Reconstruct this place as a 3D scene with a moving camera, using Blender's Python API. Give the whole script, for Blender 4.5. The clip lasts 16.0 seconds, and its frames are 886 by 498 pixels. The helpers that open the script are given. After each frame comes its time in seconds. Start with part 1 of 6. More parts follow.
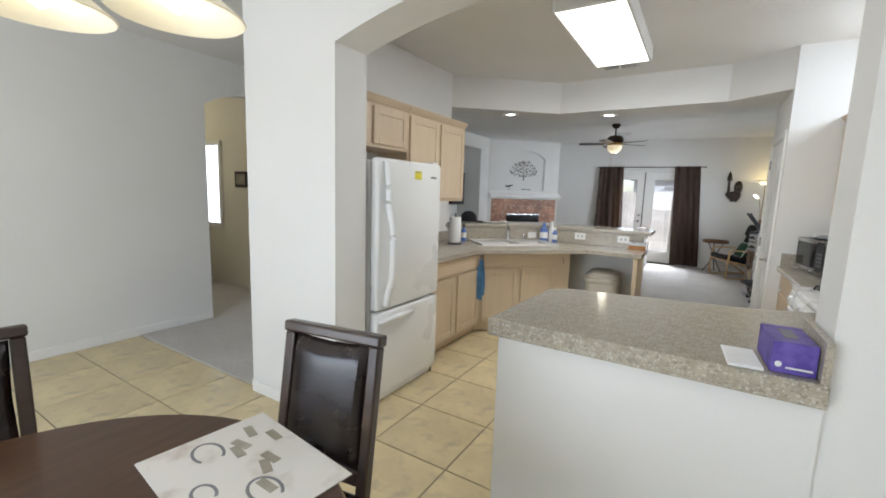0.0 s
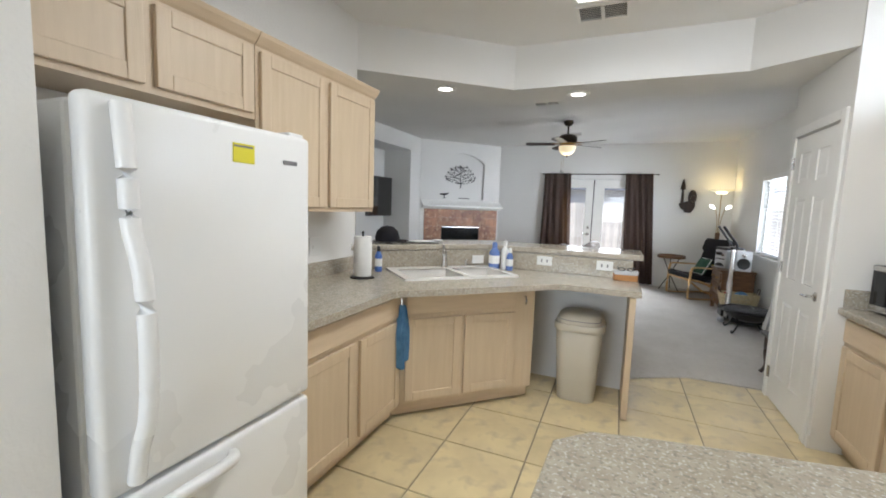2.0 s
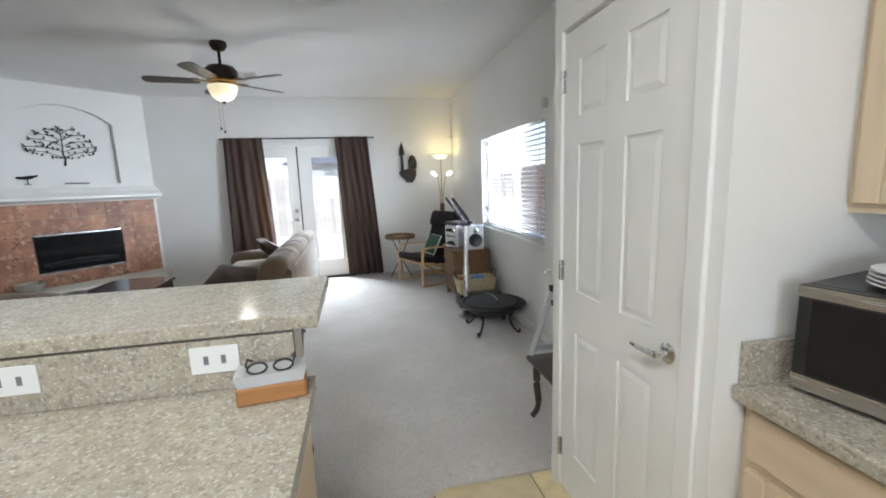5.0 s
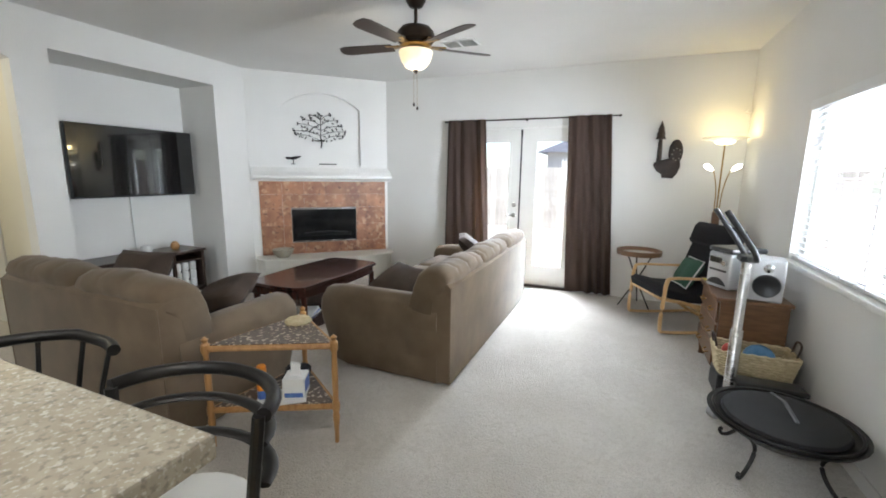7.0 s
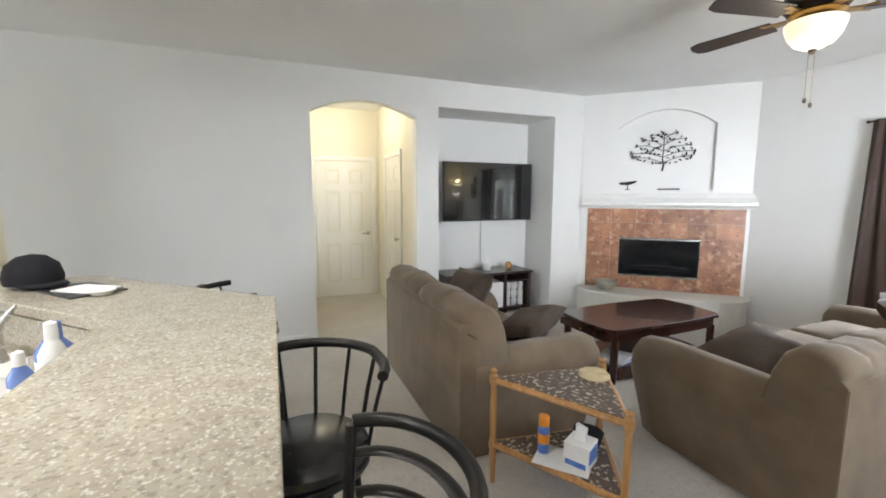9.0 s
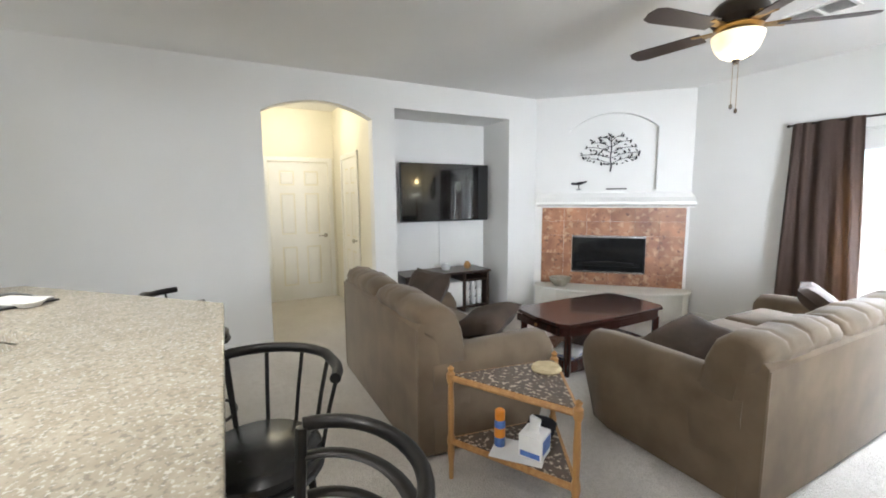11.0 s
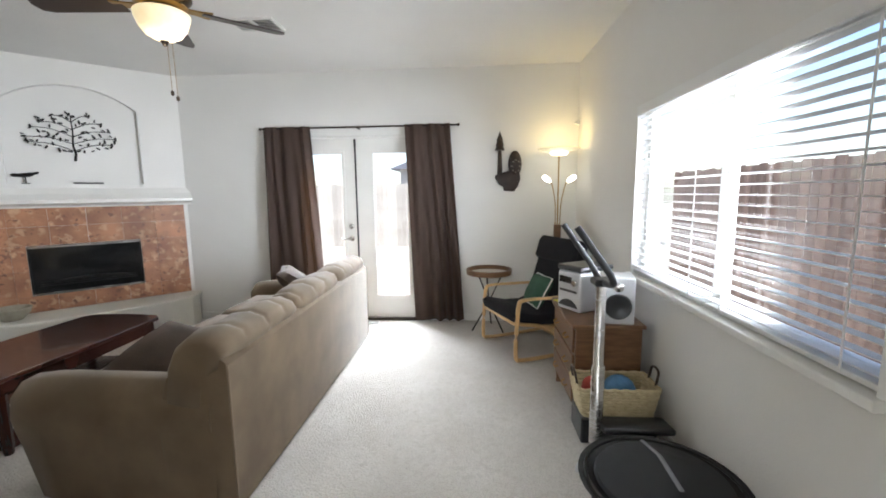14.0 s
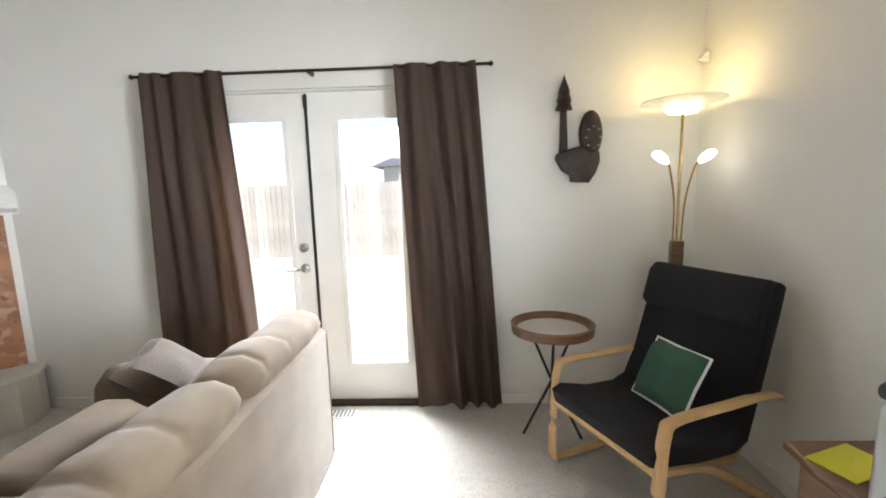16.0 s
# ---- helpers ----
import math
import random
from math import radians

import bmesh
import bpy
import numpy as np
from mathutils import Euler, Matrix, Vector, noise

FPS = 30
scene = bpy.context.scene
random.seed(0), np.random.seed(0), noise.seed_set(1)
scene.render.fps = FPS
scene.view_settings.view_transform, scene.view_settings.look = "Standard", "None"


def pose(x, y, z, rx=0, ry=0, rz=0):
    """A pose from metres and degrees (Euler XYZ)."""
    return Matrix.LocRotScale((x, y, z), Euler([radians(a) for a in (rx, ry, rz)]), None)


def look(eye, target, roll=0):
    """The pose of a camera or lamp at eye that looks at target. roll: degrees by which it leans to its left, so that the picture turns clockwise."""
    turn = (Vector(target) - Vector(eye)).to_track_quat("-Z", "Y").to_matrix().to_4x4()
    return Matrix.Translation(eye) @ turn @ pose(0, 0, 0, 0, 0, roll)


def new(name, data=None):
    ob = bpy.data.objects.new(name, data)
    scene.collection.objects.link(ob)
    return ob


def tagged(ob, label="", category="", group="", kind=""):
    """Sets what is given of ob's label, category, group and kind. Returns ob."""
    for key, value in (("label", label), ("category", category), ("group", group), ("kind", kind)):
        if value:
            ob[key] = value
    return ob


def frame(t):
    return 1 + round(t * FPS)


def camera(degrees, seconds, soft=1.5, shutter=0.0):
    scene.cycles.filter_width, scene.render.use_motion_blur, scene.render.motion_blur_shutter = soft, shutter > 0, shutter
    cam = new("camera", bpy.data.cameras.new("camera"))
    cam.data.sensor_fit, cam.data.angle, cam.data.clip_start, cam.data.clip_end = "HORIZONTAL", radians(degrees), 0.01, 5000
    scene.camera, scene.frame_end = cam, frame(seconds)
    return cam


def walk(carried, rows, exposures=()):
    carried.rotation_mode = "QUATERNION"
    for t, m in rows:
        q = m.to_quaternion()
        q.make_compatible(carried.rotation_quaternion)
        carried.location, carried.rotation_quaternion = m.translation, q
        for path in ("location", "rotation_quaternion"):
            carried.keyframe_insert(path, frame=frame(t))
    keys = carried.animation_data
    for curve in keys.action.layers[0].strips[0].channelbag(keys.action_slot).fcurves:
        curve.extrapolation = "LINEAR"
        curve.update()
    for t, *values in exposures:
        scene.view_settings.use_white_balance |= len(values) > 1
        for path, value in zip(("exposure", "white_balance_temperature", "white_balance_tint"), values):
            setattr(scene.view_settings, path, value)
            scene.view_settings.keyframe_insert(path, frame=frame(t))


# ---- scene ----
cam = camera(93.7, 16.0, soft=1.8)
PATH = [
    (0, (0.032, -0.268, 1.465), (-1.004, 1.421, 1.196), 1.9),
    (0.5, (0.023, 0.135, 1.44), (-0.896, 1.891, 1.174), 1.8),
    (1, (-0.115, 0.551, 1.443), (-1.009, 2.316, 1.145), 1.9),
    (1.5, (-0.345, 0.912, 1.431), (-1.154, 2.72, 1.16), 1.6),
    (2, (-0.596, 1.215, 1.44), (-1.366, 3.049, 1.232), 2.1),
    (2.5, (-0.852, 1.501, 1.426), (-1.278, 3.445, 1.221), 0.1),
    (3, (-0.886, 1.898, 1.435), (-0.779, 3.884, 1.226), -0.5),
    (3.2, (-0.852, 2.045, 1.449), (-0.621, 4.021, 1.241), -0.5),
    (5.3, (-0.143, 3.798, 1.465), (0.247, 5.731, 1.134), -2.0),
    (5.5, (-0.06, 3.936, 1.464), (0.126, 5.901, 1.143), -1.8),
    (6, (0.065, 4.289, 1.453), (-0.045, 6.257, 1.111), -0.9),
    (6.5, (0.113, 4.616, 1.459), (-0.203, 6.554, 1.079), -0.6),
    (7, (0.121, 4.892, 1.488), (-0.648, 6.704, 1.134), 0.7),
    (7.5, (0.072, 5.108, 1.495), (-0.985, 6.767, 1.131), 0.2),
    (8, (0.014, 5.192, 1.496), (-1.362, 6.595, 1.12), -0.5),
    (8.5, (-0.028, 5.244, 1.491), (-1.755, 6.212, 1.208), 0.1),
    (8.7, (-0.032, 5.26, 1.504), (-1.862, 6.015, 1.255), 0.2),
    (10.8, (-0.007, 5.295, 1.506), (-1.84, 6.064, 1.284), -0.5),
    (11, (0.004, 5.294, 1.507), (-1.755, 6.215, 1.263), -0.4),
    (11.5, (0.025, 5.31, 1.497), (-1.541, 6.522, 1.214), -0.4),
    (12, (0.032, 5.334, 1.477), (-1.262, 6.828, 1.172), -0.6),
    (12.5, (0.067, 5.35, 1.474), (-0.902, 7.07, 1.154), -0.9),
    (13, (0.135, 5.36, 1.484), (-0.51, 7.225, 1.162), -1.0),
    (13.5, (0.2, 5.483, 1.502), (-0.149, 7.428, 1.19), -1.0),
    (14, (0.197, 5.732, 1.473), (0.051, 7.708, 1.202), -0.7),
    (14.5, (0.106, 6.179, 1.487), (0.118, 8.162, 1.225), 0.2),
    (15, (0.031, 6.699, 1.483), (-0.024, 8.686, 1.257), -0.7),
    (15.5, (-0.091, 7.229, 1.456), (-0.157, 9.214, 1.221), -2.1),
    (16, (-0.18, 7.701, 1.44), (-0.251, 9.681, 1.167), -1.6),
]
walk(cam, [(t, look(eye, target, roll)) for t, eye, target, roll in PATH],
     exposures=[(0, 0.66, 5950, 10), (1, 0.78, 5900, 10), (3, 1.02, 6000, 10), (5.5, 1.15, 5750, 8), (6.5, 1.38, 5800, 8), (7.2, 1.4, 6050, 9), (8.5, 1.68, 6050, 10), (11.5, 1.72, 6000, 10), (12.2, 1.6, 6150, 10), (13, 1.5, 6250, 10), (14.5, 1.15, 6100, 10), (16, 1.25, 6400, 10)])

# ---- light ----
world = bpy.data.worlds.new("sky")
scene.world = world
world.use_nodes = True
wn = world.node_tree
sky = wn.nodes.new("ShaderNodeTexSky")
sky.sky_type = "NISHITA"
sky.sun_disc = False
sky.sun_elevation = radians(63.4)
sky.sun_rotation = radians(221.6)
wn.nodes["Background"].inputs["Strength"].default_value = 0.15
wn.links.new(sky.outputs[0], wn.nodes["Background"].inputs[0])


def lamp(name, kind, energy, m, color=(1, 1, 1), size=(0.1, 0.1), angle=None, spread=180):
    data = bpy.data.lights.new(name, kind)
    data.energy, data.color = energy, color
    if kind == "AREA":
        data.shape, data.size, data.size_y = "RECTANGLE", size[0], size[1]
        data.spread = radians(spread)
    elif kind == "SUN":
        data.angle = angle
    else:
        data.shadow_soft_size = size[0]
    ob = new(name, data)
    ob.matrix_world = m
    return ob


lamp("sun", "SUN", 5.0, look((0, 0, 0), (0.4, 0.45, -1.2)), (1, 0.95, 0.88), angle=radians(0.6))
# area lamps added for sky light at the openings, spread narrow to stay unseen: door one aims at the floor, window one
# level through the blind
lamp("door_daylight", "AREA", 45, look((-1.12, 10.97, 1.50), (-1.12, 9.47, -0.05)), (0.93, 0.97, 1.0), (1.4, 1.1), spread=84)
lamp("window_daylight", "AREA", 22, look((1.66, 7.85, 1.46), (-0.34, 8.60, 1.41)), (0.93, 0.97, 1.0), (0.90, 1.0), spread=100)
# dining lamp stands in for daylight from an assumed south window, out of view
lamp("dining_daylight", "AREA", 52, look((-1.6, -2.56, 1.40), (-1.6, 3.0, 1.2)), (0.93, 0.97, 1.0), (2.6, 1.5))
lamp("kitchen_daylight", "AREA", 6, look((1.46, 3.68, 2.49), (-1.5, 3.3, 1.0)), (0.93, 0.97, 1.0), (0.9, 0.34))
# warm point lights added to brighten hall and passage, no fittings modelled
lamp("hall_fill", "POINT", 6, pose(-5.5, 6.1, 2.55), (1.0, 0.88, 0.62), (0.1, 0.1))
lamp("passage_fill", "POINT", 6, pose(-6.4, 2.2, 2.5), (1.0, 0.86, 0.58), (0.1, 0.1))
# lamps of the house
lamp("floor_lamp_bulb", "POINT", 1.4, pose(1.06, 10.08, 1.955), (1.0, 0.74, 0.33), (0.04, 0.04))
lamp("kitchen_tube", "AREA", 14, look((-0.70, 3.26, 2.662), (-0.70, 3.26, 0)), (1.0, 0.97, 0.92), (0.40, 1.25))
lamp("fan_bulb", "POINT", 2.2, pose(-1.41, 7.92, 2.13), (1.0, 0.90, 0.72), (0.06, 0.06))
for sx, sy in ((-1.0, 5.06), (-2.05, 4.60)):
    lamp("spot_bulb", "SPOT", 13, look((sx, sy, 2.43), (sx, sy, 0)), (1.0, 0.92, 0.80), (0.05, 0.05)).data.spot_size = radians(100)


# ---- materials ----
def mat(name, color, rough=0.5, metal=0.0, color2=None, scale=6.0, bump=0.0, bump_scale=60.0, emit=None, strength=0.0,
        coat=0.0, stretch=(1, 1, 1), per_piece=0.0, detail=4.0, sheen=0.0, contrast=(0.35, 0.65), alpha=None, speckle=None):
    """A procedural surface: two-scale colour noise, fine relief, and roughness that varies with the noise."""
    m = bpy.data.materials.new(name)
    m.use_nodes = True
    nt = m.node_tree
    b = nt.nodes["Principled BSDF"]
    b.inputs["Roughness"].default_value = rough
    b.inputs["Metallic"].default_value = metal
    b.inputs["Coat Weight"].default_value = coat
    b.inputs["Sheen Weight"].default_value = sheen
    c2 = color2 or tuple(c * 0.88 for c in color)
    tc = nt.nodes.new("ShaderNodeTexCoord")
    mp = nt.nodes.new("ShaderNodeMapping")
    mp.inputs["Scale"].default_value = stretch
    nt.links.new(tc.outputs["Object"], mp.inputs["Vector"])
    n1 = nt.nodes.new("ShaderNodeTexNoise")
    n1.inputs["Scale"].default_value, n1.inputs["Detail"].default_value = scale, detail
    nt.links.new(mp.outputs[0], n1.inputs["Vector"])
    ramp = nt.nodes.new("ShaderNodeValToRGB")
    ramp.color_ramp.elements[0].position, ramp.color_ramp.elements[1].position = contrast
    ramp.color_ramp.elements[0].color, ramp.color_ramp.elements[1].color = (*c2, 1), (*color, 1)
    nt.links.new(n1.outputs["Fac"], ramp.inputs[0])
    col = ramp.outputs[0]
    if speckle:
        for sc, lo, hi, tone in speckle:
            n3 = nt.nodes.new("ShaderNodeTexNoise")
            n3.inputs["Scale"].default_value, n3.inputs["Detail"].default_value = sc, 2.0
            nt.links.new(tc.outputs["Object"], n3.inputs["Vector"])
            r3 = nt.nodes.new("ShaderNodeMapRange")
            r3.inputs["From Min"].default_value, r3.inputs["From Max"].default_value = lo, hi
            nt.links.new(n3.outputs["Fac"], r3.inputs["Value"])
            mx = nt.nodes.new("ShaderNodeMixRGB")
            mx.inputs[2].default_value = (*tone, 1)
            nt.links.new(r3.outputs[0], mx.inputs[0])
            nt.links.new(col, mx.inputs[1])
            col = mx.outputs[0]
    if per_piece:
        info = nt.nodes.new("ShaderNodeObjectInfo")
        hsv = nt.nodes.new("ShaderNodeHueSaturation")
        mr = nt.nodes.new("ShaderNodeMapRange")
        mr.inputs["To Min"].default_value, mr.inputs["To Max"].default_value = 1 - per_piece, 1 + per_piece
        nt.links.new(info.outputs["Random"], mr.inputs["Value"])
        nt.links.new(mr.outputs[0], hsv.inputs["Value"])
        nt.links.new(col, hsv.inputs["Color"])
        col = hsv.outputs[0]
    nt.links.new(col, b.inputs["Base Color"])
    rr = nt.nodes.new("ShaderNodeMapRange")
    rr.inputs["To Min"].default_value, rr.inputs["To Max"].default_value = max(0.02, rough - 0.06), min(1, rough + 0.06)
    nt.links.new(n1.outputs["Fac"], rr.inputs["Value"])
    nt.links.new(rr.outputs[0], b.inputs["Roughness"])
    if bump:
        n2 = nt.nodes.new("ShaderNodeTexNoise")
        n2.inputs["Scale"].default_value, n2.inputs["Detail"].default_value = bump_scale, 3
        nt.links.new(mp.outputs[0], n2.inputs["Vector"])
        bp = nt.nodes.new("ShaderNodeBump")
        bp.inputs["Strength"].default_value, bp.inputs["Distance"].default_value = bump, 0.01
        nt.links.new(n2.outputs["Fac"], bp.inputs["Height"])
        nt.links.new(bp.outputs[0], b.inputs["Normal"])
    if emit:
        b.inputs["Emission Color"].default_value = (*emit, 1)
        b.inputs["Emission Strength"].default_value = strength
    if alpha is not None:
        b.inputs["Alpha"].default_value = alpha
    return m


def glass_mat(name, rough=0.0, tint=(1, 1, 1)):
    m = bpy.data.materials.new(name)
    m.use_nodes = True
    b = m.node_tree.nodes["Principled BSDF"]
    b.inputs["Base Color"].default_value = (*tint, 1)
    b.inputs["Transmission Weight"].default_value = 1.0
    b.inputs["Roughness"].default_value = rough
    b.inputs["IOR"].default_value = 1.45
    return m


WALL = mat("wall_paint", (0.80, 0.79, 0.765), 0.75, color2=(0.775, 0.765, 0.74), scale=1.2, bump=0.16, bump_scale=90)
CEIL = mat("ceiling_paint", (0.82, 0.81, 0.79), 0.9, color2=(0.78, 0.77, 0.75), scale=1.0, bump=0.3, bump_scale=70)
TRIM = mat("white_trim_paint", (0.84, 0.83, 0.80), 0.38, color2=(0.80, 0.79, 0.76), scale=3)
HALL = mat("hall_paint", (0.80, 0.765, 0.66), 0.75, color2=(0.78, 0.74, 0.63), scale=1.2, bump=0.16, bump_scale=90)
CARPET = mat("beige_carpet", (0.64, 0.60, 0.55), 0.95, color2=(0.53, 0.49, 0.44), scale=2.6, detail=8, bump=1.0, bump_scale=110, sheen=0.3, contrast=(0.3, 0.7),
             speckle=[(150, 0.48, 0.72, (0.38, 0.35, 0.31)), (28, 0.50, 0.80, (0.47, 0.43, 0.38))])
TILE = mat("cream_floor_tile", (0.72, 0.60, 0.35), 0.34, color2=(0.60, 0.49, 0.29), scale=3.5, bump=0.10, bump_scale=30, per_piece=0.05,
           speckle=[(9, 0.52, 0.75, (0.50, 0.41, 0.27))])
GROUT = mat("grout", (0.30, 0.255, 0.18), 0.9, scale=20, bump=0.3)
LAM = mat("speckled_laminate", (0.45, 0.405, 0.325), 0.16, color2=(0.37, 0.325, 0.255), scale=22, detail=6,
          speckle=[(80, 0.53, 0.65, (0.29, 0.265, 0.22)), (115, 0.56, 0.68, (0.58, 0.55, 0.49))])
OAK = mat("pickled_oak", (0.64, 0.515, 0.36), 0.42, color2=(0.60, 0.475, 0.325), scale=3, stretch=(14, 14, 1.1), bump=0.12, bump_scale=24, detail=6)
OAKH = mat("pickled_oak_rail", (0.64, 0.51, 0.36), 0.42, color2=(0.59, 0.465, 0.32), scale=3, stretch=(1.3, 1.3, 15), bump=0.10, bump_scale=24, detail=6)
FRIDGE = mat("white_enamel", (0.82, 0.82, 0.81), 0.28, color2=(0.80, 0.80, 0.79), scale=2, bump=0.06, bump_scale=220)
BLACKP = mat("black_plastic", (0.015, 0.015, 0.017), 0.32, color2=(0.022, 0.022, 0.024), scale=14)
BLACKM = mat("black_metal", (0.018, 0.017, 0.017), 0.38, 0.6, color2=(0.03, 0.028, 0.026), scale=12)
STEEL = mat("brushed_steel", (0.62, 0.61, 0.60), 0.26, 1.0, scale=8, stretch=(1, 1, 20))
CHROME = mat("chrome", (0.80, 0.80, 0.80), 0.10, 1.0, scale=5)
SOFA = mat("taupe_microfibre", (0.178, 0.128, 0.080), 0.88, color2=(0.128, 0.090, 0.055), scale=4.5, bump=0.10, bump_scale=190, sheen=0.18)
SOFAD = mat("dark_brown_cushion", (0.075, 0.05, 0.036), 0.9, color2=(0.05, 0.034, 0.025), scale=6, bump=0.3, bump_scale=120, sheen=0.05)
CHERRY = mat("dark_cherry_wood", (0.058, 0.018, 0.013), 0.24, color2=(0.036, 0.011, 0.009), scale=4, stretch=(12, 1, 1), coat=0.4)
WALNUT = mat("walnut_veneer", (0.19, 0.095, 0.042), 0.35, color2=(0.12, 0.056, 0.025), scale=4, stretch=(2, 2, 14), coat=0.2)
ESPR = mat("espresso_wood", (0.055, 0.032, 0.022), 0.32, color2=(0.032, 0.019, 0.014), scale=4, stretch=(2, 12, 2), coat=0.2)
HONEY = mat("honey_wood", (0.46, 0.25, 0.09), 0.4, color2=(0.36, 0.18, 0.06), scale=6, stretch=(8, 8, 1))
BIRCH = mat("birch_veneer", (0.66, 0.43, 0.20), 0.38, color2=(0.56, 0.35, 0.15), scale=5, stretch=(8, 2, 2))
NAVY = mat("black_canvas", (0.010, 0.009, 0.013), 0.9, color2=(0.006, 0.0055, 0.009), scale=8, bump=0.2, bump_scale=200)
GREEN = mat("green_cushion_cloth", (0.045, 0.115, 0.075), 0.85, color2=(0.03, 0.085, 0.055), scale=9, bump=0.3, bump_scale=180)
CURT = mat("brown_curtain", (0.082, 0.051, 0.040), 0.8, color2=(0.056, 0.034, 0.027), scale=5, stretch=(6, 6, 0.6), bump=0.2, bump_scale=160, sheen=0.05)
# thin cloth lets some daylight through
curt_tree = CURT.node_tree
curt_out = next(n for n in curt_tree.nodes if n.type == "OUTPUT_MATERIAL")
curt_glow = curt_tree.nodes.new("ShaderNodeBsdfTranslucent")
curt_glow.inputs["Color"].default_value = (0.30, 0.19, 0.10, 1)
curt_mix = curt_tree.nodes.new("ShaderNodeMixShader")
curt_mix.inputs[0].default_value = 0.22
curt_tree.links.new(curt_tree.nodes["Principled BSDF"].outputs[0], curt_mix.inputs[1])
curt_tree.links.new(curt_glow.outputs[0], curt_mix.inputs[2])
curt_tree.links.new(curt_mix.outputs[0], curt_out.inputs["Surface"])
COPPER = mat("copper_slate_tile", (0.42, 0.20, 0.105), 0.5, color2=(0.23, 0.10, 0.055), scale=5, detail=7, bump=0.35, bump_scale=16, per_piece=0.16,
             speckle=[(13, 0.55, 0.68, (0.50, 0.31, 0.19)), (20, 0.60, 0.72, (0.15, 0.065, 0.04))])
STONE = mat("cream_hearth_plaster", (0.74, 0.72, 0.66), 0.7, color2=(0.68, 0.655, 0.59), scale=3, bump=0.2, bump_scale=50)
SOOT = mat("firebox_black", (0.012, 0.012, 0.012), 0.8, scale=6)
SCREEN = mat("tv_glass", (0.006, 0.006, 0.007), 0.10, scale=2, coat=1.0)
DARKGLASS = mat("dark_glass", (0.012, 0.013, 0.014), 0.10, scale=2)
GLASS = glass_mat("clear_glass")
LEATHER = mat("dark_brown_leather", (0.020, 0.013, 0.013), 0.27, color2=(0.014, 0.009, 0.008), scale=7, bump=0.06, bump_scale=130)
VINYL = mat("black_vinyl", (0.013, 0.013, 0.014), 0.26, color2=(0.018, 0.018, 0.019), scale=6, bump=0.08, bump_scale=120)
WHITE = mat("white_plastic", (0.80, 0.80, 0.78), 0.35, color2=(0.77, 0.77, 0.75), scale=5)
PAPER = mat("white_paper", (0.82, 0.82, 0.80), 0.8, color2=(0.79, 0.79, 0.77), scale=20)
BEIGE = mat("beige_bin_plastic", (0.55, 0.51, 0.42), 0.45, color2=(0.52, 0.48, 0.395), scale=5, bump=0.05)
SILVER = mat("silver_plastic", (0.60, 0.61, 0.63), 0.30, 0.4, color2=(0.55, 0.56, 0.58), scale=6)
BLUECLOTH = mat("blue_towel", (0.11, 0.26, 0.46), 0.95, color2=(0.075, 0.19, 0.36), scale=18, bump=0.7, bump_scale=220)
MOSAIC = mat("pebbled_tabletop", (0.10, 0.066, 0.045), 0.35, color2=(0.06, 0.04, 0.03), scale=22,
             speckle=[(42, 0.56, 0.62, (0.50, 0.42, 0.33))])
WICKER = mat("pale_wicker", (0.60, 0.50, 0.31), 0.75, color2=(0.49, 0.395, 0.23), scale=30, bump=0.4, bump_scale=90)
CARVED = mat("carved_dark_wood", (0.040, 0.022, 0.016), 0.4, color2=(0.022, 0.012, 0.009), scale=14, bump=0.5, bump_scale=40)
YELLOW = mat("yellow_sticker", (0.78, 0.70, 0.03), 0.5, scale=6)
GREYPAINT = mat("grey_marks", (0.20, 0.20, 0.21), 0.5, scale=6)
ORANGE = mat("orange_cap", (0.80, 0.28, 0.02), 0.35, scale=6)
BLUE = mat("blue_print", (0.06, 0.13, 0.45), 0.4, color2=(0.10, 0.22, 0.55), scale=30)
RED = mat("red_cloth", (0.45, 0.06, 0.04), 0.7, scale=12)
PURPLE = mat("purple_box_print", (0.085, 0.05, 0.30), 0.4, color2=(0.16, 0.11, 0.44), scale=24, detail=2)
CARDB = mat("brown_cardboard", (0.42, 0.20, 0.065), 0.5, color2=(0.35, 0.16, 0.05), scale=9, stretch=(1, 9, 9))
BLIND = mat("white_blind_slat", (0.82, 0.82, 0.81), 0.42, color2=(0.80, 0.80, 0.79), scale=6)
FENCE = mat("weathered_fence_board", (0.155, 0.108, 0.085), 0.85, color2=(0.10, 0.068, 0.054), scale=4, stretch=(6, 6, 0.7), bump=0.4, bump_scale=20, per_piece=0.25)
# back fence tone lightened so its colour carries the bright yard's glare
FENCEP = mat("fence_board_glare", (0.50, 0.46, 0.41), 0.85, color2=(0.38, 0.345, 0.30), scale=4, stretch=(6, 6, 0.7), bump=0.4, bump_scale=20, per_piece=0.2)
GROUND = mat("pale_gravel", (0.36, 0.33, 0.285), 0.95, color2=(0.28, 0.255, 0.22), scale=4, bump=0.6, bump_scale=60)
STUCCO = mat("grey_stucco", (0.42, 0.40, 0.38), 0.9, scale=3, bump=0.4, bump_scale=60)
ROOF = mat("slate_roof", (0.16, 0.165, 0.20), 0.8, scale=6, bump=0.3)
GLOWW = mat("lit_diffuser", (0.9, 0.9, 0.85), 0.4, emit=(1.0, 0.96, 0.86), strength=2.2)
GLOWS = mat("lit_spot_lens", (0.9, 0.9, 0.85), 0.4, emit=(1.0, 0.93, 0.80), strength=5.0)
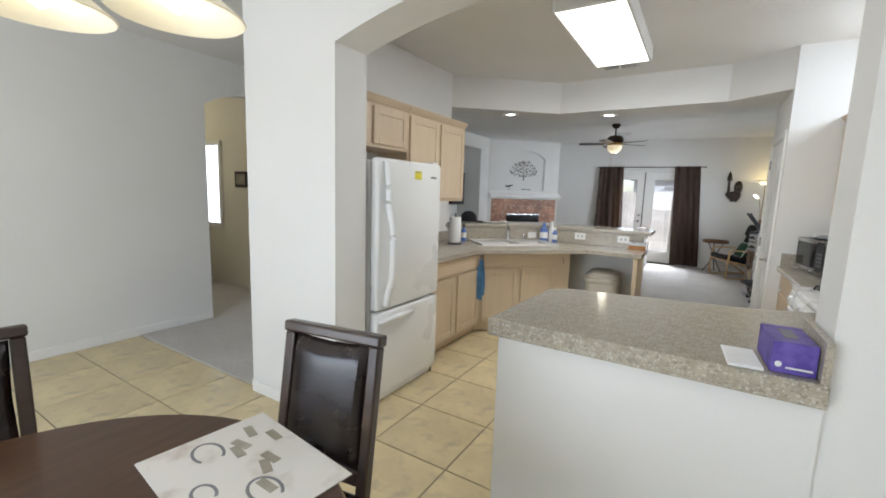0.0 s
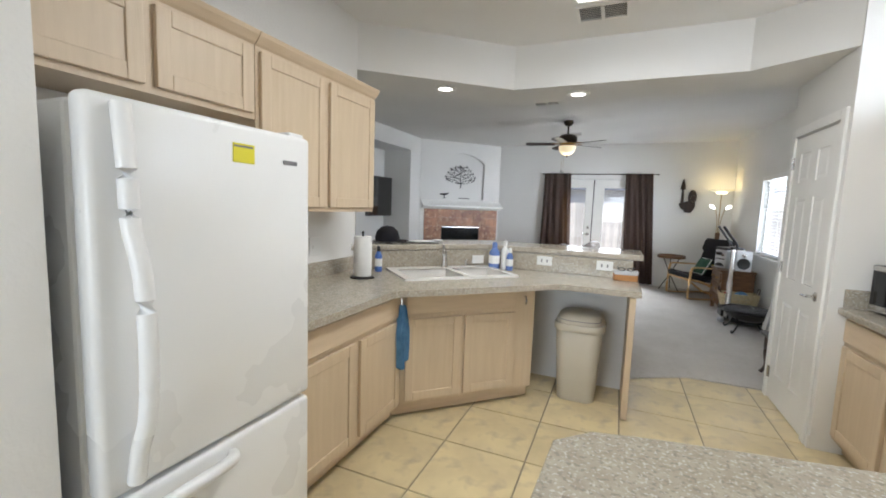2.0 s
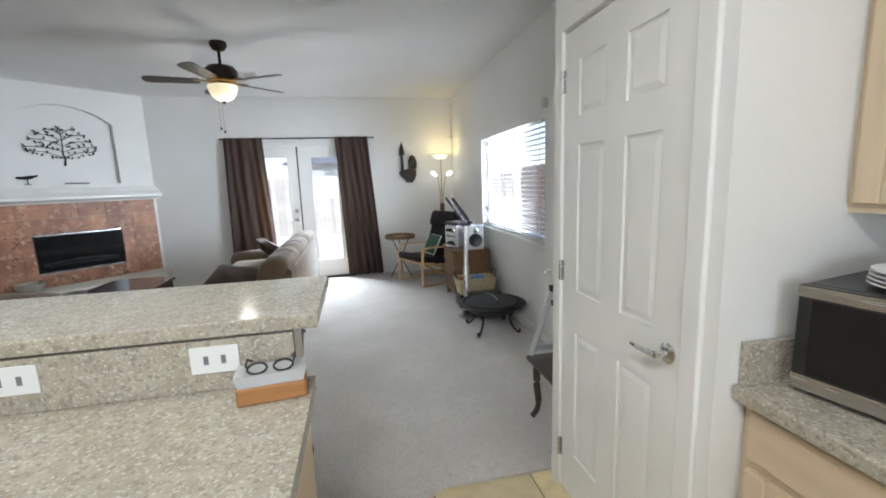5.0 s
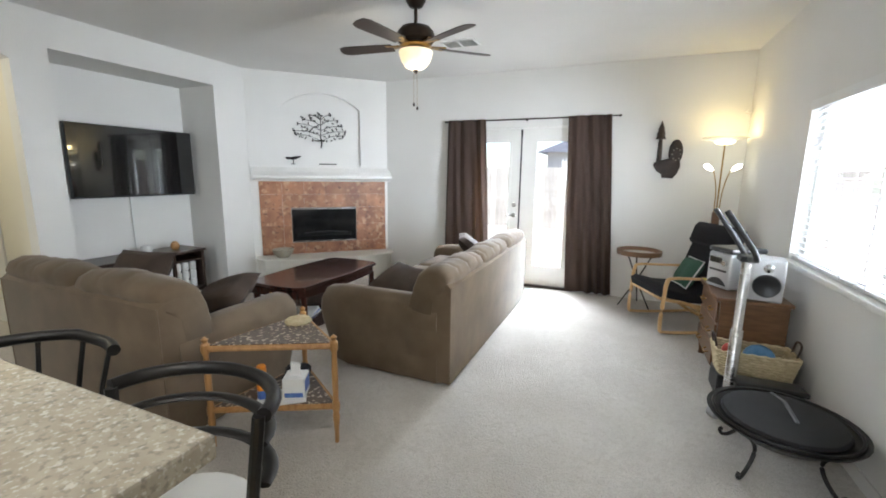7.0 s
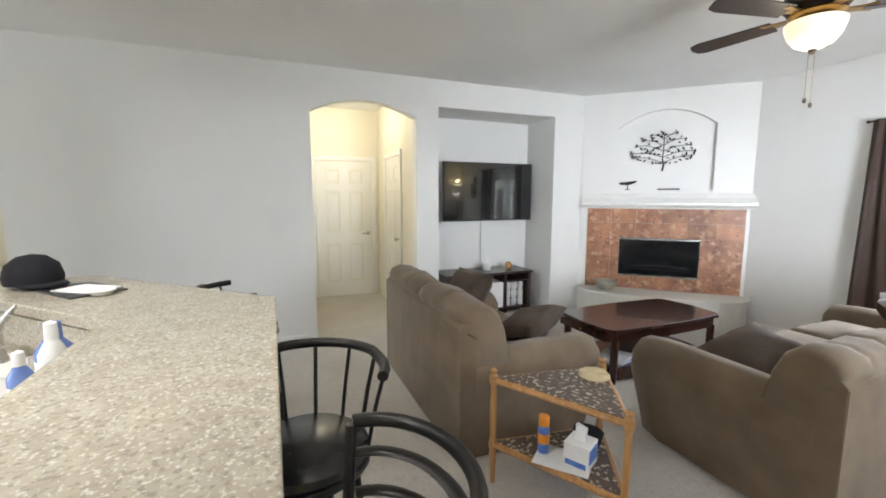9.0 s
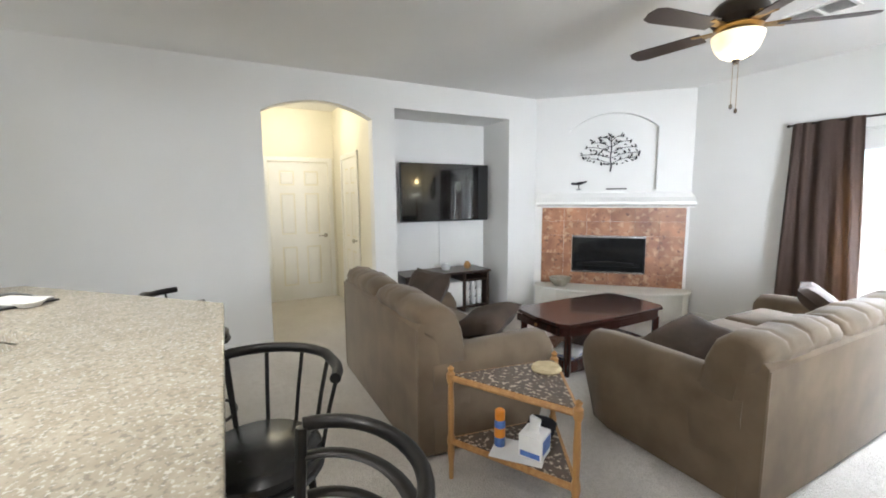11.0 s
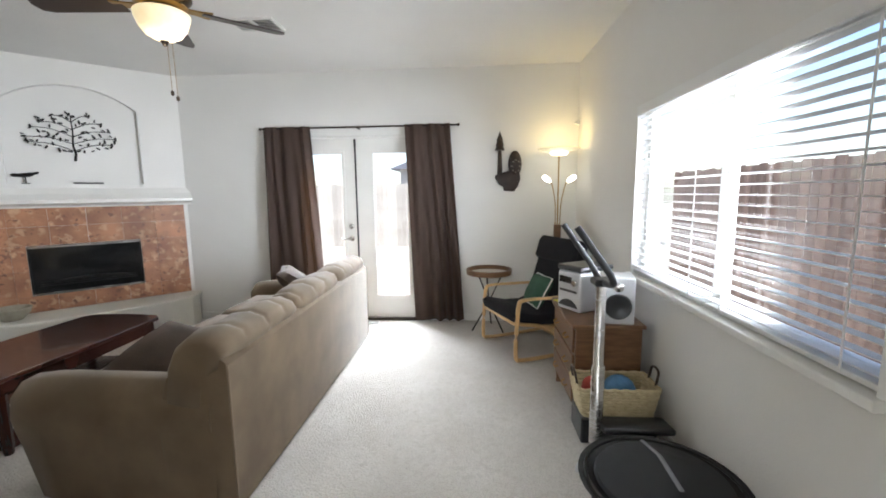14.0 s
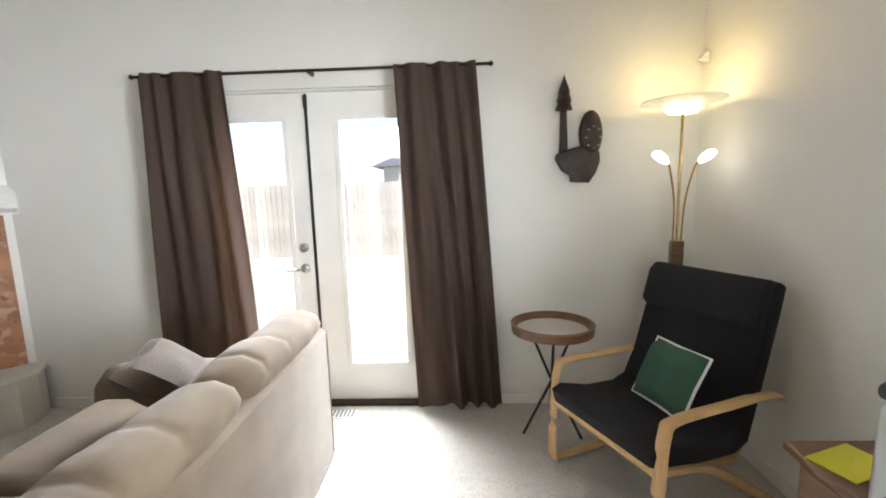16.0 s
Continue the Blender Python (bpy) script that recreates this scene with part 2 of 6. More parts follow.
GLOWF = mat("lit_alabaster", (0.85, 0.76, 0.58), 0.4, emit=(1.0, 0.80, 0.45), strength=0.32, color2=(0.75, 0.62, 0.40), scale=9)
GLOWL = mat("lit_lamp_glass", (0.9, 0.85, 0.7), 0.4, emit=(1.0, 0.86, 0.52), strength=1.6)
GLOWB = mat("lit_bulb", (0.95, 0.92, 0.85), 0.4, emit=(1.0, 0.94, 0.78), strength=4.0)
DISH = mat("lamp_dish", (0.72, 0.70, 0.55), 0.35, emit=(1.0, 0.85, 0.5), strength=0.18)
BRASS = mat("antique_brass", (0.46, 0.29, 0.10), 0.30, 0.9, color2=(0.30, 0.18, 0.06), scale=12)
BRONZE = mat("dark_bronze", (0.035, 0.026, 0.02), 0.35, 0.7, color2=(0.05, 0.036, 0.026), scale=14)
BLADE = mat("fan_blade_wood", (0.060, 0.045, 0.040), 0.4, color2=(0.045, 0.032, 0.028), scale=5, stretch=(2, 12, 2))
CLAY = mat("grey_clay", (0.38, 0.35, 0.28), 0.7, color2=(0.28, 0.25, 0.19), scale=12)
MAT = mat("printed_table_mat", (0.72, 0.69, 0.64), 0.55, color2=(0.52, 0.46, 0.40), scale=7, detail=5, contrast=(0.30, 0.46))
SINKW = mat("white_sink_enamel", (0.82, 0.80, 0.76), 0.18, scale=4)
CLEARP = mat("blue_bottle_plastic", (0.16, 0.24, 0.52), 0.2, color2=(0.12, 0.2, 0.48), scale=9)


# ---- mesh helpers ----
def B():
    return bmesh.new()


def box(bm, x0, x1, y0, y1, z0, z1, bevel=0.0, seg=2):
    """An upright box, on bm; with bevel its edges are rounded."""
    made = bmesh.ops.create_cube(bm, size=1)["verts"]
    for v in made:
        v.co = Vector(((x0 + x1) / 2 + v.co.x * (x1 - x0), (y0 + y1) / 2 + v.co.y * (y1 - y0), (z0 + z1) / 2 + v.co.z * (z1 - z0)))
    if bevel:
        edges = list({e for v in made for e in v.link_edges})
        bmesh.ops.bevel(bm, geom=edges, offset=bevel, segments=seg, profile=0.5, affect="EDGES")
    return bm


def prism(bm, pts, lo, hi, axis="z", bevel=0.0):
    """A flat outline drawn out from lo to hi along axis. For x the outline is (y, z), for y it is (x, z)."""
    def at(p, h):
        return {"z": (p[0], p[1], h), "x": (h, p[0], p[1]), "y": (p[0], h, p[1])}[axis]
    a = [bm.verts.new(at(p, lo)) for p in pts]
    b = [bm.verts.new(at(p, hi)) for p in pts]
    n = len(pts)
    faces = [bm.faces.new(a), bm.faces.new(b)]
    for i in range(n):
        faces.append(bm.faces.new((a[i], a[(i + 1) % n], b[(i + 1) % n], b[i])))
    bmesh.ops.recalc_face_normals(bm, faces=faces)
    if bevel:
        bmesh.ops.bevel(bm, geom=list({e for f in faces[:2] for e in f.edges}), offset=bevel, segments=2, profile=0.5, affect="EDGES")
    return bm


def lathe(bm, profile, seg=24, at=(0, 0, 0)):
    """A turned shape from (radius, height) pairs."""
    rings = []
    for r, z in profile:
        rings.append([bm.verts.new((at[0] + r * math.cos(2 * math.pi * i / seg), at[1] + r * math.sin(2 * math.pi * i / seg), at[2] + z)) for i in range(seg)] if r > 1e-5
                     else [bm.verts.new((at[0], at[1], at[2] + z))])
    for p, q in zip(rings, rings[1:]):
        for i in range(seg):
            j = (i + 1) % seg
            if len(p) == 1 and len(q) == 1:
                continue
            if len(p) == 1:
                bm.faces.new((p[0], q[j], q[i]))
            elif len(q) == 1:
                bm.faces.new((p[i], p[j], q[0]))
            else:
                bm.faces.new((p[i], p[j], q[j], q[i]))
    bmesh.ops.recalc_face_normals(bm, faces=bm.faces[:])
    return bm


def tube(bm, pts, r, seg=8, flat=1.0, closed=False):
    """A round bar along points; flat squeezes its section."""
    pts = [Vector(p) for p in pts]
    n = len(pts)
    rings = []
    up = Vector((0, 0, 1))
    for i, p in enumerate(pts):
        if closed:
            d = pts[(i + 1) % n] - pts[i - 1]
        else:
            d = pts[min(i + 1, n - 1)] - pts[max(i - 1, 0)]
        d.normalize()
        side = d.cross(up)
        if side.length < 0.05:
            side = d.cross(Vector((0, 1, 0.1)))
        side.normalize()
        top = side.cross(d).normalized()
        rr = r[i] if isinstance(r, (list, tuple)) else r
        rings.append([bm.verts.new(p + side * rr * math.cos(2 * math.pi * k / seg) + top * rr * flat * math.sin(2 * math.pi * k / seg)) for k in range(seg)])
    for a, b in zip(rings, rings[1:] + ([rings[0]] if closed else [])):
        for k in range(seg):
            bm.faces.new((a[k], a[(k + 1) % seg], b[(k + 1) % seg], b[k]))
    if not closed:
        bm.faces.new(rings[0])
        bm.faces.new(rings[-1])
    bmesh.ops.recalc_face_normals(bm, faces=bm.faces[:])
    return bm


def curve_pts(ctrl, n=8):
    """Points on a smooth line through the control points."""
    c = [Vector(p) for p in ctrl]
    c = [2 * c[0] - c[1]] + c + [2 * c[-1] - c[-2]]
    out = []
    for i in range(1, len(c) - 2):
        for k in range(n):
            t = k / n
            out.append(0.5 * (2 * c[i] + (c[i + 1] - c[i - 1]) * t + (2 * c[i - 1] - 5 * c[i] + 4 * c[i + 1] - c[i + 2]) * t * t
                              + (3 * c[i] - c[i - 1] - 3 * c[i + 1] + c[i + 2]) * t ** 3))
    out.append(c[-2])
    return out


def turned(bm, m):
    bm.transform(m)
    return bm


def part(name, bm, material, parent=None, label="", smooth=False):
    me = bpy.data.meshes.new(name)
    bm.to_mesh(me)
    bm.free()
    me.materials.append(material)
    if smooth:
        me.shade_smooth()
        me.set_sharp_from_angle(angle=radians(40 if smooth is True else smooth))
    ob = new(name, me)
    if parent:
        ob.parent = parent
    if label:
        ob["label"] = label
    return ob


def thing(name, label, category, m=None, group=""):
    ob = new(name)
    ob.empty_display_size = 0.1
    if m:
        ob.matrix_world = m
    return tagged(ob, label, category, group)


def solid(name, bm, material, label="", category="", kind="", smooth=False, group="", m=None):
    ob = part(name, bm, material, None, "", smooth)
    if m:
        ob.matrix_world = m
    return tagged(ob, label, category, group, kind)


def puff(bm, amount, scale, seed=0.0):
    """Soft unevenness for cloth and cushions."""
    bm.normal_update()
    for v in bm.verts:
        v.co += v.normal * amount * noise.noise(v.co * scale + Vector((seed, seed * 2, 0)))
    return bm


def cushion(bm, w, d, h, seg=10, power=0.45, noise_amount=0.01, seed=0.0):
    """A stuffed cushion: full in the middle, pinched to its seam at the edge."""
    grids = []
    for s in (1, -1):
        g = {}
        for i in range(seg + 1):
            for j in range(seg + 1):
                u, v = 2 * i / seg - 1, 2 * j / seg - 1
                f = max(0.0, (1 - u ** 4) * (1 - v ** 4)) ** power
                if s == -1 and (i in (0, seg) or j in (0, seg)):
                    g[i, j] = grids[0][i, j]
                    continue
                g[i, j] = bm.verts.new((u * w / 2 * (1 - 0.04 * (1 - abs(v))), v * d / 2 * (1 - 0.04 * (1 - abs(u))), s * f * h / 2))
        grids.append(g)
        for i in range(seg):
            for j in range(seg):
                q = (g[i, j], g[i + 1, j], g[i + 1, j + 1], g[i, j + 1])
                bm.faces.new(q if s == 1 else q[::-1])
    return puff(bm, noise_amount, 9, seed)


def arc(x0, x1, z0, rise, n=14):
    """Points of an arch from (x0, z0) to (x1, z0) that rises in the middle."""
    w = (x1 - x0) / 2
    r = (w * w + rise * rise) / (2 * rise)
    a = math.asin(min(1, abs(w) / r))
    cx, cz = (x0 + x1) / 2, z0 + rise - r
    s = 1 if w > 0 else -1
    return [(cx + s * r * math.sin(-a + 2 * a * i / n), cz + r * math.cos(-a + 2 * a * i / n)) for i in range(n + 1)]


# ---- structure ----
H = 2.79
N, E, W = 10.36, 1.31, -4.45
S = -2.5
K = "structure"
solid("ground", prism(B(), [(-60, -60), (60, -60), (60, 60), (-60, 60)], -0.45, -0.25), GROUND, "pale sunlit gravel yard around the house", "ground", K)
solid("floor", prism(B(), [(-8.2, S - 0.12), (E, S - 0.12), (E, N), (-8.2, N)], -0.20, -0.006), GROUT, "brown grout and subfloor under tiles", "floor", K)
solid("floor_carpet", prism(B(), [(-8.2, 1.5), (-2.62, 1.5), (-2.62, 4.3), (-1.80, 5.02), (-0.46, 5.02), (-0.26, 5.17), (0.05, 5.34), (0.61, 5.34), (0.62, 5.345), (E, 5.345),
                                  (E, N), (-8.2, N)], -0.004, 0.012), CARPET, "beige cut-pile carpet with faint traffic marks", "carpet", K)
solid("ceiling", box(B(), -8.2, E + 0.14, S - 0.12, N + 0.14, H, H + 0.12), CEIL, "white textured ceiling", "ceiling", K)

solid("wall_north", prism(B(), [(W - 0.12, 0), (-1.90, 0), (-1.90, 2.10), (-0.34, 2.10), (-0.34, 0), (E + 0.14, 0), (E + 0.14, H), (W - 0.12, H)], N, N + 0.14, "y"),
      WALL, "off-white painted wall with the garden doors", "wall", K)
wb = B()
for y0, y1, z0, z1 in [(S, 3.15, 0, H), (3.15, 4.2, 0, 2.27), (3.15, 4.2, 2.72, H), (4.2, 6.90, 0, H), (6.90, 8.72, 0, 0.89), (6.90, 8.72, 2.03, H), (8.72, N, 0, H)]:
    box(wb, E, E + 0.14, y0, y1, z0, z1)
solid("wall_east", wb, WALL, "off-white painted wall with a wide window", "wall", K)
west = [(S, 0), (2.21, 0), (2.21, 2.29)] + arc(2.21, 3.27, 2.29, 0.17)[1:-1] + [(3.27, 2.29), (3.27, 0), (5.66, 0), (5.66, 2.36)] + arc(5.66, 6.77, 2.36, 0.14)[1:-1] \
    + [(6.77, 2.36), (6.77, 0), (7.03, 0), (7.03, 2.50), (8.60, 2.50), (8.60, 0), (9.06, 0), (9.06, H), (S, H)]
solid("wall_west", prism(B(), west, W - 0.14, W, "x"), WALL, "off-white wall with two arches and a recess", "wall", K)
nb = B()
box(nb, -5.17, -5.05, 6.93, 8.72, 0, 2.62)
box(nb, -5.05, W - 0.14, 6.93, 7.03, 0, 2.62)
box(nb, -5.05, W - 0.14, 8.60, 8.72, 0, 2.62)
box(nb, -5.05, W - 0.14, 7.03, 8.60, 2.50, 2.62)
solid("wall_niche", nb, WALL, "deep white plastered recess for the television", "wall", K)
# unseen wall; its window opening is assumed, to let dining_daylight in
solid("wall_south", prism(prism(prism(prism(B(), [(-8.2, 0), (-3.0, 0), (-3.0, H), (-8.2, H)], S - 0.12, S, "y"), [(-0.2, 0), (E + 0.14, 0), (E + 0.14, H), (-0.2, H)], S - 0.12, S, "y"),
                                [(-3.0, 0), (-0.2, 0), (-0.2, 0.55), (-3.0, 0.55)], S - 0.12, S, "y"), [(-3.0, 2.2), (-0.2, 2.2), (-0.2, H), (-3.0, H)], S - 0.12, S, "y"), WALL, "unseen off-white dining wall with an assumed window opening", "wall", K)
# corner fireplace wall, diagonal between west and north walls
solid("wall_corner", prism(B(), [(W - 0.06, 9.07), (-3.16, N + 0.05), (-3.3, N + 0.12), (W - 0.06, 9.3)], 0, H), WALL, "off-white angled chimney breast", "wall", K)
# kitchen walls
solid("wall_kitchen_west", box(B(), -2.62, -2.50, 1.72, 3.95, 0, H), WALL, "off-white wall behind the cabinets", "wall", K)
head = [(-2.60, 0), (-1.77, 0), (-1.77, 2.27)] + arc(-1.77, 0.43, 2.27, 0.17, 20)[1:-1] + [(0.43, 2.27), (0.43, 0), (E, 0), (E, H), (-2.60, H)]
solid("wall_kitchen_south", prism(B(), head, 1.46, 1.72, "y"), WALL, "white pier and wide soft arch to the kitchen", "wall", K)
pw = prism(B(), [(4.42, 0), (4.525, 0), (4.525, 2.04), (5.23, 2.04), (5.23, 0), (5.33, 0), (5.33, H), (4.42, H)], 0.61, 0.69, "x")
box(pw, 0.69, E, 4.42, 4.53, 0, H)
box(pw, 0.69, E, 5.24, 5.33, 0, H)
solid("wall_pantry", pw, WALL, "off-white pantry closet walls", "wall", K)
solid("wall_soffit", prism(B(), [(-2.60, 3.95), (-2.5, 3.95), (-1.50, 4.80), (0.16, 4.77), (0.608, 4.43), (0.608, 5.30), (-1.80, 5.30), (-2.62, 4.45)], 2.44, H), WALL,
      "white dropped soffit over the breakfast bar", "soffit", K)
solid("wall_bar", prism(B(), [(-2.60, 3.95), (-2.50, 3.95), (-1.66, 4.79), (-0.47, 4.79), (-0.47, 4.92), (-1.70, 4.92), (-2.60, 4.05)], 0, 1.065), WALL,
      "white half wall carrying the breakfast bar", "half wall", K)
# hall behind the west arch
hb = B()
box(hb, -6.52, -6.40, 5.3, 6.95, 0, H)
box(hb, -6.40, W - 0.14, 6.80, 6.92, 0, H)
box(hb, -8.2, W - 0.14, 5.38, 5.50, 0, H)
solid("wall_hall", hb, HALL, "cream painted hallway walls", "wall", K)
pb = B()
box(pb, -8.2, W - 0.14, 3.27, 3.39, 0, H)
box(pb, -8.2, -8.08, 1.0, 3.27, 0, H)
box(pb, -8.2, W - 0.14, 0.9, 1.02, 0, H)
solid("wall_passage", pb, HALL, "cream painted passage walls", "wall", K)


# ---- openings and fittings ----
def six_panel(bm_w, bm_h, t=0.035):
    """A moulded six-panel door leaf, hinged at x=0, front face at y=0."""
    bm = B()
    w, h = bm_w, bm_h
    box(bm, 0, w, 0.008, t, 0, h)
    st, mid = 0.128 * w / 0.76, 0.125 * w / 0.76
    cols = [(st, (w - mid) / 2), ((w + mid) / 2, w - st)]
    rows = [(0.22, 0.80), (0.98, 1.58), (1.69, h - 0.12)]
    xs = sorted({0, w, *[c for p in cols for c in p]})
    zs = sorted({0, h, *[c for p in rows for c in p]})
    for i in range(len(xs) - 1):
        for j in range(len(zs) - 1):
            inside = any(a == xs[i] for a, b in cols) and any(a == zs[j] for a, b in rows)
            x0, x1, z0, z1 = xs[i], xs[i + 1], zs[j], zs[j + 1]
            if not inside:
                box(bm, x0, x1, 0, 0.0085, z0, z1)
            else:
                a = 0.032
                lo = [bm.verts.new((x, 0.0075, z)) for x, z in ((x0 + 0.012, z0 + 0.012), (x1 - 0.012, z0 + 0.012), (x1 - 0.012, z1 - 0.012), (x0 + 0.012, z1 - 0.012))]
                hi = [bm.verts.new((x, 0.0015, z)) for x, z in ((x0 + a, z0 + a), (x1 - a, z0 + a), (x1 - a, z1 - a), (x0 + a, z1 - a))]
                bm.faces.new(hi)
                for k in range(4):
                    bm.faces.new((lo[k], lo[(k + 1) % 4], hi[(k + 1) % 4], hi[k]))
    bmesh.ops.recalc_face_normals(bm, faces=bm.faces[:])
    return bm


def lever(parent, x, z, side, material=CHROME):
    b = lathe(B(), [(0.0, 0), (0.03, 0), (0.032, 0.006), (0.022, 0.012), (0.011, 0.014), (0.011, 0.05), (0.0, 0.052)], 16)
    turned(b, pose(x, 0, z, 90))
    tube(b, [(x, -0.045, z), (x + side * 0.03, -0.05, z), (x + side * 0.07, -0.05, z - 0.003), (x + side * 0.11, -0.045, z - 0.006)], [0.010, 0.010, 0.008, 0.006], 8)
    return part("handle", b, material, parent, "polished lever handle", True)


def casing(name, m, w, h, label):
    bm = B()
    box(bm, -0.065, 0, -0.018, 0.0, 0, h + 0.065, 0.005)
    box(bm, w, w + 0.065, -0.018, 0.0, 0, h + 0.065, 0.005)
    box(bm, 0, w, -0.018, 0.0, h, h + 0.065, 0.005)
    return solid(name, bm, TRIM, label, "door frame", K, m=m)


# pantry door, facing the kitchen; local x runs along world -y, from the hinge
m_pan = pose(0.605, 5.235, 0.012, 0, 0, -90)
pd = thing("door_1", "closed white six-panel pantry door", "door", m_pan)
tagged(pd, kind=K)
part("leaf", six_panel(0.71, 2.02), TRIM, pd)
lever(pd, 0.655, 0.93, -1)
for z in (0.2, 1.05, 1.84):
    hb = tube(B(), [(0.0, -0.008, z - 0.045), (0.0, -0.008, z + 0.045)], 0.008, 8)
    box(hb, -0.015, 0.02, -0.003, 0.001, z - 0.045, z + 0.045)
    part("hinge", hb, STEEL, pd, "steel hinge")
casing("trim_pantry", pose(0.61, 5.232, 0.0, 0, 0, -90), 0.705, 2.045, "white moulded door casing")
# hall doors
hd = thing("door_2", "closed white six-panel hall door", "door", pose(-6.395, 5.875, 0.012, 0, 0, 90))
tagged(hd, kind=K)
part("leaf", turned(six_panel(0.82, 2.02), Matrix.Identity(4)), TRIM, hd)
lever(hd, 0.76, 0.95, -1, STEEL)
casing("trim_hall", pose(-6.398, 5.87, 0.0, 0, 0, 90), 0.83, 2.04, "white hall door casing")
h2 = thing("door_3", "narrow white door in the hall side wall", "door", pose(-5.89, 6.795, 0.012))
tagged(h2, kind=K)
part("leaf", six_panel(0.70, 2.02), TRIM, h2)
part("knob", turned(
    lathe(B(), [(0, 0), (0.012, 0), (0.012, 0.03), (0.028, 0.04), (0.028, 0.06), (0, 0.068)], 14), pose(0.64, 0, 0.95, 90)), STEEL, h2, "", True)
casing("trim_hall_side", pose(-5.89, 6.798, 0.0), 0.70, 2.04, "white door casing")

# garden doors
fd = thing("door_4", "closed pair of white glazed garden doors", "door", pose(-1.88, N + 0.03, 0.02))
tagged(fd, kind=K)
for i, (x0, x1) in enumerate(((0.012, 0.757), (0.765, 1.508))):
    b = B()
    p0, p1, z0, z1 = (x0 + 0.17, x1 - 0.14, 0.27, 1.90) if i == 0 else (x0 + 0.19, x1 - 0.15, 0.27, 1.90)
    box(b, x0, p0, 0, 0.045, 0, 2.06)
    box(b, p1, x1, 0, 0.045, 0, 2.06)
    box(b, p0, p1, 0, 0.045, 0, z0)
    box(b, p0, p1, 0, 0.045, z1, 2.06)
    leaf = part("leaf", b, TRIM, fd)
    f = B()
    for a in ((p0 - 0.02, p0 + 0.012, z0 - 0.02, z1 + 0.02), (p1 - 0.012, p1 + 0.02, z0 - 0.02, z1 + 0.02)):
        box(f, a[0], a[1], -0.010, 0.0, a[2], a[3], 0.003)
    for a in ((z0 - 0.02, z0 + 0.012), (z1 - 0.012, z1 + 0.02)):
        box(f, p0 + 0.012, p1 - 0.012, -0.010, 0.0, a[0], a[1], 0.003)
    part("glazing_bead", f, TRIM, leaf)
    g = part("pane", box(B(), p0, p1, 0.018, 0.026, z0, z1), GLASS, leaf)
    g.visible_shadow = False
# black strip draws the dark gap where the two leaves meet
part("leaf_gap_line", box(B(), 0.752, 0.770, -0.006, -0.001, 0.02, 2.05), BLACKP, fd, "black strip drawn for the dark gap between the leaves")
part("threshold", box(B(), 0.0, 1.52, -0.06, 0.05, -0.018, 0.016, 0.004), BRONZE, fd, "dark metal threshold")
lever(fd, 0.69, 0.94, -1, STEEL)
part("deadbolt", turned(lathe(B(), [(0, 0), (0.03, 0), (0.03, 0.012), (0.012, 0.016), (0.012, 0.03), (0, 0.03)], 16), pose(0.69, 0, 1.08, 90)), STEEL, fd, "steel deadbolt", True)
part("bolt", box(B(), 0.752, 0.774, -0.022, -0.006, 1.96, 2.04, 0.003), BLACKM, fd)
part("jamb", prism(B(), [(0, 0), (0.012, 0), (0.012, 2.068), (1.508, 2.068), (1.508, 0), (1.52, 0), (1.52, 2.078), (0, 2.078)], -0.005, 0.08, "y"), TRIM, fd)

# window with blinds; in world y from 6.90 to 8.72
wn1 = thing("window_1", "wide sliding window in a white frame", "window", pose(E, 0, 0))
tagged(wn1, kind=K)
fr = B()
for a in ((6.90, 6.95, 0.89, 2.03), (8.67, 8.72, 0.89, 2.03), (7.78, 7.85, 0.94, 1.98)):
    box(fr, 0.075, 0.125, a[0], a[1], a[2], a[3], 0.004)
for a in ((0.89, 0.94), (1.98, 2.03)):
    box(fr, 0.075, 0.125, 6.95, 8.67, a[0], a[1], 0.004)
part("window_frame", fr, TRIM, wn1)
for a in ((6.95, 7.78), (7.85, 8.67)):
    p = part("pane", box(B(), 0.095, 0.101, a[0], a[1], 0.94, 1.98), GLASS, wn1)
    p.visible_shadow = False
part("window_sill", box(B(), -0.035, 0.075, 6.87, 8.75, 0.860, 0.896, 0.006), TRIM, wn1, "white painted sill")
bl = thing("window_blind", "white slatted blind, slats tilted open", "blind", pose(E, 0, 0))
for half, (a, b_) in enumerate(((6.905, 7.80), (7.825, 8.715))):
    part("headrail", box(B(), 0.012, 0.062, a, b_, 1.985, 2.028, 0.004), BLIND, bl)
    part("bottom_rail", box(B(), 0.015, 0.06, a, b_, 0.902, 0.922, 0.004), BLIND, bl)
    sl = B()
    box(sl, -0.025, 0.025, a, b_, -0.0015, 0.0015)
    turned(sl, Matrix.Translation((0.037, 0, 0)) @ Matrix.Rotation(radians(3), 4, "Y"))
    first = part("slat", sl, BLIND, bl)
    first.location.z = 0.946
    for k in range(1, 23):
        o = new("slat", first.data)
        o.parent = bl
        o.location.z = 0.946 + k * 0.0455
    for yy in (a + 0.13, b_ - 0.13):
        part("cord", box(B(), 0.010, 0.013, yy - 0.004, yy + 0.004, 0.91, 2.0), BLIND, bl)
part("valance", box(B(), -0.012, 0.008, 6.905, 8.715, 1.962, 2.028, 0.003), BLIND, bl)
part("bracket", box(B(), -0.045, -0.001, 6.845, 6.885, 2.035, 2.115, 0.006), SILVER, bl, "grey metal bracket at the blind's corner")
kw = thing("window_2", "small high kitchen window in white frame", "window", pose(E, 0, 0))
tagged(kw, kind=K)
fr = B()
for a in ((3.15, 3.20, 2.27, 2.72), (4.15, 4.20, 2.27, 2.72)):
    box(fr, 0.06, 0.12, a[0], a[1], a[2], a[3])
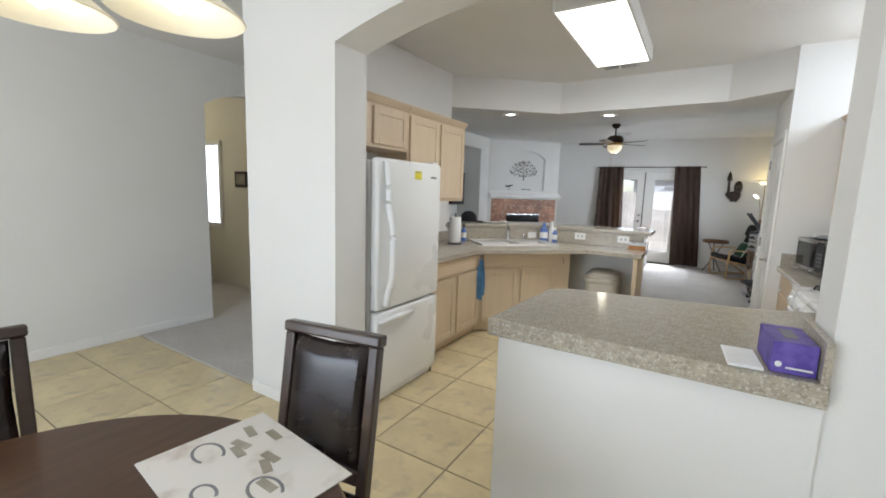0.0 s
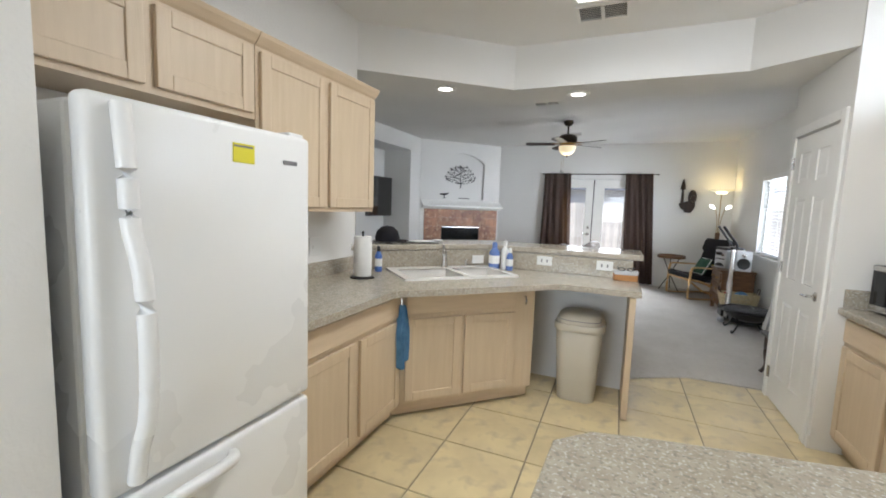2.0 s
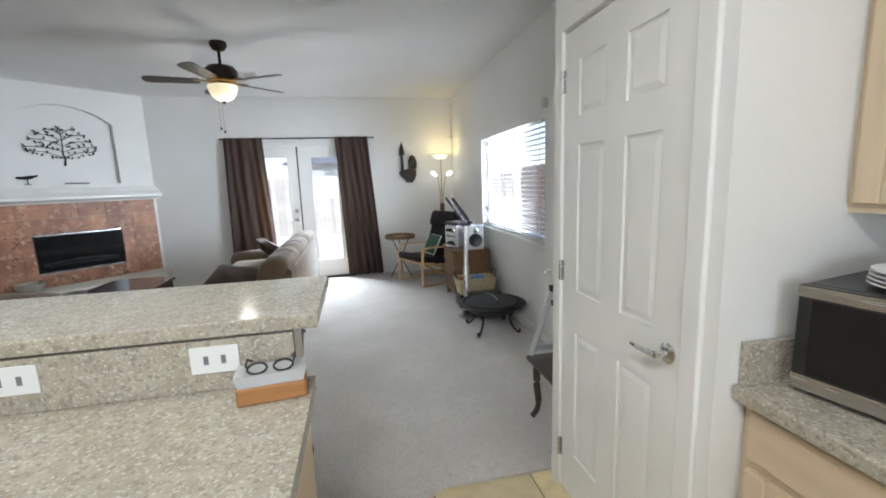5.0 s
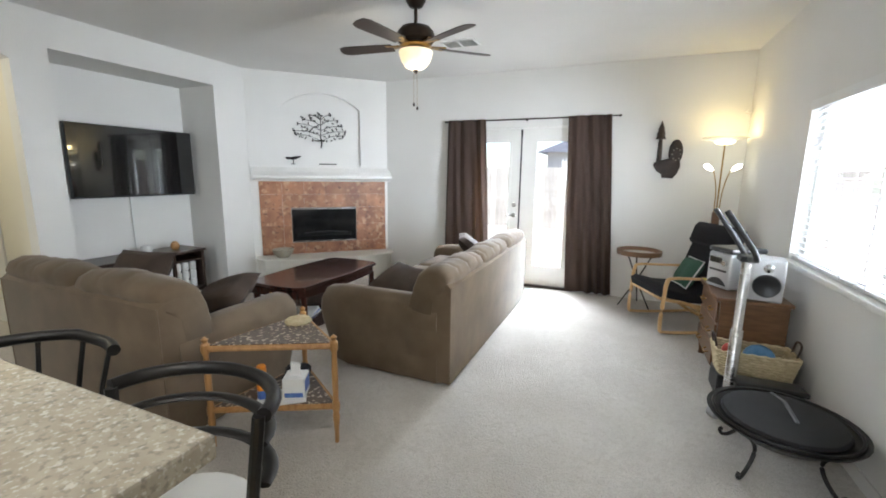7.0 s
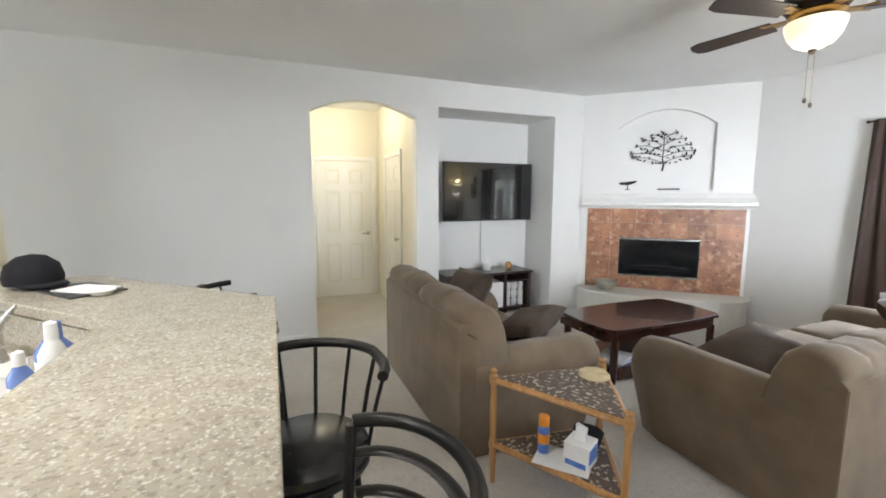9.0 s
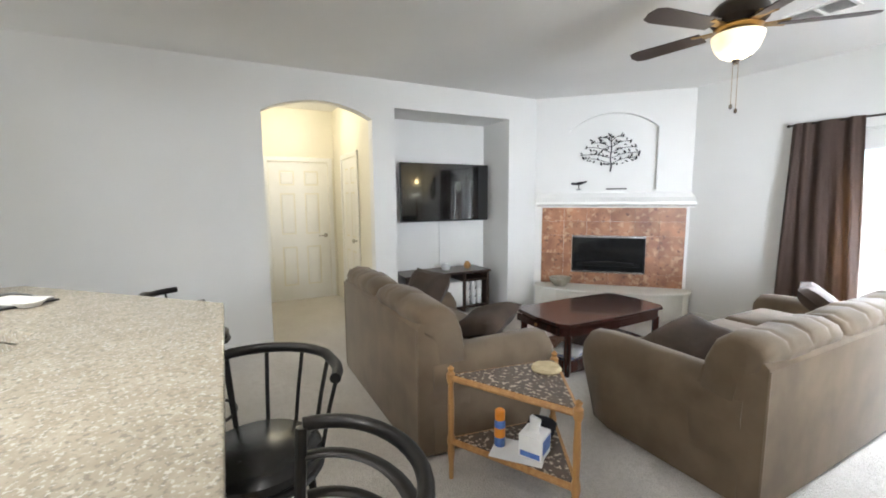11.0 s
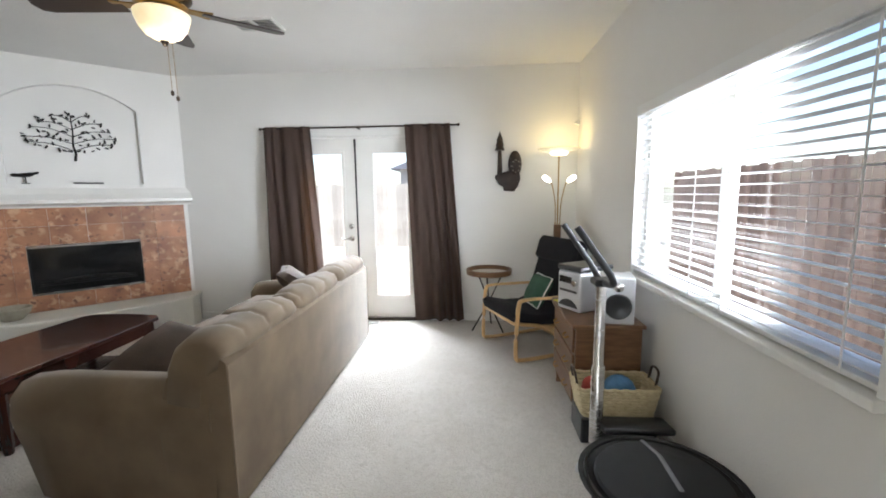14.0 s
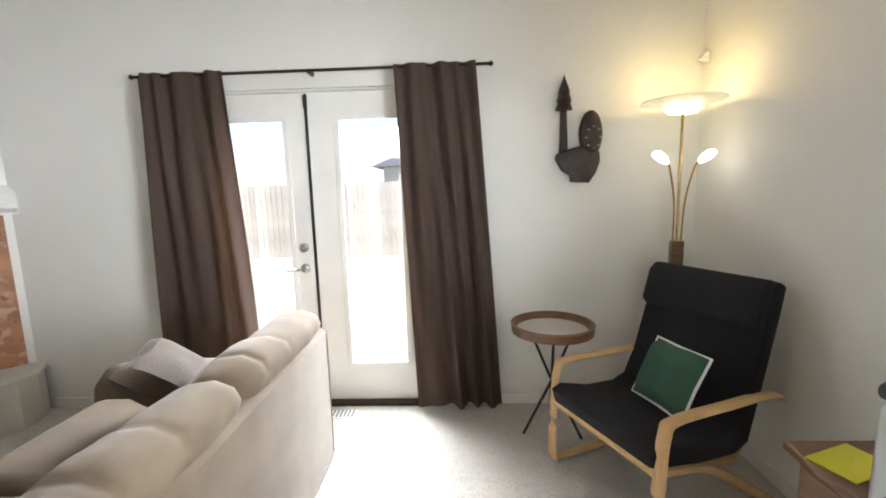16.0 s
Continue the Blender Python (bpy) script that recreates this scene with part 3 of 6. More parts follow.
for a in ((2.27, 2.31), (2.68, 2.72)):
    box(fr, 0.06, 0.12, 3.20, 4.15, a[0], a[1])
part("window_frame", fr, TRIM, kw)
p = part("pane", box(B(), 0.088, 0.094, 3.20, 4.15, 2.31, 2.68), GLASS, kw)
p.visible_shadow = False
# passage window seen through the far arch
pwn = thing("window_3", "bright narrow bedroom window beyond the passage", "window", pose(-6.2, 3.265, 0.0, 0, 0, -90) @ pose(0, -2.61, 0.10))
tagged(pwn, kind=K)
b = B()
box(b, 0, 0.03, 2.36, 2.42, 0.75, 2.0)
box(b, 0, 0.03, 2.80, 2.86, 0.75, 2.0)
box(b, 0, 0.03, 2.42, 2.80, 0.75, 0.81)
box(b, 0, 0.03, 2.42, 2.80, 1.94, 2.0)
part("window_frame", b, TRIM, pwn)
# emission stands in for daylight here; the wall behind is solid
part("pane", box(B(), 0.004, 0.010, 2.42, 2.80, 0.81, 1.94), mat("glowing_daylight_pane", (0.9, 0.9, 0.9), 0.6, emit=(0.95, 0.98, 1.0), strength=2.2), pwn, "white pane glowing in place of daylight")

# baseboards
bb = B()
for x0, x1, y0, y1 in [(-3.05, -1.96, N - 0.012, N), (-0.28, E - 0.012, N - 0.012, N), (E - 0.012, E, 5.342, N), (W, W + 0.012, 3.27, 5.66), (W, W + 0.012, 6.77, 7.03), (W, W + 0.012, 8.60, 9.03),
                       (W, W + 0.012, S, 2.21), (-2.60, -1.77, 1.448, 1.46), (-1.77, -1.758, 1.448, 1.72), (-5.05, -5.038, 7.03, 8.6), (0.598, 0.61, 4.42, 4.46), (0.61, E, 5.33, 5.342)]:
    box(bb, x0, x1, y0, y1, 0.0, 0.085, 0.004)
solid("baseboard", bb, TRIM, "low white painted baseboards", "baseboard", K)


# ---- cabinets ----
def panel_door(parent, x0, x1, z0, z1, knob=None, y=0.0):
    """A raised frame-and-panel cabinet door whose front lies before y (towards -y)."""
    f = 0.058
    b = B()
    box(b, x0, x0 + f, y - 0.020, y, z0, z1, 0.004)
    box(b, x1 - f, x1, y - 0.020, y, z0, z1, 0.004)
    box(b, x0 + f, x1 - f, y - 0.0195, y, z0, z0 + f, 0.004)
    box(b, x0 + f, x1 - f, y - 0.0195, y, z1 - f, z1, 0.004)
    d = part("door", b, OAK, parent)
    part("panel", box(B(), x0 + f - 0.002, x1 - f + 0.002, y - 0.012, y - 0.003, z0 + f - 0.002, z1 - f + 0.002), OAK, d)
    return d


def drawer(parent, x0, x1, z0, z1, y=0.0):
    b = box(B(), x0, x1, y - 0.020, y, z0, z1, 0.006)
    return part("drawer_front", b, OAKH, parent)


def base_cabinet(label, m, w, d, doors, top=0.875, drawers=True, group="base cabinets"):
    """A base unit: local x along its front, y into the wall, front face at y=0."""
    c = thing("base_cabinet", label, "cabinet", m, group)
    part("body", box(B(), 0, w, 0.0, d, 0.10, top), OAK, c)
    part("toe_kick", box(B(), 0, w, 0.06, 0.08, 0.014, 0.10), OAKH, c)
    n = doors
    step = w / n
    if drawers:
        drawer(c, 0.025, w - 0.025, 0.72, top - 0.02)
    for i in range(n):
        panel_door(c, i * step + 0.025, (i + 1) * step - 0.025, 0.13, 0.69 if drawers else top - 0.02)
    return c


def wall_cabinet(label, m, w, d, z0, z1, doors, crown=True):
    c = thing("wall_cabinet", label, "cabinet", m, "wall cabinets")
    part("body", box(B(), 0, w, 0.0, d, z0, z1), OAK, c)
    step = w / doors
    for i in range(doors):
        panel_door(c, i * step + 0.02, (i + 1) * step - 0.02, z0 + 0.025, z1 - 0.03)
    if crown:
        part("crown", prism(B(), [(0.0, z1 - 0.01), (-0.012, z1), (-0.035, z1 + 0.028), (-0.042, z1 + 0.045), (d, z1 + 0.045), (d, z1 - 0.01)], 0, w, "x"), OAKH, c)
    return c


# west run (front looks towards +x): local x along world +y, local y along world -x
def west_m(x, y):
    return pose(x, y, 0, 0, 0, 90)


base_cabinet("pickled oak base cabinet beside the fridge", west_m(-1.86, 2.56), 0.99, 0.63, 2)
wall_cabinet("pickled oak wall cabinet with two doors", west_m(-2.17, 2.68), 1.0, 0.325, 1.38, 2.14, 2)
wall_cabinet("short pickled oak cabinet over the fridge", west_m(-2.17, 1.74), 0.935, 0.325, 1.80, 2.14, 2)
# diagonal sink cabinet from (-1.93,3.49) to (-1.13,4.29)
m_diag = pose(-1.93, 3.49, 0, 0, 0, 45)
sc = thing("base_cabinet", "angled pickled oak sink cabinet", "cabinet", m_diag, "base cabinets")
part("body", prism(B(), [(0.11, 0.022), (1.131, 0.022), (1.15, 0.50), (0.11, 0.55)], 0.10, 0.70), OAK, sc)
part("face_frame", box(B(), 0.10, 1.131, 0.0, 0.02, 0.10, 0.872), OAK, sc)
part("side_panel", box(B(), 1.112, 1.131, 0.022, 0.50, 0.70, 0.872), OAK, sc)
part("toe_kick", box(B(), 0.06, 1.131, 0.05, 0.07, 0.014, 0.10), OAKH, sc)
drawer(sc, 0.13, 0.96, 0.72, 0.855)
panel_door(sc, 0.13, 0.53, 0.13, 0.69)
panel_door(sc, 0.56, 0.96, 0.13, 0.69)
tb = tube(B(), [(1.04, -0.004, 0.80), (1.04, -0.02, 0.80), (1.04, -0.026, 0.77), (1.04, -0.02, 0.745)], 0.006, 8)
part("hook", tb, STEEL, sc, "small steel towel hook", True)
# open knee space end panel
ep = solid("counter_support", box(B(), -0.49, -0.45, 4.23, 4.785, 0.014, 0.868, 0.003), OAK, "pickled oak end panel under the counter", "support")
# east run (front looks towards -x): local x along world -y, local y along +x
base_cabinet("pickled oak base cabinet under the microwave", pose(0.71, 4.415, 0, 0, 0, -90), 1.05, 0.58, 2)
base_cabinet("pickled oak base cabinet beside the stove", pose(0.71, 2.57, 0, 0, 0, -90), 0.84, 0.58, 1, top=0.83)
wall_cabinet("pickled oak wall cabinet over the microwave", pose(0.98, 4.42, 0, 0, 0, -90), 1.06, 0.325, 1.35, 2.14, 2)
wall_cabinet("short pickled oak cabinet over the stove", pose(0.98, 3.355, 0, 0, 0, -90), 0.77, 0.325, 1.72, 2.14, 2)
wall_cabinet("pickled oak wall cabinet near the arch", pose(0.98, 2.58, 0, 0, 0, -90), 0.84, 0.325, 1.35, 2.14, 2)

# counters
def slab(name, pts, z0, z1, label, cat="counter", extra=()):
    b = prism(B(), pts, z0, z1, bevel=0.006)
    for args in extra:
        prism(b, *args)
    return solid(name, b, LAM, label, cat)


sink_hole = [m_diag @ Vector((x, y, 0)) for x, y in ((0.20, 0.165), (0.20, 0.555), (1.02, 0.555), (1.02, 0.165))]
hole = [(p.x, p.y) for p in sink_hole]
outline = [(-2.49, 2.56), (-1.80, 2.56), (-1.80, 3.37), (-0.95, 4.22), (-0.42, 4.22), (-0.42, 4.775), (-1.66, 4.775), (-2.49, 3.945)]
b = B()
prism(b, [outline[0], outline[1], outline[2], hole[0], hole[1], outline[7]], 0.876, 0.916)
prism(b, [outline[2], outline[3], hole[3], hole[0]], 0.876, 0.916)
prism(b, [outline[3], outline[4], outline[5], outline[6], hole[2], hole[3]], 0.876, 0.916)
prism(b, [outline[6], outline[7], hole[1], hole[2]], 0.876, 0.916)
bmesh.ops.remove_doubles(b, verts=b.verts[:], dist=0.0005)
sink_counter = solid("counter", b, LAM, "speckled grey-beige laminate sink counter", "counter")
part("splash_strip", prism(B(), [(-2.497, 2.56), (-2.475, 2.56), (-2.475, 3.92), (-2.497, 3.92)], 0.917, 1.02), LAM, sink_counter)
solid("backsplash", prism(B(), [(-2.475, 3.955), (-2.455, 3.945), (-1.65, 4.755), (-0.47, 4.755), (-0.47, 4.785), (-1.662, 4.785)], 0.918, 1.062), LAM, "speckled laminate splash below the bar", "backsplash")
slab("breakfast_bar", [(-2.60, 3.96), (-2.50, 3.90), (-1.645, 4.755), (-0.40, 4.755), (-0.40, 5.27), (-1.79, 5.27), (-2.62, 4.44)], 1.067, 1.11, "raised speckled laminate breakfast bar", "bar counter")
slab("counter", [(1.308, 3.355), (0.66, 3.355), (0.66, 4.415), (1.308, 4.415)], 0.876, 0.916, "speckled laminate counter under the microwave",
     extra=[([(1.288, 3.355), (1.306, 3.355), (1.306, 4.395), (1.288, 4.395)], 0.917, 1.03), ([(0.68, 4.397), (1.306, 4.397), (1.306, 4.417), (0.68, 4.417)], 0.917, 1.03)])
slab("peninsula_top", [(-0.735, 1.395), (0.425, 1.395), (0.425, 1.725), (1.308, 1.725), (1.308, 2.57), (0.66, 2.57), (0.30, 2.41), (-0.50, 2.27), (-0.62, 2.24), (-0.70, 2.16)], 0.832, 0.912,
     "speckled grey laminate peninsula worktop", extra=[([(0.402, 1.40), (0.424, 1.40), (0.424, 1.74), (0.402, 1.74)], 0.913, 1.045)])
solid("wall_peninsula", prism(B(), [(-0.70, 1.44), (0.428, 1.44), (0.428, 1.74), (0.70, 1.74), (0.70, 2.48), (0.3, 2.34), (-0.50, 2.21), (-0.66, 2.12)], 0, 0.830), WALL, "white painted peninsula base", "half wall", K)

# ---- fridge ----
fg = thing("refrigerator", "white bottom-freezer refrigerator with curved handles", "refrigerator", west_m(-1.79, 1.775))
part("cabinet", box(B(), 0.0, 0.745, 0.0, 0.66, 0.03, 1.66, 0.012), FRIDGE, fg)
up = part("door", box(B(), 0.0, 0.745, -0.075, -0.006, 0.665, 1.675, 0.02, 3), FRIDGE, fg, "", True)
lo = part("drawer", box(B(), 0.0, 0.745, -0.075, -0.006, 0.06, 0.650, 0.02, 3), FRIDGE, fg, "", True)
part("handle", tube(B(), curve_pts([(0.070, -0.088, 1.655), (0.070, -0.104, 1.50), (0.072, -0.108, 1.36), (0.082, -0.128, 1.24), (0.086, -0.135, 1.05), (0.082, -0.128, 0.88), (0.074, -0.106, 0.79), (0.070, -0.092, 0.70)], 6), 0.022, 10), FRIDGE, up, "curved white door handle", True)
part("handle", tube(B(), curve_pts([(0.015, -0.082, 0.600), (0.04, -0.115, 0.608), (0.20, -0.125, 0.612), (0.33, -0.115, 0.608), (0.37, -0.082, 0.600)], 6), 0.020, 10), FRIDGE, lo, "white freezer handle", True)
part("sticker", box(B(), 0.392, 0.474, -0.0775, -0.0752, 1.552, 1.612), YELLOW, up, "yellow energy sticker")
part("sticker_print", box(B(), 0.395, 0.468, -0.0788, -0.0776, 1.600, 1.606), GREYPAINT, up)
part("badge", box(B(), 0.60, 0.67, -0.0785, -0.0752, 1.565, 1.580, 0.002), GREYPAINT, up, "small grey maker's badge")
part("hinge_cover", box(B(), 0.66, 0.735, -0.05, 0.05, 1.668, 1.69, 0.006), FRIDGE, fg)
part("grille", box(B(), 0.02, 0.725, -0.045, -0.01, 0.012, 0.058), FRIDGE, fg)
part("foot", lathe(B(), [(0, 0), (0.02, 0), (0.02, 0.03), (0, 0.03)], 12, (0.71, -0.03, 0.0)), BLACKP, fg)
part("foot", lathe(B(), [(0, 0), (0.02, 0), (0.02, 0.03), (0, 0.03)], 12, (0.04, -0.03, 0.0)), BLACKP, fg)


# ---- living room furniture ----
def couch(name, label, m, w, seats, d=0.98, h=0.86, fold=0.015):
    """An overstuffed couch: local x along its width, back outside at y=0, front towards +y."""
    c = thing(name, label, "sofa", m, "seating around the coffee table")
    aw = 0.26
    part("base", box(B(), -w / 2 + 0.04, w / 2 - 0.04, 0.06, d - 0.10, 0.03, 0.36, 0.03, 3), SOFA, c, "", True)
    bk = prism(B(), [(0.0, 0.03), (0.34, 0.03), (0.36, 0.46), (0.30, 0.66), (0.22, h - 0.12), (0.12, h - 0.09), (0.03, h - 0.10), (0.0, h - 0.13)], -w / 2 + 0.006, w / 2 - 0.006, "x", 0.012)
    part("back_panel", bk, SOFA, c, "", True)
    for sx in (-1, 1):
        part("piping", tube(B(), [(sx * (w / 2 - 0.008), 0.003, 0.05), (sx * (w / 2 - 0.008), 0.003, 0.4), (sx * (w / 2 - 0.008), 0.003, h - 0.13)], 0.006, 6), SOFA, c, "corner seam", True)
    sw = (w - 2 * aw) / seats
    bw = w / seats
    for i in range(seats):
        b = box(B(), -w / 2 + aw + i * sw + 0.004, -w / 2 + aw + (i + 1) * sw - 0.004, 0.22, d - 0.02, 0.35, 0.52, 0.06, 4)
        part("seat_cushion", puff(b, 0.012, 5, i * 3.1), SOFA, c, "", True)
        # back cushion with a rolled top drawn over the frame
        prof = [(0.02, h - 0.13), (0.005, h - 0.06), (0.03, h - 0.015), (0.10, h + 0.012), (0.19, h + 0.0), (0.27, h - 0.06), (0.31, h - 0.16), (0.33, h - 0.28), (0.34, 0.50), (0.15, 0.48), (0.12, h - 0.2)]
        x0, x1 = -w / 2 + i * bw, -w / 2 + (i + 1) * bw
        n = 60
        rings = []
        b = B()
        for k in range(n + 1):
            u = 2 * k / n - 1
            f = (1 - abs(u) ** 5) ** 0.5
            # gathered folds run over the roll at uneven distances
            lump = 0.006 * math.sin(u * 5 + 2 * i) - fold * (1 - abs(math.sin(u * 4.3 + 0.9 * math.sin(u * 3 + i) + 1.3 * i))) ** 4
            rings.append([b.verts.new((x0 + 0.005 + (x1 - x0 - 0.01) * k / n, 0.155 + (y - 0.155) * (0.78 + 0.22 * f), 0.62 + (z - 0.62 + (lump if z > 0.6 else 0)) * (0.80 + 0.20 * f))) for y, z in prof])
        for p, q in zip(rings, rings[1:]):
            for k in range(len(prof)):
                b.faces.new((p[k], p[(k + 1) % len(prof)], q[(k + 1) % len(prof)], q[k]))
        b.faces.new(rings[0])
        b.faces.new(rings[-1])
        bmesh.ops.recalc_face_normals(b, faces=b.faces[:])
        part("back_cushion", puff(b, 0.007, 9, i * 2.0), SOFA, c, "", 80)
    for s in (-1, 1):
        b = B()
        prof = [(-0.13, 0.03), (0.09, 0.03), (0.09, 0.36), (0.115, 0.47), (0.10, 0.57), (0.03, 0.625), (-0.06, 0.62), (-0.125, 0.56), (-0.14, 0.46), (-0.12, 0.38)]
        rings = []
        ys = [0.10, 0.13, 0.3, 0.5, 0.7, 0.86, 0.96, d + 0.03, d + 0.06]
        for k, y in enumerate(ys):
            f = (1, 1, 1, 1, 1, 1, 0.985, 0.93, 0.78)[k]
            rings.append([b.verts.new((s * (w / 2 - 0.13) + s * px * -1 * f, min(y, d + 0.06) - (0.10 if pz < 0.36 and y > 0.9 else 0), 0.33 + (pz - 0.33) * f)) for px, pz in prof])
        for p, q in zip(rings, rings[1:]):
            for k in range(len(prof)):
                b.faces.new((p[k], p[(k + 1) % len(prof)], q[(k + 1) % len(prof)], q[k]))
        b.faces.new(rings[0])
        b.faces.new(rings[-1])
        bmesh.ops.recalc_face_normals(b, faces=b.faces[:])
        part("arm", puff(b, 0.008, 6, s), SOFA, c, "plump rolled arm", 80)
    for sx in (-1, 1):
        for y in (0.1, d - 0.2):
            part("foot", box(B(), sx * (w / 2 - 0.10) - 0.03, sx * (w / 2 - 0.10) + 0.03, y, y + 0.06, 0.012, 0.035), ESPR, c)
    return c


sofa = couch("sofa", "long taupe microfibre sofa with rolled arms", pose(-0.88, 8.59, 0, 0, 0, 90), 2.40, 3, 1.05)
love = couch("loveseat", "taupe microfibre loveseat with rolled arms", pose(-2.78, 6.18, 0), 1.56, 2, 0.95, 0.92, 0.006)


def throw_pillow(label, m, w, d, h, material, seed, cat="cushion", trim=None):
    p = solid("throw_pillow", cushion(B(), w, d, h, 10, 0.5, 0.012, seed), material, label, cat, smooth=True, m=m)
    if trim:
        ring = [(u * w / 2, v * d / 2, 0) for u, v in ((-1, -1), (0, -0.96), (1, -1), (0.96, 0), (1, 1), (0, 0.96), (-1, 1), (-0.96, 0))]
        part("piping", tube(B(), ring, 0.007, 6, closed=True), trim, p, "pale piping")
    return p


throw_pillow("dark brown pillow lying on the loveseat arm side", pose(-2.44, 6.92, 0.62, 18, -16, 20), 0.42, 0.40, 0.15, SOFAD, 1)
throw_pillow("brown tufted pillow on the loveseat", pose(-2.95, 6.66, 0.74, 58, 0, 12), 0.45, 0.42, 0.16, SOFAD, 2)
throw_pillow("dark brown pillow lying on the sofa seat", pose(-1.50, 7.85, 0.60, 10, -18, 80), 0.46, 0.44, 0.15, SOFAD, 3)
throw_pillow("dark brown pillow at the far end of the sofa", pose(-1.42, 9.38, 0.66, 40, 0, 110), 0.44, 0.40, 0.16, SOFAD, 4)

# coffee table with bowed edges and cut corners
ct = thing("coffee_table", "dark cherry coffee table with lower shelf", "table", pose(-2.75, 8.31, 0))
top = [(-0.33, -0.59), (-0.27, -0.645), (0.0, -0.67), (0.27, -0.645), (0.33, -0.59), (0.355, 0.0), (0.33, 0.59), (0.27, 0.645), (0, 0.67), (-0.27, 0.645), (-0.33, 0.59), (-0.355, 0)]
part("tabletop", prism(B(), top, 0.445, 0.475, bevel=0.006), CHERRY, ct)
part("apron", prism(B(), [(x * 0.93, y * 0.95) for x, y in top], 0.36, 0.444), CHERRY, ct)
part("shelf", prism(B(), [(x * 0.86, y * 0.88) for x, y in top], 0.03, 0.135, bevel=0.004), CHERRY, ct, "deep boxed lower shelf")
for sx in (-1, 1):
    for sy in (-1, 1):
        b = B()
        lathe(b, [(0.0, 0), (0.022, 0), (0.03, 0.06), (0.032, 0.36), (0, 0.36)], 8, (sx * 0.285, sy * 0.56, 0.012))
        part("leg", b, CHERRY, ct, "", True)
b = B()
box(b, -0.28, 0.28, -0.02, 0.0, 0.37, 0.435)
turned(b, pose(0.0, -0.630, 0))
part("drawer", b, CHERRY, ct)
part("knob", turned(lathe(B(), [(0, 0), (0.008, 0), (0.014, 0.015), (0, 0.02)], 10), pose(0, -0.650, 0.40, 90)), BRASS, ct)
mg = thing("magazine_stack", "small stack of white magazines on the shelf", "magazines", pose(-2.62, 7.92, 0.136, 0, 0, 20))
for i in range(4):
    part("magazine", turned(box(B(), -0.11, 0.11, -0.14, 0.14, i * 0.009, i * 0.009 + 0.008), pose(0, 0, 0, 0, 0, i * 5 - 7)), (PAPER, BLUE, PAPER, PAPER)[i], mg)

# triangular end table: corners (-1.81,6.285) (-1.228,6.593) (-1.71,6.90)
C3 = [Vector((-1.81, 6.285, 0)), Vector((-1.228, 6.593, 0)), Vector((-1.71, 6.90, 0))]
cen = sum(C3, Vector()) / 3
tt = thing("end_table", "two-tier triangular honey wood end table, dark pebbled tops", "table", pose(cen.x, cen.y, 0))
loc = [p - cen for p in C3]
for z in (0.565, 0.215):
    part("shelf" if z < 0.4 else "tabletop", prism(B(), [(p.x * 0.97, p.y * 0.97) for p in loc], z + 0.018, z + 0.030), MOSAIC, tt, "dark speckled top")
    b = B()
    for i in range(3):
        p, q = loc[i], loc[(i + 1) % 3]
        tube(b, [p.lerp(q, 0.02) + Vector((0, 0, z + 0.012)), q.lerp(p, 0.02) + Vector((0, 0, z + 0.012))], 0.017, 8)
    part("rail", b, HONEY, tt, "", True)
for p in loc:
    b = lathe(B(), [(0, 0.012), (0.012, 0.012), (0.014, 0.10), (0.02, 0.17), (0.016, 0.19), (0.022, 0.215), (0.022, 0.24), (0.015, 0.27), (0.018, 0.42), (0.014, 0.54), (0.023, 0.565), (0.023, 0.60), (0.012, 0.612), (0.019, 0.628), (0.0, 0.645)], 12, (p.x, p.y, 0))
    part("leg", b, HONEY, tt, "turned leg with finial", True)

# tv, stand
tv = thing("television", "large black flat television on a wall arm", "television", pose(-4.82, 7.88, 1.575, 0, 0, 90))
part("bezel", box(B(), -0.645, 0.645, 0.0, 0.045, -0.372, 0.372, 0.008), BLACKP, tv)
part("screen", box(B(), -0.635, 0.635, -0.003, 0.0, -0.355, 0.362), SCREEN, tv)
part("wall_arm", box(B(), -0.10, 0.10, 0.045, 0.225, -0.12, 0.12, 0.01), BLACKM, tv)
b = tube(B(), [(0.0, 0.214, -0.36), (0.0, 0.214, -0.99)], 0.012, 6)
part("cable_cover", b, WHITE, tv, "white cable cover down the wall")
ts = thing("tv_stand", "low espresso television stand with open bays", "cabinet", pose(-4.60, 7.80, 0, 0, 0, 90))
part("top", box(B(), -0.62, 0.62, -0.02, 0.44, 0.525, 0.555, 0.004), ESPR, ts)
part("bottom", box(B(), -0.60, 0.60, 0.0, 0.42, 0.06, 0.085), ESPR, ts)
for x in (-0.60, -0.20, 0.22, 0.58):
    part("upright", box(B(), x - 0.012, x + 0.022, 0.0, 0.42, 0.012, 0.525), ESPR, ts)
part("shelf", box(B(), 0.242, 0.566, 0.0, 0.42, 0.42, 0.44), ESPR, ts)
part("shelf", box(B(), -0.578, -0.212, 0.0, 0.42, 0.30, 0.32), ESPR, ts)
part("back", box(B(), -0.60, 0.60, 0.425, 0.435, 0.06, 0.525), ESPR, ts)
part("bin", box(B(), -0.17, 0.20, 0.01, 0.40, 0.087, 0.42, 0.01), PAPER, ts, "white fabric storage bin")
gb = thing("glassware", "group of clear jars in the stand bay", "jars", pose(-4.60, 7.80, 0, 0, 0, 90))
for i in range(3):
    for k in range(3):
        part("jar", lathe(B(), [(0, 0), (0.038, 0), (0.04, 0.08), (0.03, 0.10), (0, 0.10)], 12, (0.30 + i * 0.095, 0.08, 0.088 + k * 0.107)), WHITE, gb, "", True)

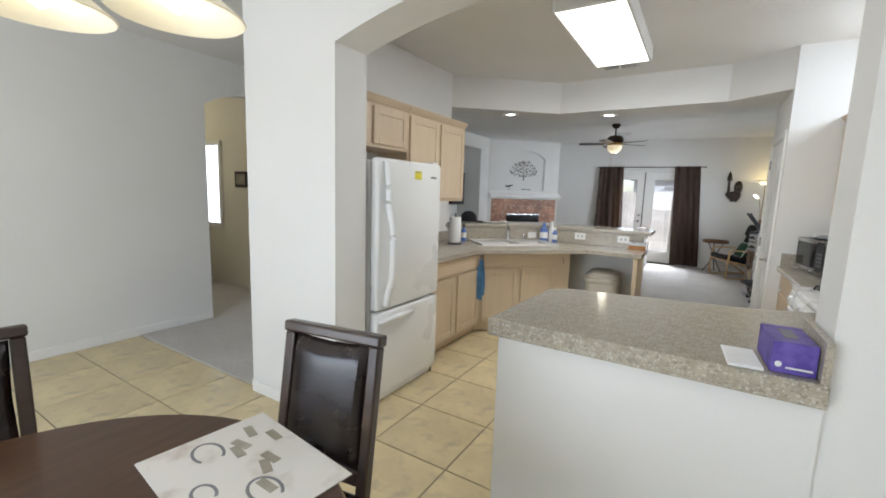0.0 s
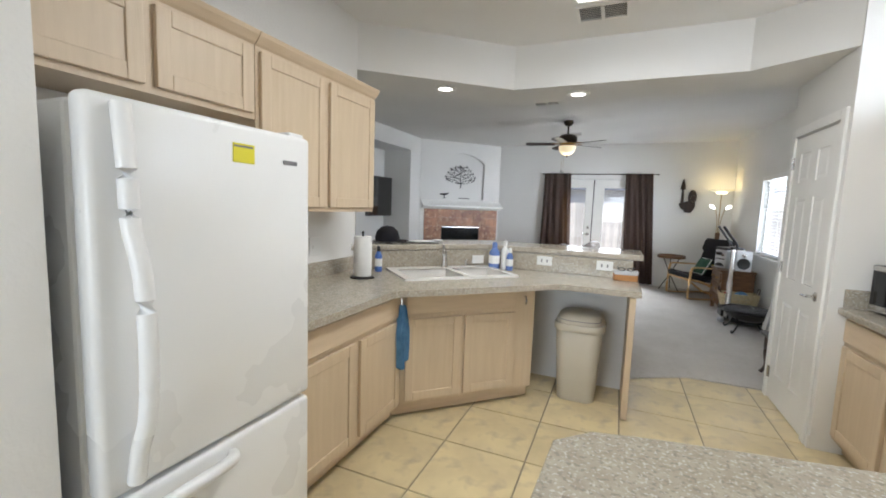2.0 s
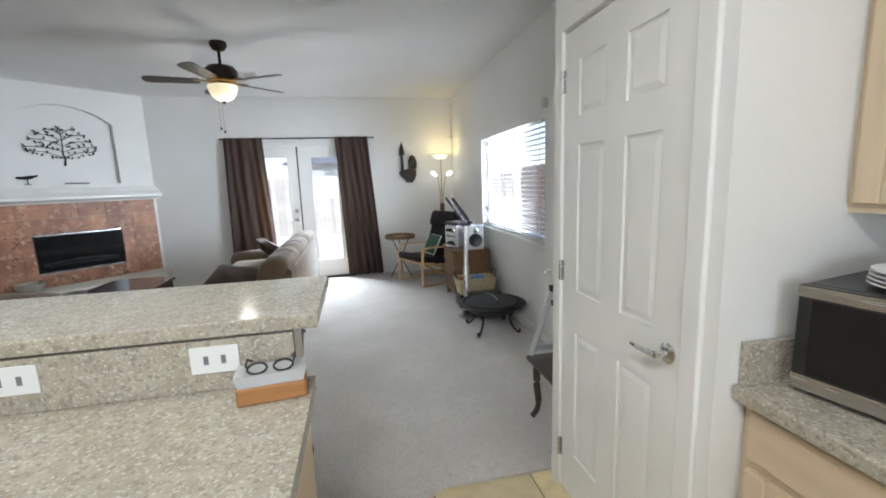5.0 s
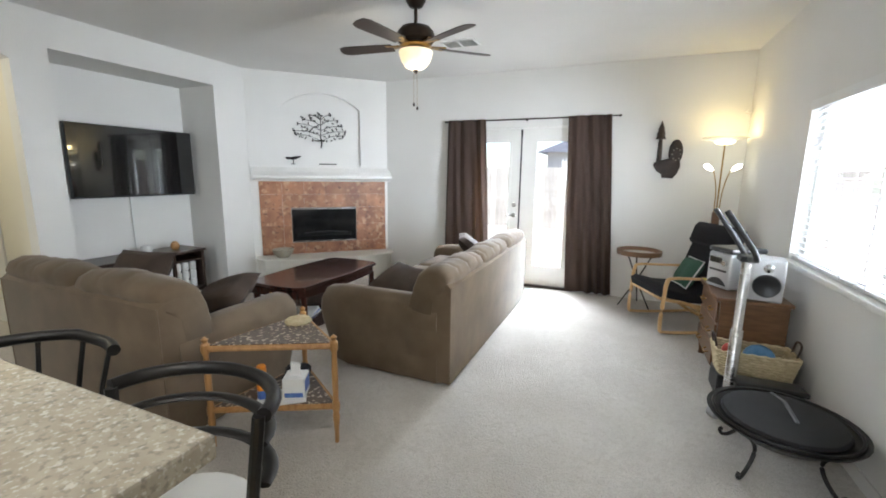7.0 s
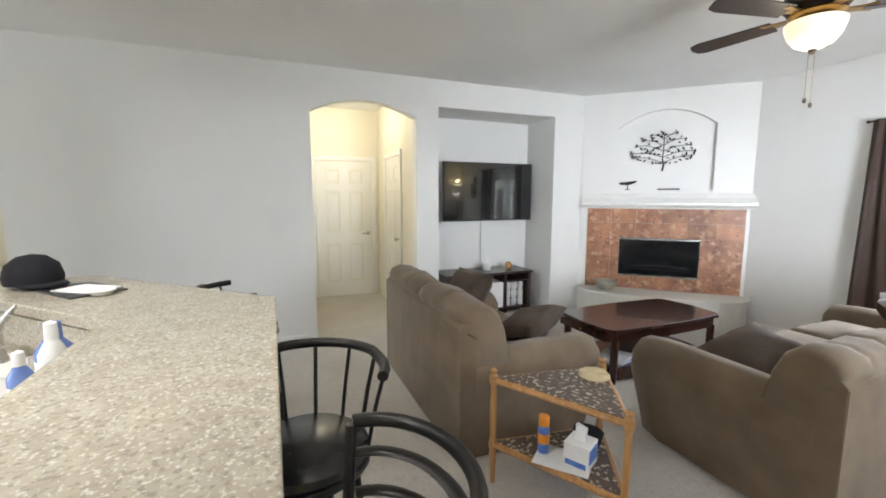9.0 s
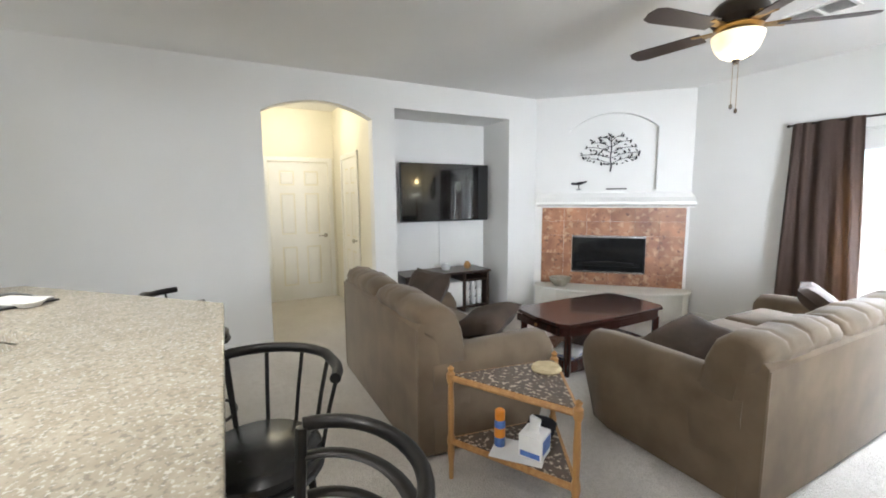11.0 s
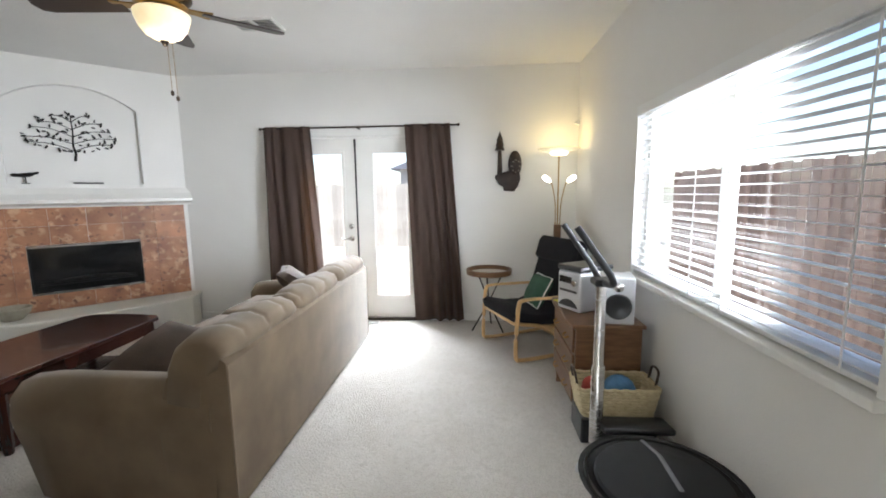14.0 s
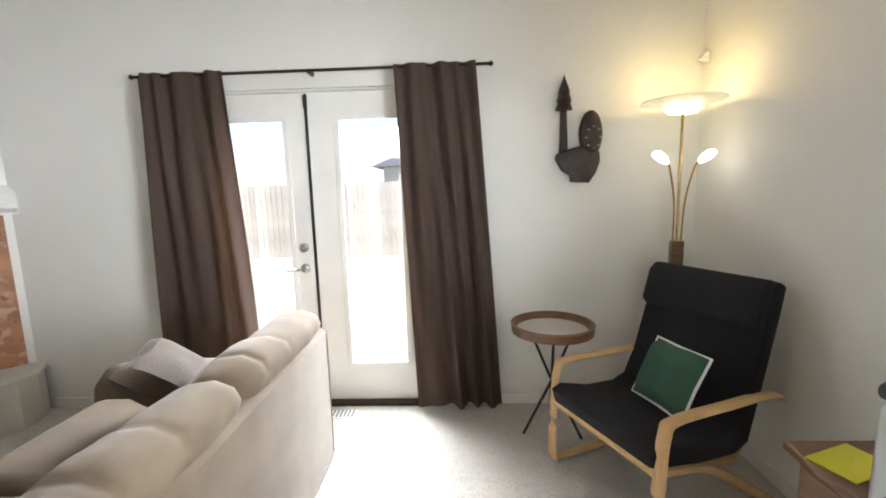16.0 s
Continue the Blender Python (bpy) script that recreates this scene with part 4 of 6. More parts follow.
# ---- fireplace corner ----
FP = pose(-4.40, 9.08, 0, 0, 0, 45)
fp = thing("fireplace", "corner fireplace with copper slate surround and white mantel", "fireplace", FP)
first = {}
xs = [0.04 + i * 0.288 for i in range(6)] + [1.77]
zs = [0.352, 0.512, 0.76, 1.004, 1.19, 1.368]
for i in range(6):
    for j in range(5):
        x0, x1, z0, z1 = xs[i], xs[i + 1], zs[j], zs[j + 1]
        if 0 < j < 3:
            if x0 >= 0.43 and x1 <= 1.35:
                continue
            if x0 < 0.43 < x1:
                x1 = 0.435
            elif x0 < 1.34 < x1:
                x0 = 1.335
        part("slate_tile", box(B(), x0 + 0.001, x1 - 0.001, -0.016 - 0.002 * ((i + j) % 3), 0.0, z0 + 0.001, z1 - 0.001), COPPER, fp)
# thin flat black panel in place of a recessed firebox
part("firebox", box(B(), 0.437, 1.333, -0.006, -0.001, 0.514, 1.002), SOOT, fp)
fb = part("glass_door", box(B(), 0.455, 1.315, -0.014, -0.008, 0.53, 0.985), DARKGLASS, fp, "dark glass fire door")
for z in (0.978, 0.514):
    part("metal_trim", box(B(), 0.437, 1.333, -0.026, -0.015, z, z + 0.02, 0.002), STEEL, fb, "bright metal trim")
b = B()
for z in (0.60, 0.62, 0.64):
    box(b, 0.50, 1.27, -0.0155, -0.0145, z, z + 0.006)
tube(b, [(0.6, -0.018, 0.64), (0.9, -0.017, 0.66), (1.2, -0.018, 0.64)], 0.012, 6)
part("grate", b, BLACKM, fb)
part("mantel", prism(B(), [(0.0, 1.371), (-0.055, 1.371), (-0.06, 1.385), (-0.12, 1.405), (-0.135, 1.412), (-0.135, 1.445), (-0.10, 1.452), (-0.04, 1.50), (0.0, 1.56)], -0.03, 1.845, "x"), TRIM, fp, "white moulded mantel shelf")
hearth = [(-0.04, 0), (-0.03, -0.22), (0.06, -0.33), (0.25, -0.41), (0.55, -0.45), (0.9, -0.46), (1.25, -0.45), (1.52, -0.40), (1.74, -0.31), (1.83, -0.20), (1.86, -0.08), (1.80, 0)]
part("hearth_base", prism(B(), [(x * 0.985 + 0.01, y * 0.95) for x, y in hearth], 0.0, 0.318), STONE, fp)
part("hearth_slab", prism(B(), hearth, 0.318, 0.350, bevel=0.008), STONE, fp, "cream plaster hearth top")
breast = [(-0.06, 1.60), (0.37, 1.60), (0.37, 2.36)] + arc(0.37, 1.42, 2.36, 0.20)[1:-1] + [(1.42, 2.36), (1.42, 1.60), (1.86, 1.60), (1.86, H), (-0.06, H)]
wc = prism(B(), breast, 0.0, 0.075, "y")
prism(wc, [(-0.06, 0), (1.86, 0), (1.86, 1.60), (-0.06, 1.60)], 0.0, 0.075, "y")
solid("wall_breast", wc, WALL, "off-white chimney breast with arched niche", "wall", K, m=FP)

ta = thing("tree_wall_art", "black metal tree wall sculpture in the niche", "wall art", FP @ pose(0.88, 0.06, 0))
b = B()
random.seed(5)
tips = []
tube(b, [(0.0, 0, 1.83), (0.01, 0, 1.90), (-0.005, 0, 1.98)], [0.012, 0.010, 0.008], 6)
tube(b, [(-0.005, 0, 1.97), (0.004, 0, 2.12), (0.0, 0, 2.28)], [0.008, 0.006, 0.004], 6)
for z, reach in ((1.96, 0.33), (2.03, 0.35), (2.10, 0.30), (2.17, 0.23), (2.24, 0.14)):
    for sx in (-1, 1):
        ln = reach * random.uniform(0.92, 1.05)
        rise = random.uniform(0.02, 0.05)
        p0, p2 = Vector((0, 0, z - 0.03)), Vector((sx * ln, 0, z + rise))
        p1 = p0.lerp(p2, 0.5) + Vector((0, 0, 0.025))
        tube(b, curve_pts([p0, p1, p2], 4), 0.004, 5)
        n = int(ln / 0.045) + 1
        tips += [p0.lerp(p2, (k + 1) / n) + Vector((random.uniform(-0.015, 0.015), 0, random.choice((-0.022, 0.026)) + random.uniform(-0.01, 0.01))) for k in range(n)] + [p2]
tips += [Vector((random.uniform(-0.05, 0.05), 0, 2.29 + random.uniform(-0.02, 0.02))) for k in range(3)]
part("branches", b, BLACKM, ta)
b = B()
for p in tips:
    a, s = random.uniform(0, math.pi), random.uniform(0.016, 0.026)
    vs = [b.verts.new((p.x + s * math.cos(t) * math.cos(a) - 0.45 * s * math.sin(t) * math.sin(a), -0.012 - 0.004 * math.cos(t), p.z + s * math.cos(t) * math.sin(a) + 0.45 * s * math.sin(t) * math.cos(a))) for t in [k * math.pi / 3 for k in range(6)]]
    ws = [b.verts.new(v.co + Vector((0, 0.005, 0))) for v in vs]
    b.faces.new(vs)
    b.faces.new(ws[::-1])
    for k in range(6):
        b.faces.new((vs[k], vs[(k + 1) % 6], ws[(k + 1) % 6], ws[k]))
tagged(part("leaves", b, BLACKM, ta, "many small metal leaves"), kind="stuff")
bd = thing("bird_figurine", "small dark bird figurine in the niche", "figurine", FP @ pose(0.50, 0.035, 1.60))
part("stand", lathe(B(), [(0, 0), (0.035, 0), (0.03, 0.008), (0.006, 0.012), (0.006, 0.07), (0, 0.07)], 12), BLACKM, bd, "", True)
part("body", tube(B(), curve_pts([(-0.10, 0, 0.085), (-0.03, 0, 0.08), (0.04, 0, 0.09), (0.10, 0, 0.11)], 4), [0.006] + [0.016] * 4 + [0.02] * 4 + [0.012] * 3 + [0.004], 8), BLACKM, bd, "", True)
solid("small_plank", box(B(), -0.12, 0.12, -0.02, 0.02, 0, 0.016, 0.004), BLACKM, "dark thin plank lying in the niche", "ornament", m=FP @ pose(0.96, 0.035, 1.60))
solid("bowl", lathe(B(), [(0, 0.01), (0.07, 0.0), (0.12, 0.05), (0.14, 0.11), (0.13, 0.115), (0.105, 0.055), (0.0, 0.03)], 20), CLAY, "shallow grey clay bowl on the hearth", "bowl", smooth=True, m=FP @ pose(0.30, -0.20, 0.351))

# ---- curtains ----
rod = thing("curtain_rod", "thin dark metal curtain rod with finials", "curtain rod", pose(0, 0, 0))
part("rod", tube(B(), [(-2.14, 10.295, 2.185), (0.03, 10.295, 2.185)], 0.009, 10), BRONZE, rod)
for x in (-2.15, 0.04):
    part("finial", lathe(B(), [(0, -0.018), (0.013, -0.008), (0.015, 0.0), (0.013, 0.008), (0, 0.018)], 10, (x, 10.295, 2.185)), BRONZE, rod, "", True)
for x in (-2.05, -1.05, -0.06):
    part("bracket", box(B(), x - 0.008, x + 0.008, 10.28, N, 2.165, 2.19), BRONZE, rod)


def curtain(label, t0, t1, b0, b1, seed):
    b = B()
    cols, rows = 72, 14
    front, back = [], []
    for j in range(rows + 1):
        v = j / rows
        z = 2.20 - v * (2.165 + 0.012 * math.sin(seed))
        f, g = [], []
        for i in range(cols + 1):
            u = i / cols
            x = (t0 + (b0 - t0) * v) * (1 - u) + (t1 + (b1 - t1) * v) * u
            amp = (0.016 + 0.030 * v) * (0.65 + 0.35 * math.sin(u * 7 + seed))
            y = 10.285 + amp * math.sin(u * 2 * math.pi * (5.6 - 0.9 * v) + seed + 1.1 * math.sin(v * 2.2 + u * 5)) + 0.016 * math.sin(u * 17 + seed * 2 + 2 * v)
            f.append(b.verts.new((x, y - 0.004, z)))
            g.append(b.verts.new((x, y + 0.004, z)))
        front.append(f)
        back.append(g)
    for j in range(rows):
        for i in range(cols):
            b.faces.new((front[j][i], front[j + 1][i], front[j + 1][i + 1], front[j][i + 1]))
            b.faces.new((back[j][i], back[j][i + 1], back[j + 1][i + 1], back[j + 1][i]))
        for i in (0, cols):
            b.faces.new((front[j][i], back[j][i], back[j + 1][i], front[j + 1][i]))
    for j in (0, rows):
        for i in range(cols):
            b.faces.new((front[j][i], front[j][i + 1], back[j][i + 1], back[j][i]))
    bmesh.ops.recalc_face_normals(b, faces=b.faces[:])
    return solid("curtain", b, CURT, label, "curtain", smooth=True, group="garden door curtains")


curtain("dark brown pleated curtain hanging full length", -2.12, -1.58, -2.16, -1.50, 1.0)
curtain("dark brown pleated curtain hanging to the carpet", -0.54, -0.05, -0.46, 0.09, 3.3)

# ---- ceiling fan ----
fan = thing("ceiling_fan", "dark five-blade ceiling fan with a lit glass bowl", "ceiling fan", pose(-1.41, 7.92, 0))
part("canopy", lathe(B(), [(0, H), (0.07, H), (0.075, H - 0.03), (0.05, H - 0.07), (0.02, H - 0.08), (0, H - 0.08)], 20), BRONZE, fan, "", True)
part("downrod", lathe(B(), [(0, 2.52), (0.013, 2.52), (0.013, H - 0.07), (0, H - 0.07)], 12), BRONZE, fan, "", True)
part("motor", lathe(B(), [(0, 2.59), (0.05, 2.59), (0.11, 2.575), (0.14, 2.54), (0.143, 2.485), (0.12, 2.457), (0, 2.457)], 28), BRONZE, fan, "", True)
part("brass_band", lathe(B(), [(0.11, 2.456), (0.122, 2.445), (0.10, 2.428), (0.07, 2.422), (0, 2.422)], 28), BRASS, fan, "", True)
part("light_fitter", lathe(B(), [(0, 2.421), (0.06, 2.421), (0.07, 2.416), (0.10, 2.412), (0, 2.412)], 24), BRONZE, fan, "", True)
part("glass_bowl", lathe(B(), [(0.0, 2.395), (0.085, 2.402), (0.122, 2.412), (0.130, 2.404), (0.126, 2.380), (0.110, 2.335), (0.082, 2.298), (0.045, 2.278), (0.0, 2.272)], 32), GLOWF, fan, "lit alabaster glass bowl", True)
part("bowl_finial", lathe(B(), [(0, 2.271), (0.020, 2.271), (0.015, 2.258), (0.008, 2.248), (0, 2.244)], 12), BRONZE, fan, "", True)
for k in range(5):
    a = 44 + 72 * k
    arm = turned(prism(B(), [(0.10, -0.022), (0.17, -0.03), (0.23, -0.05), (0.23, 0.05), (0.17, 0.03), (0.10, 0.022)], 2.444, 2.452), pose(0, 0, 0, 0, 0, a))
    bar = part("blade_iron", arm, BRASS, fan)
    bl_ = prism(B(), [(0.0, -0.052), (0.38, -0.064), (0.43, -0.048), (0.445, 0.0), (0.43, 0.048), (0.38, 0.064), (0.0, 0.052)], -0.003, 0.003)
    part("blade", turned(bl_, pose(0, 0, 0, 0, 0, a) @ pose(0.185, 0, 2.444, 11)), BLADE, fan)
for dx, z in ((-0.05, 2.03), (-0.075, 2.06)):
    part("pull_chain", tube(B(), [(dx, 0.02, 2.416), (dx * 1.2, 0.138, 2.416), (dx * 1.2, 0.146, z)], 0.0014, 5), BRASS, fan)
    part("pull_knob", lathe(B(), [(0, -0.02), (0.009, -0.012), (0.009, 0.005), (0, 0.014)], 8, (dx * 1.2, 0.146, z - 0.01)), BRONZE, fan, "", True)

# ---- reading corner ----
fl = thing("floor_lamp", "brass uplighter floor lamp with two lit reading arms", "floor lamp", pose(1.06, 10.08, 0))
part("base", lathe(B(), [(0, 0.012), (0.14, 0.012), (0.14, 0.03), (0.04, 0.045), (0, 0.045)], 24), BRASS, fl, "", True)
for dx in (-0.022, 0.0, 0.022):
    part("pole", lathe(B(), [(0, 0.04), (0.007, 0.04), (0.007, 1.84 if dx == 0 else 1.15), (0, 1.84 if dx == 0 else 1.15)], 8, (dx, 0, 0)), BRASS, fl, "", True)
part("dimmer_box", box(B(), -0.035, 0.035, -0.02, 0.02, 0.98, 1.13, 0.006), WALNUT, fl, "dark dimmer box")
part("dish", lathe(B(), [(0.06, 1.868), (0.10, 1.868), (0.21, 1.888), (0.205, 1.896), (0.10, 1.880), (0.05, 1.885), (0.0, 1.878), (0.0, 1.872)], 28), DISH, fl, "pale glass uplight dish", True)
part("under_glass", lathe(B(), [(0, 1.823), (0.07, 1.828), (0.095, 1.85), (0.06, 1.866), (0, 1.866)], 24), GLOWL, fl, "lit glass under the dish", True)
for s in (-1, 1):
    part("reading_arm", tube(B(), curve_pts([(s * 0.022, 0, 1.12), (s * 0.03, -0.01, 1.35), (s * 0.065, -0.02, 1.53), (s * 0.09, -0.03, 1.565)], 6), 0.005, 8), BRASS, fl, "", True)
    part("reading_shade", tube(B(), [(s * 0.085, -0.03, 1.56), (s * 0.105, -0.03, 1.58), (s * 0.14, -0.035, 1.605), (s * 0.165, -0.035, 1.615)], [0.010, 0.022, 0.026, 0.012], 12), GLOWB, fl, "small lit glass shade", True)

ac = thing("armchair", "bentwood birch lounge chair with black canvas cushion", "armchair", pose(0.75, 9.60, 0.012, 0, 0, -66))
cu = [(-0.38, 0.42), (-0.36, 0.355), (-0.10, 0.30), (0.12, 0.285), (0.20, 0.32), (0.27, 0.55), (0.36, 0.86), (0.385, 0.985), (0.36, 1.0), (0.31, 0.99), (0.25, 0.80), (0.17, 0.56), (0.10, 0.42), (0.02, 0.39), (-0.15, 0.40), (-0.33, 0.445)]
part("seat_cushion", puff(prism(B(), cu, -0.305, 0.305, "x", 0.02), 0.008, 7), NAVY, ac, "black canvas cushion in one piece", True)
part("headrest", puff(prism(B(), [(0.225, 0.80), (0.205, 0.83), (0.25, 0.985), (0.29, 1.02), (0.33, 1.015), (0.31, 0.95), (0.27, 0.81)], -0.295, 0.295, "x", 0.02), 0.006, 8), NAVY, ac, "rolled black headrest pad", True)
for s in (-1, 1):
    x = s * 0.32
    part("arm_frame", tube(B(), curve_pts([(x, 0.34, 0.03), (x, 0.0, 0.016), (x, -0.30, 0.02), (x, -0.355, 0.06), (x, -0.345, 0.35), (x, -0.33, 0.50), (x, -0.28, 0.545), (x, 0.0, 0.54), (x, 0.27, 0.53), (x, 0.36, 0.50)], 6), 0.031, 8, 0.42), BIRCH, ac, "bent birch arm and leg", True)
    part("side_rail", tube(B(), curve_pts([(x * 0.82, -0.34, 0.36), (x * 0.82, 0.05, 0.25), (x * 0.82, 0.20, 0.28), (x * 0.82, 0.34, 0.75), (x * 0.82, 0.38, 0.95)], 6), 0.018, 8), BIRCH, ac, "", True)
    part("brace", tube(B(), curve_pts([(x * 0.97, -0.33, 0.34), (x * 0.97, -0.05, 0.27), (x * 0.97, 0.30, 0.04)], 6), 0.017, 8), BIRCH, ac, "", True)
part("front_rail", tube(B(), [(-0.31, -0.345, 0.34), (0.31, -0.345, 0.34)], 0.022, 8), BIRCH, ac, "", True)
part("back_rail", tube(B(), [(-0.31, 0.33, 0.028), (0.31, 0.33, 0.028)], 0.018, 8), BIRCH, ac, "", True)
throw_pillow("dark green cushion with pale piping on the chair", pose(0.75, 9.60, 0.012, 0, 0, -66) @ pose(0.04, 0.03, 0.545, 62, 0, -8), 0.31, 0.30, 0.12, GREEN, 6, trim=PAPER)

tr = thing("tray_table", "round wooden tray on crossed metal legs", "side table", pose(0.36, 10.06, 0.012))
part("tray_rim", lathe(B(), [(0.205, 0.605), (0.235, 0.605), (0.24, 0.655), (0.225, 0.66), (0.215, 0.625), (0.205, 0.615)], 28), WALNUT, tr, "brown wooden rim", True)
part("tray_bottom", lathe(B(), [(0, 0.607), (0.207, 0.607), (0.207, 0.617), (0, 0.617)], 28), mat("pale_tray_inlay", (0.60, 0.56, 0.52), 0.35, scale=6), tr, "pale tray inlay")
for k in range(3):
    a = radians(20 + 120 * k)
    part("leg", tube(B(), [(0.16 * math.cos(a), 0.16 * math.sin(a), 0.605), (0, 0, 0.30), (-0.19 * math.cos(a), -0.19 * math.sin(a), 0.0)], 0.008, 8), BLACKM, tr, "", True)

mk = solid("wood_carving", tube(B(), [(0.48, 10.345, 1.58), (0.485, 10.345, 1.72), (0.482, 10.345, 1.92)], [0.03, 0.026, 0.02], 10), CARVED, "dark carved wooden wall figure with spear", "wall carving", smooth=True)
b = lathe(B(), [(0.0, 0.0), (0.052, 0.0), (0.038, 0.045), (0.046, 0.05), (0.030, 0.10), (0.036, 0.105), (0.016, 0.16), (0, 0.21)], 12, (0.482, 10.335, 1.91))
part("spearhead", b, CARVED, mk, "", True)
b = puff(prism(B(), [(0.43, 1.62), (0.47, 1.55), (0.52, 1.52), (0.53, 1.48), (0.64, 1.47), (0.68, 1.53), (0.70, 1.60), (0.70, 1.66), (0.60, 1.70), (0.50, 1.67), (0.44, 1.65)], 10.31, 10.357, "y", 0.012), 0.006, 20)
part("carved_base", b, CARVED, mk, "", True)
b = lathe(B(), [(0, 0.0), (0.07, 0.004), (0.085, 0.02), (0.07, 0.04), (0.0, 0.05)], 18)
turned(b, pose(0.645, 10.35, 1.765, 90, 0, 0) @ Matrix.Diagonal((0.85, 1.65, 1, 1)))
hd_ = part("carved_face", b, CARVED, mk, "", True)
for k in range(8):
    a = k * math.pi / 4
    part("shell_inlay", lathe(B(), [(0, -0.008), (0.010, 0), (0, 0.008)], 6, (0.652 + 0.042 * math.cos(a), 10.299, 1.74 + 0.065 * math.sin(a))), CLAY, hd_)
solid("motion_sensor", prism(B(), [(1.25, 2.165), (1.305, 2.15), (1.305, 2.205), (1.28, 2.20)], 10.28, 10.33, "y", 0.004), WHITE, "small white motion sensor in the corner", "sensor")

# ---- chest with stereo ----
ch = thing("chest", "walnut chest of drawers with brass pulls", "chest", pose(0.83, 8.88, 0.012, 0, 0, -90))
part("body", box(B(), 0.0, 0.62, 0.0, 0.40, 0.10, 0.62, 0.005), WALNUT, ch)
part("top", prism(B(), [(-0.03, -0.03), (0.10, -0.045), (0.31, -0.03), (0.52, -0.045), (0.65, -0.03), (0.65, 0.41), (-0.03, 0.41)], 0.621, 0.648, bevel=0.006), WALNUT, ch)
for z0, z1 in ((0.12, 0.27), (0.285, 0.435), (0.45, 0.60)):
    dr = part("drawer", box(B(), 0.02, 0.60, -0.016, -0.001, z0, z1, 0.006), WALNUT, ch)
    for x in (0.16, 0.46):
        part("pull", tube(B(), curve_pts([(x - 0.04, -0.017, (z0 + z1) / 2), (x - 0.03, -0.04, (z0 + z1) / 2 - 0.012), (x + 0.03, -0.04, (z0 + z1) / 2 - 0.012), (x + 0.04, -0.017, (z0 + z1) / 2)], 4), 0.005, 6), BRASS, dr, "brass pull", True)
for x in (0.03, 0.59):
    for y in (0.03, 0.37):
        part("leg", lathe(B(), [(0, 0), (0.028, 0), (0.022, 0.03), (0.03, 0.08), (0.03, 0.10), (0, 0.10)], 10, (x, y, 0)), WALNUT, ch, "", True)
st = thing("stereo", "silver compact stereo with dark top on the chest", "stereo", pose(0.97, 8.62, 0.662, 0, 0, -60))
part("body", box(B(), -0.11, 0.11, -0.15, 0.15, 0.0, 0.271, 0.02, 3), SILVER, st, "", True)
part("lid", box(B(), -0.114, 0.114, -0.152, 0.148, 0.272, 0.312, 0.016, 3), BLACKP, st, "dark green-black lid")
part("display", box(B(), -0.085, 0.03, -0.154, -0.150, 0.19, 0.235), DARKGLASS, st)
part("knob", turned(lathe(B(), [(0, 0), (0.022, 0), (0.02, 0.02), (0, 0.022)], 16), pose(0.065, -0.15, 0.20, 90)), CHROME, st, "", True)
part("tape_slot", box(B(), -0.08, 0.08, -0.154, -0.150, 0.13, 0.145), BLACKP, st)
part("disc_door", prism(B(), [(-0.09, 0.03)] + arc(-0.09, 0.09, 0.03, 0.05, 8)[1:-1] + [(0.09, 0.03)], -0.156, -0.150, "y"), BLACKP, st)
sp = thing("loudspeaker", "silver loudspeaker with black cone beside the stereo", "loudspeaker", pose(1.09, 8.34, 0.662, 0, 0, -12))
part("cabinet", box(B(), -0.095, 0.095, -0.10, 0.10, 0.0, 0.29, 0.012, 2), SILVER, sp)
part("woofer", turned(lathe(B(), [(0, 0.0), (0.03, 0.004), (0.065, 0.014), (0.075, 0.014), (0.08, 0.0)], 24), pose(0, -0.10, 0.11, 90)), BLACKP, sp, "", True)
part("tweeter", turned(lathe(B(), [(0, 0.01), (0.02, 0.006), (0.03, 0.0)], 16), pose(0, -0.10, 0.23, 90)), CHROME, sp, "", True)
solid("paper_note", box(B(), -0.09, 0.09, -0.06, 0.06, 0, 0.003), YELLOW, "yellow paper lying on the chest", "paper", m=pose(0.90, 8.80, 0.661, 0, 0, 20))

bk = thing("basket", "pale wicker basket of toys with dark handles", "basket", pose(1.015, 8.11, 0.194))
b = B()
for k in range(10):
    z = 0.004 + k * 0.018
    f = 0.86 + 0.14 * k / 9
    w, d = 0.225 * f, 0.125 * f
    pts = []
    for (cx, cy, a0) in ((w - 0.03, d - 0.03, 0), (-w + 0.03, d - 0.03, 90), (-w + 0.03, -d + 0.03, 180), (w - 0.03, -d + 0.03, 270)):
        pts += [(cx + 0.03 * math.cos(radians(a0 + t)), cy + 0.03 * math.sin(radians(a0 + t)), z) for t in (0, 45, 90)]
    dense = []
    for i in range(len(pts)):
        p, q = Vector(pts[i]), Vector(pts[(i + 1) % len(pts)])
        n = max(1, int((q - p).length / 0.03))
        dense += [p.lerp(q, t / n) + Vector((0, 0, 0.003 * (-1) ** (i + t + k))) for t in range(n)]
    tube(b, dense, 0.0105, 6, closed=True)
part("weave", b, WICKER, bk, "", True)
part("bottom", box(B(), -0.19, 0.19, -0.10, 0.10, 0.0, 0.01), WICKER, bk)
for s in (-1, 1):
    part("handle", tube(B(), curve_pts([(s * 0.22, -0.05, 0.165), (s * 0.235, -0.04, 0.245), (s * 0.235, 0.04, 0.245), (s * 0.22, 0.05, 0.165)], 5), 0.007, 6), ESPR, bk, "dark loop handle", True)
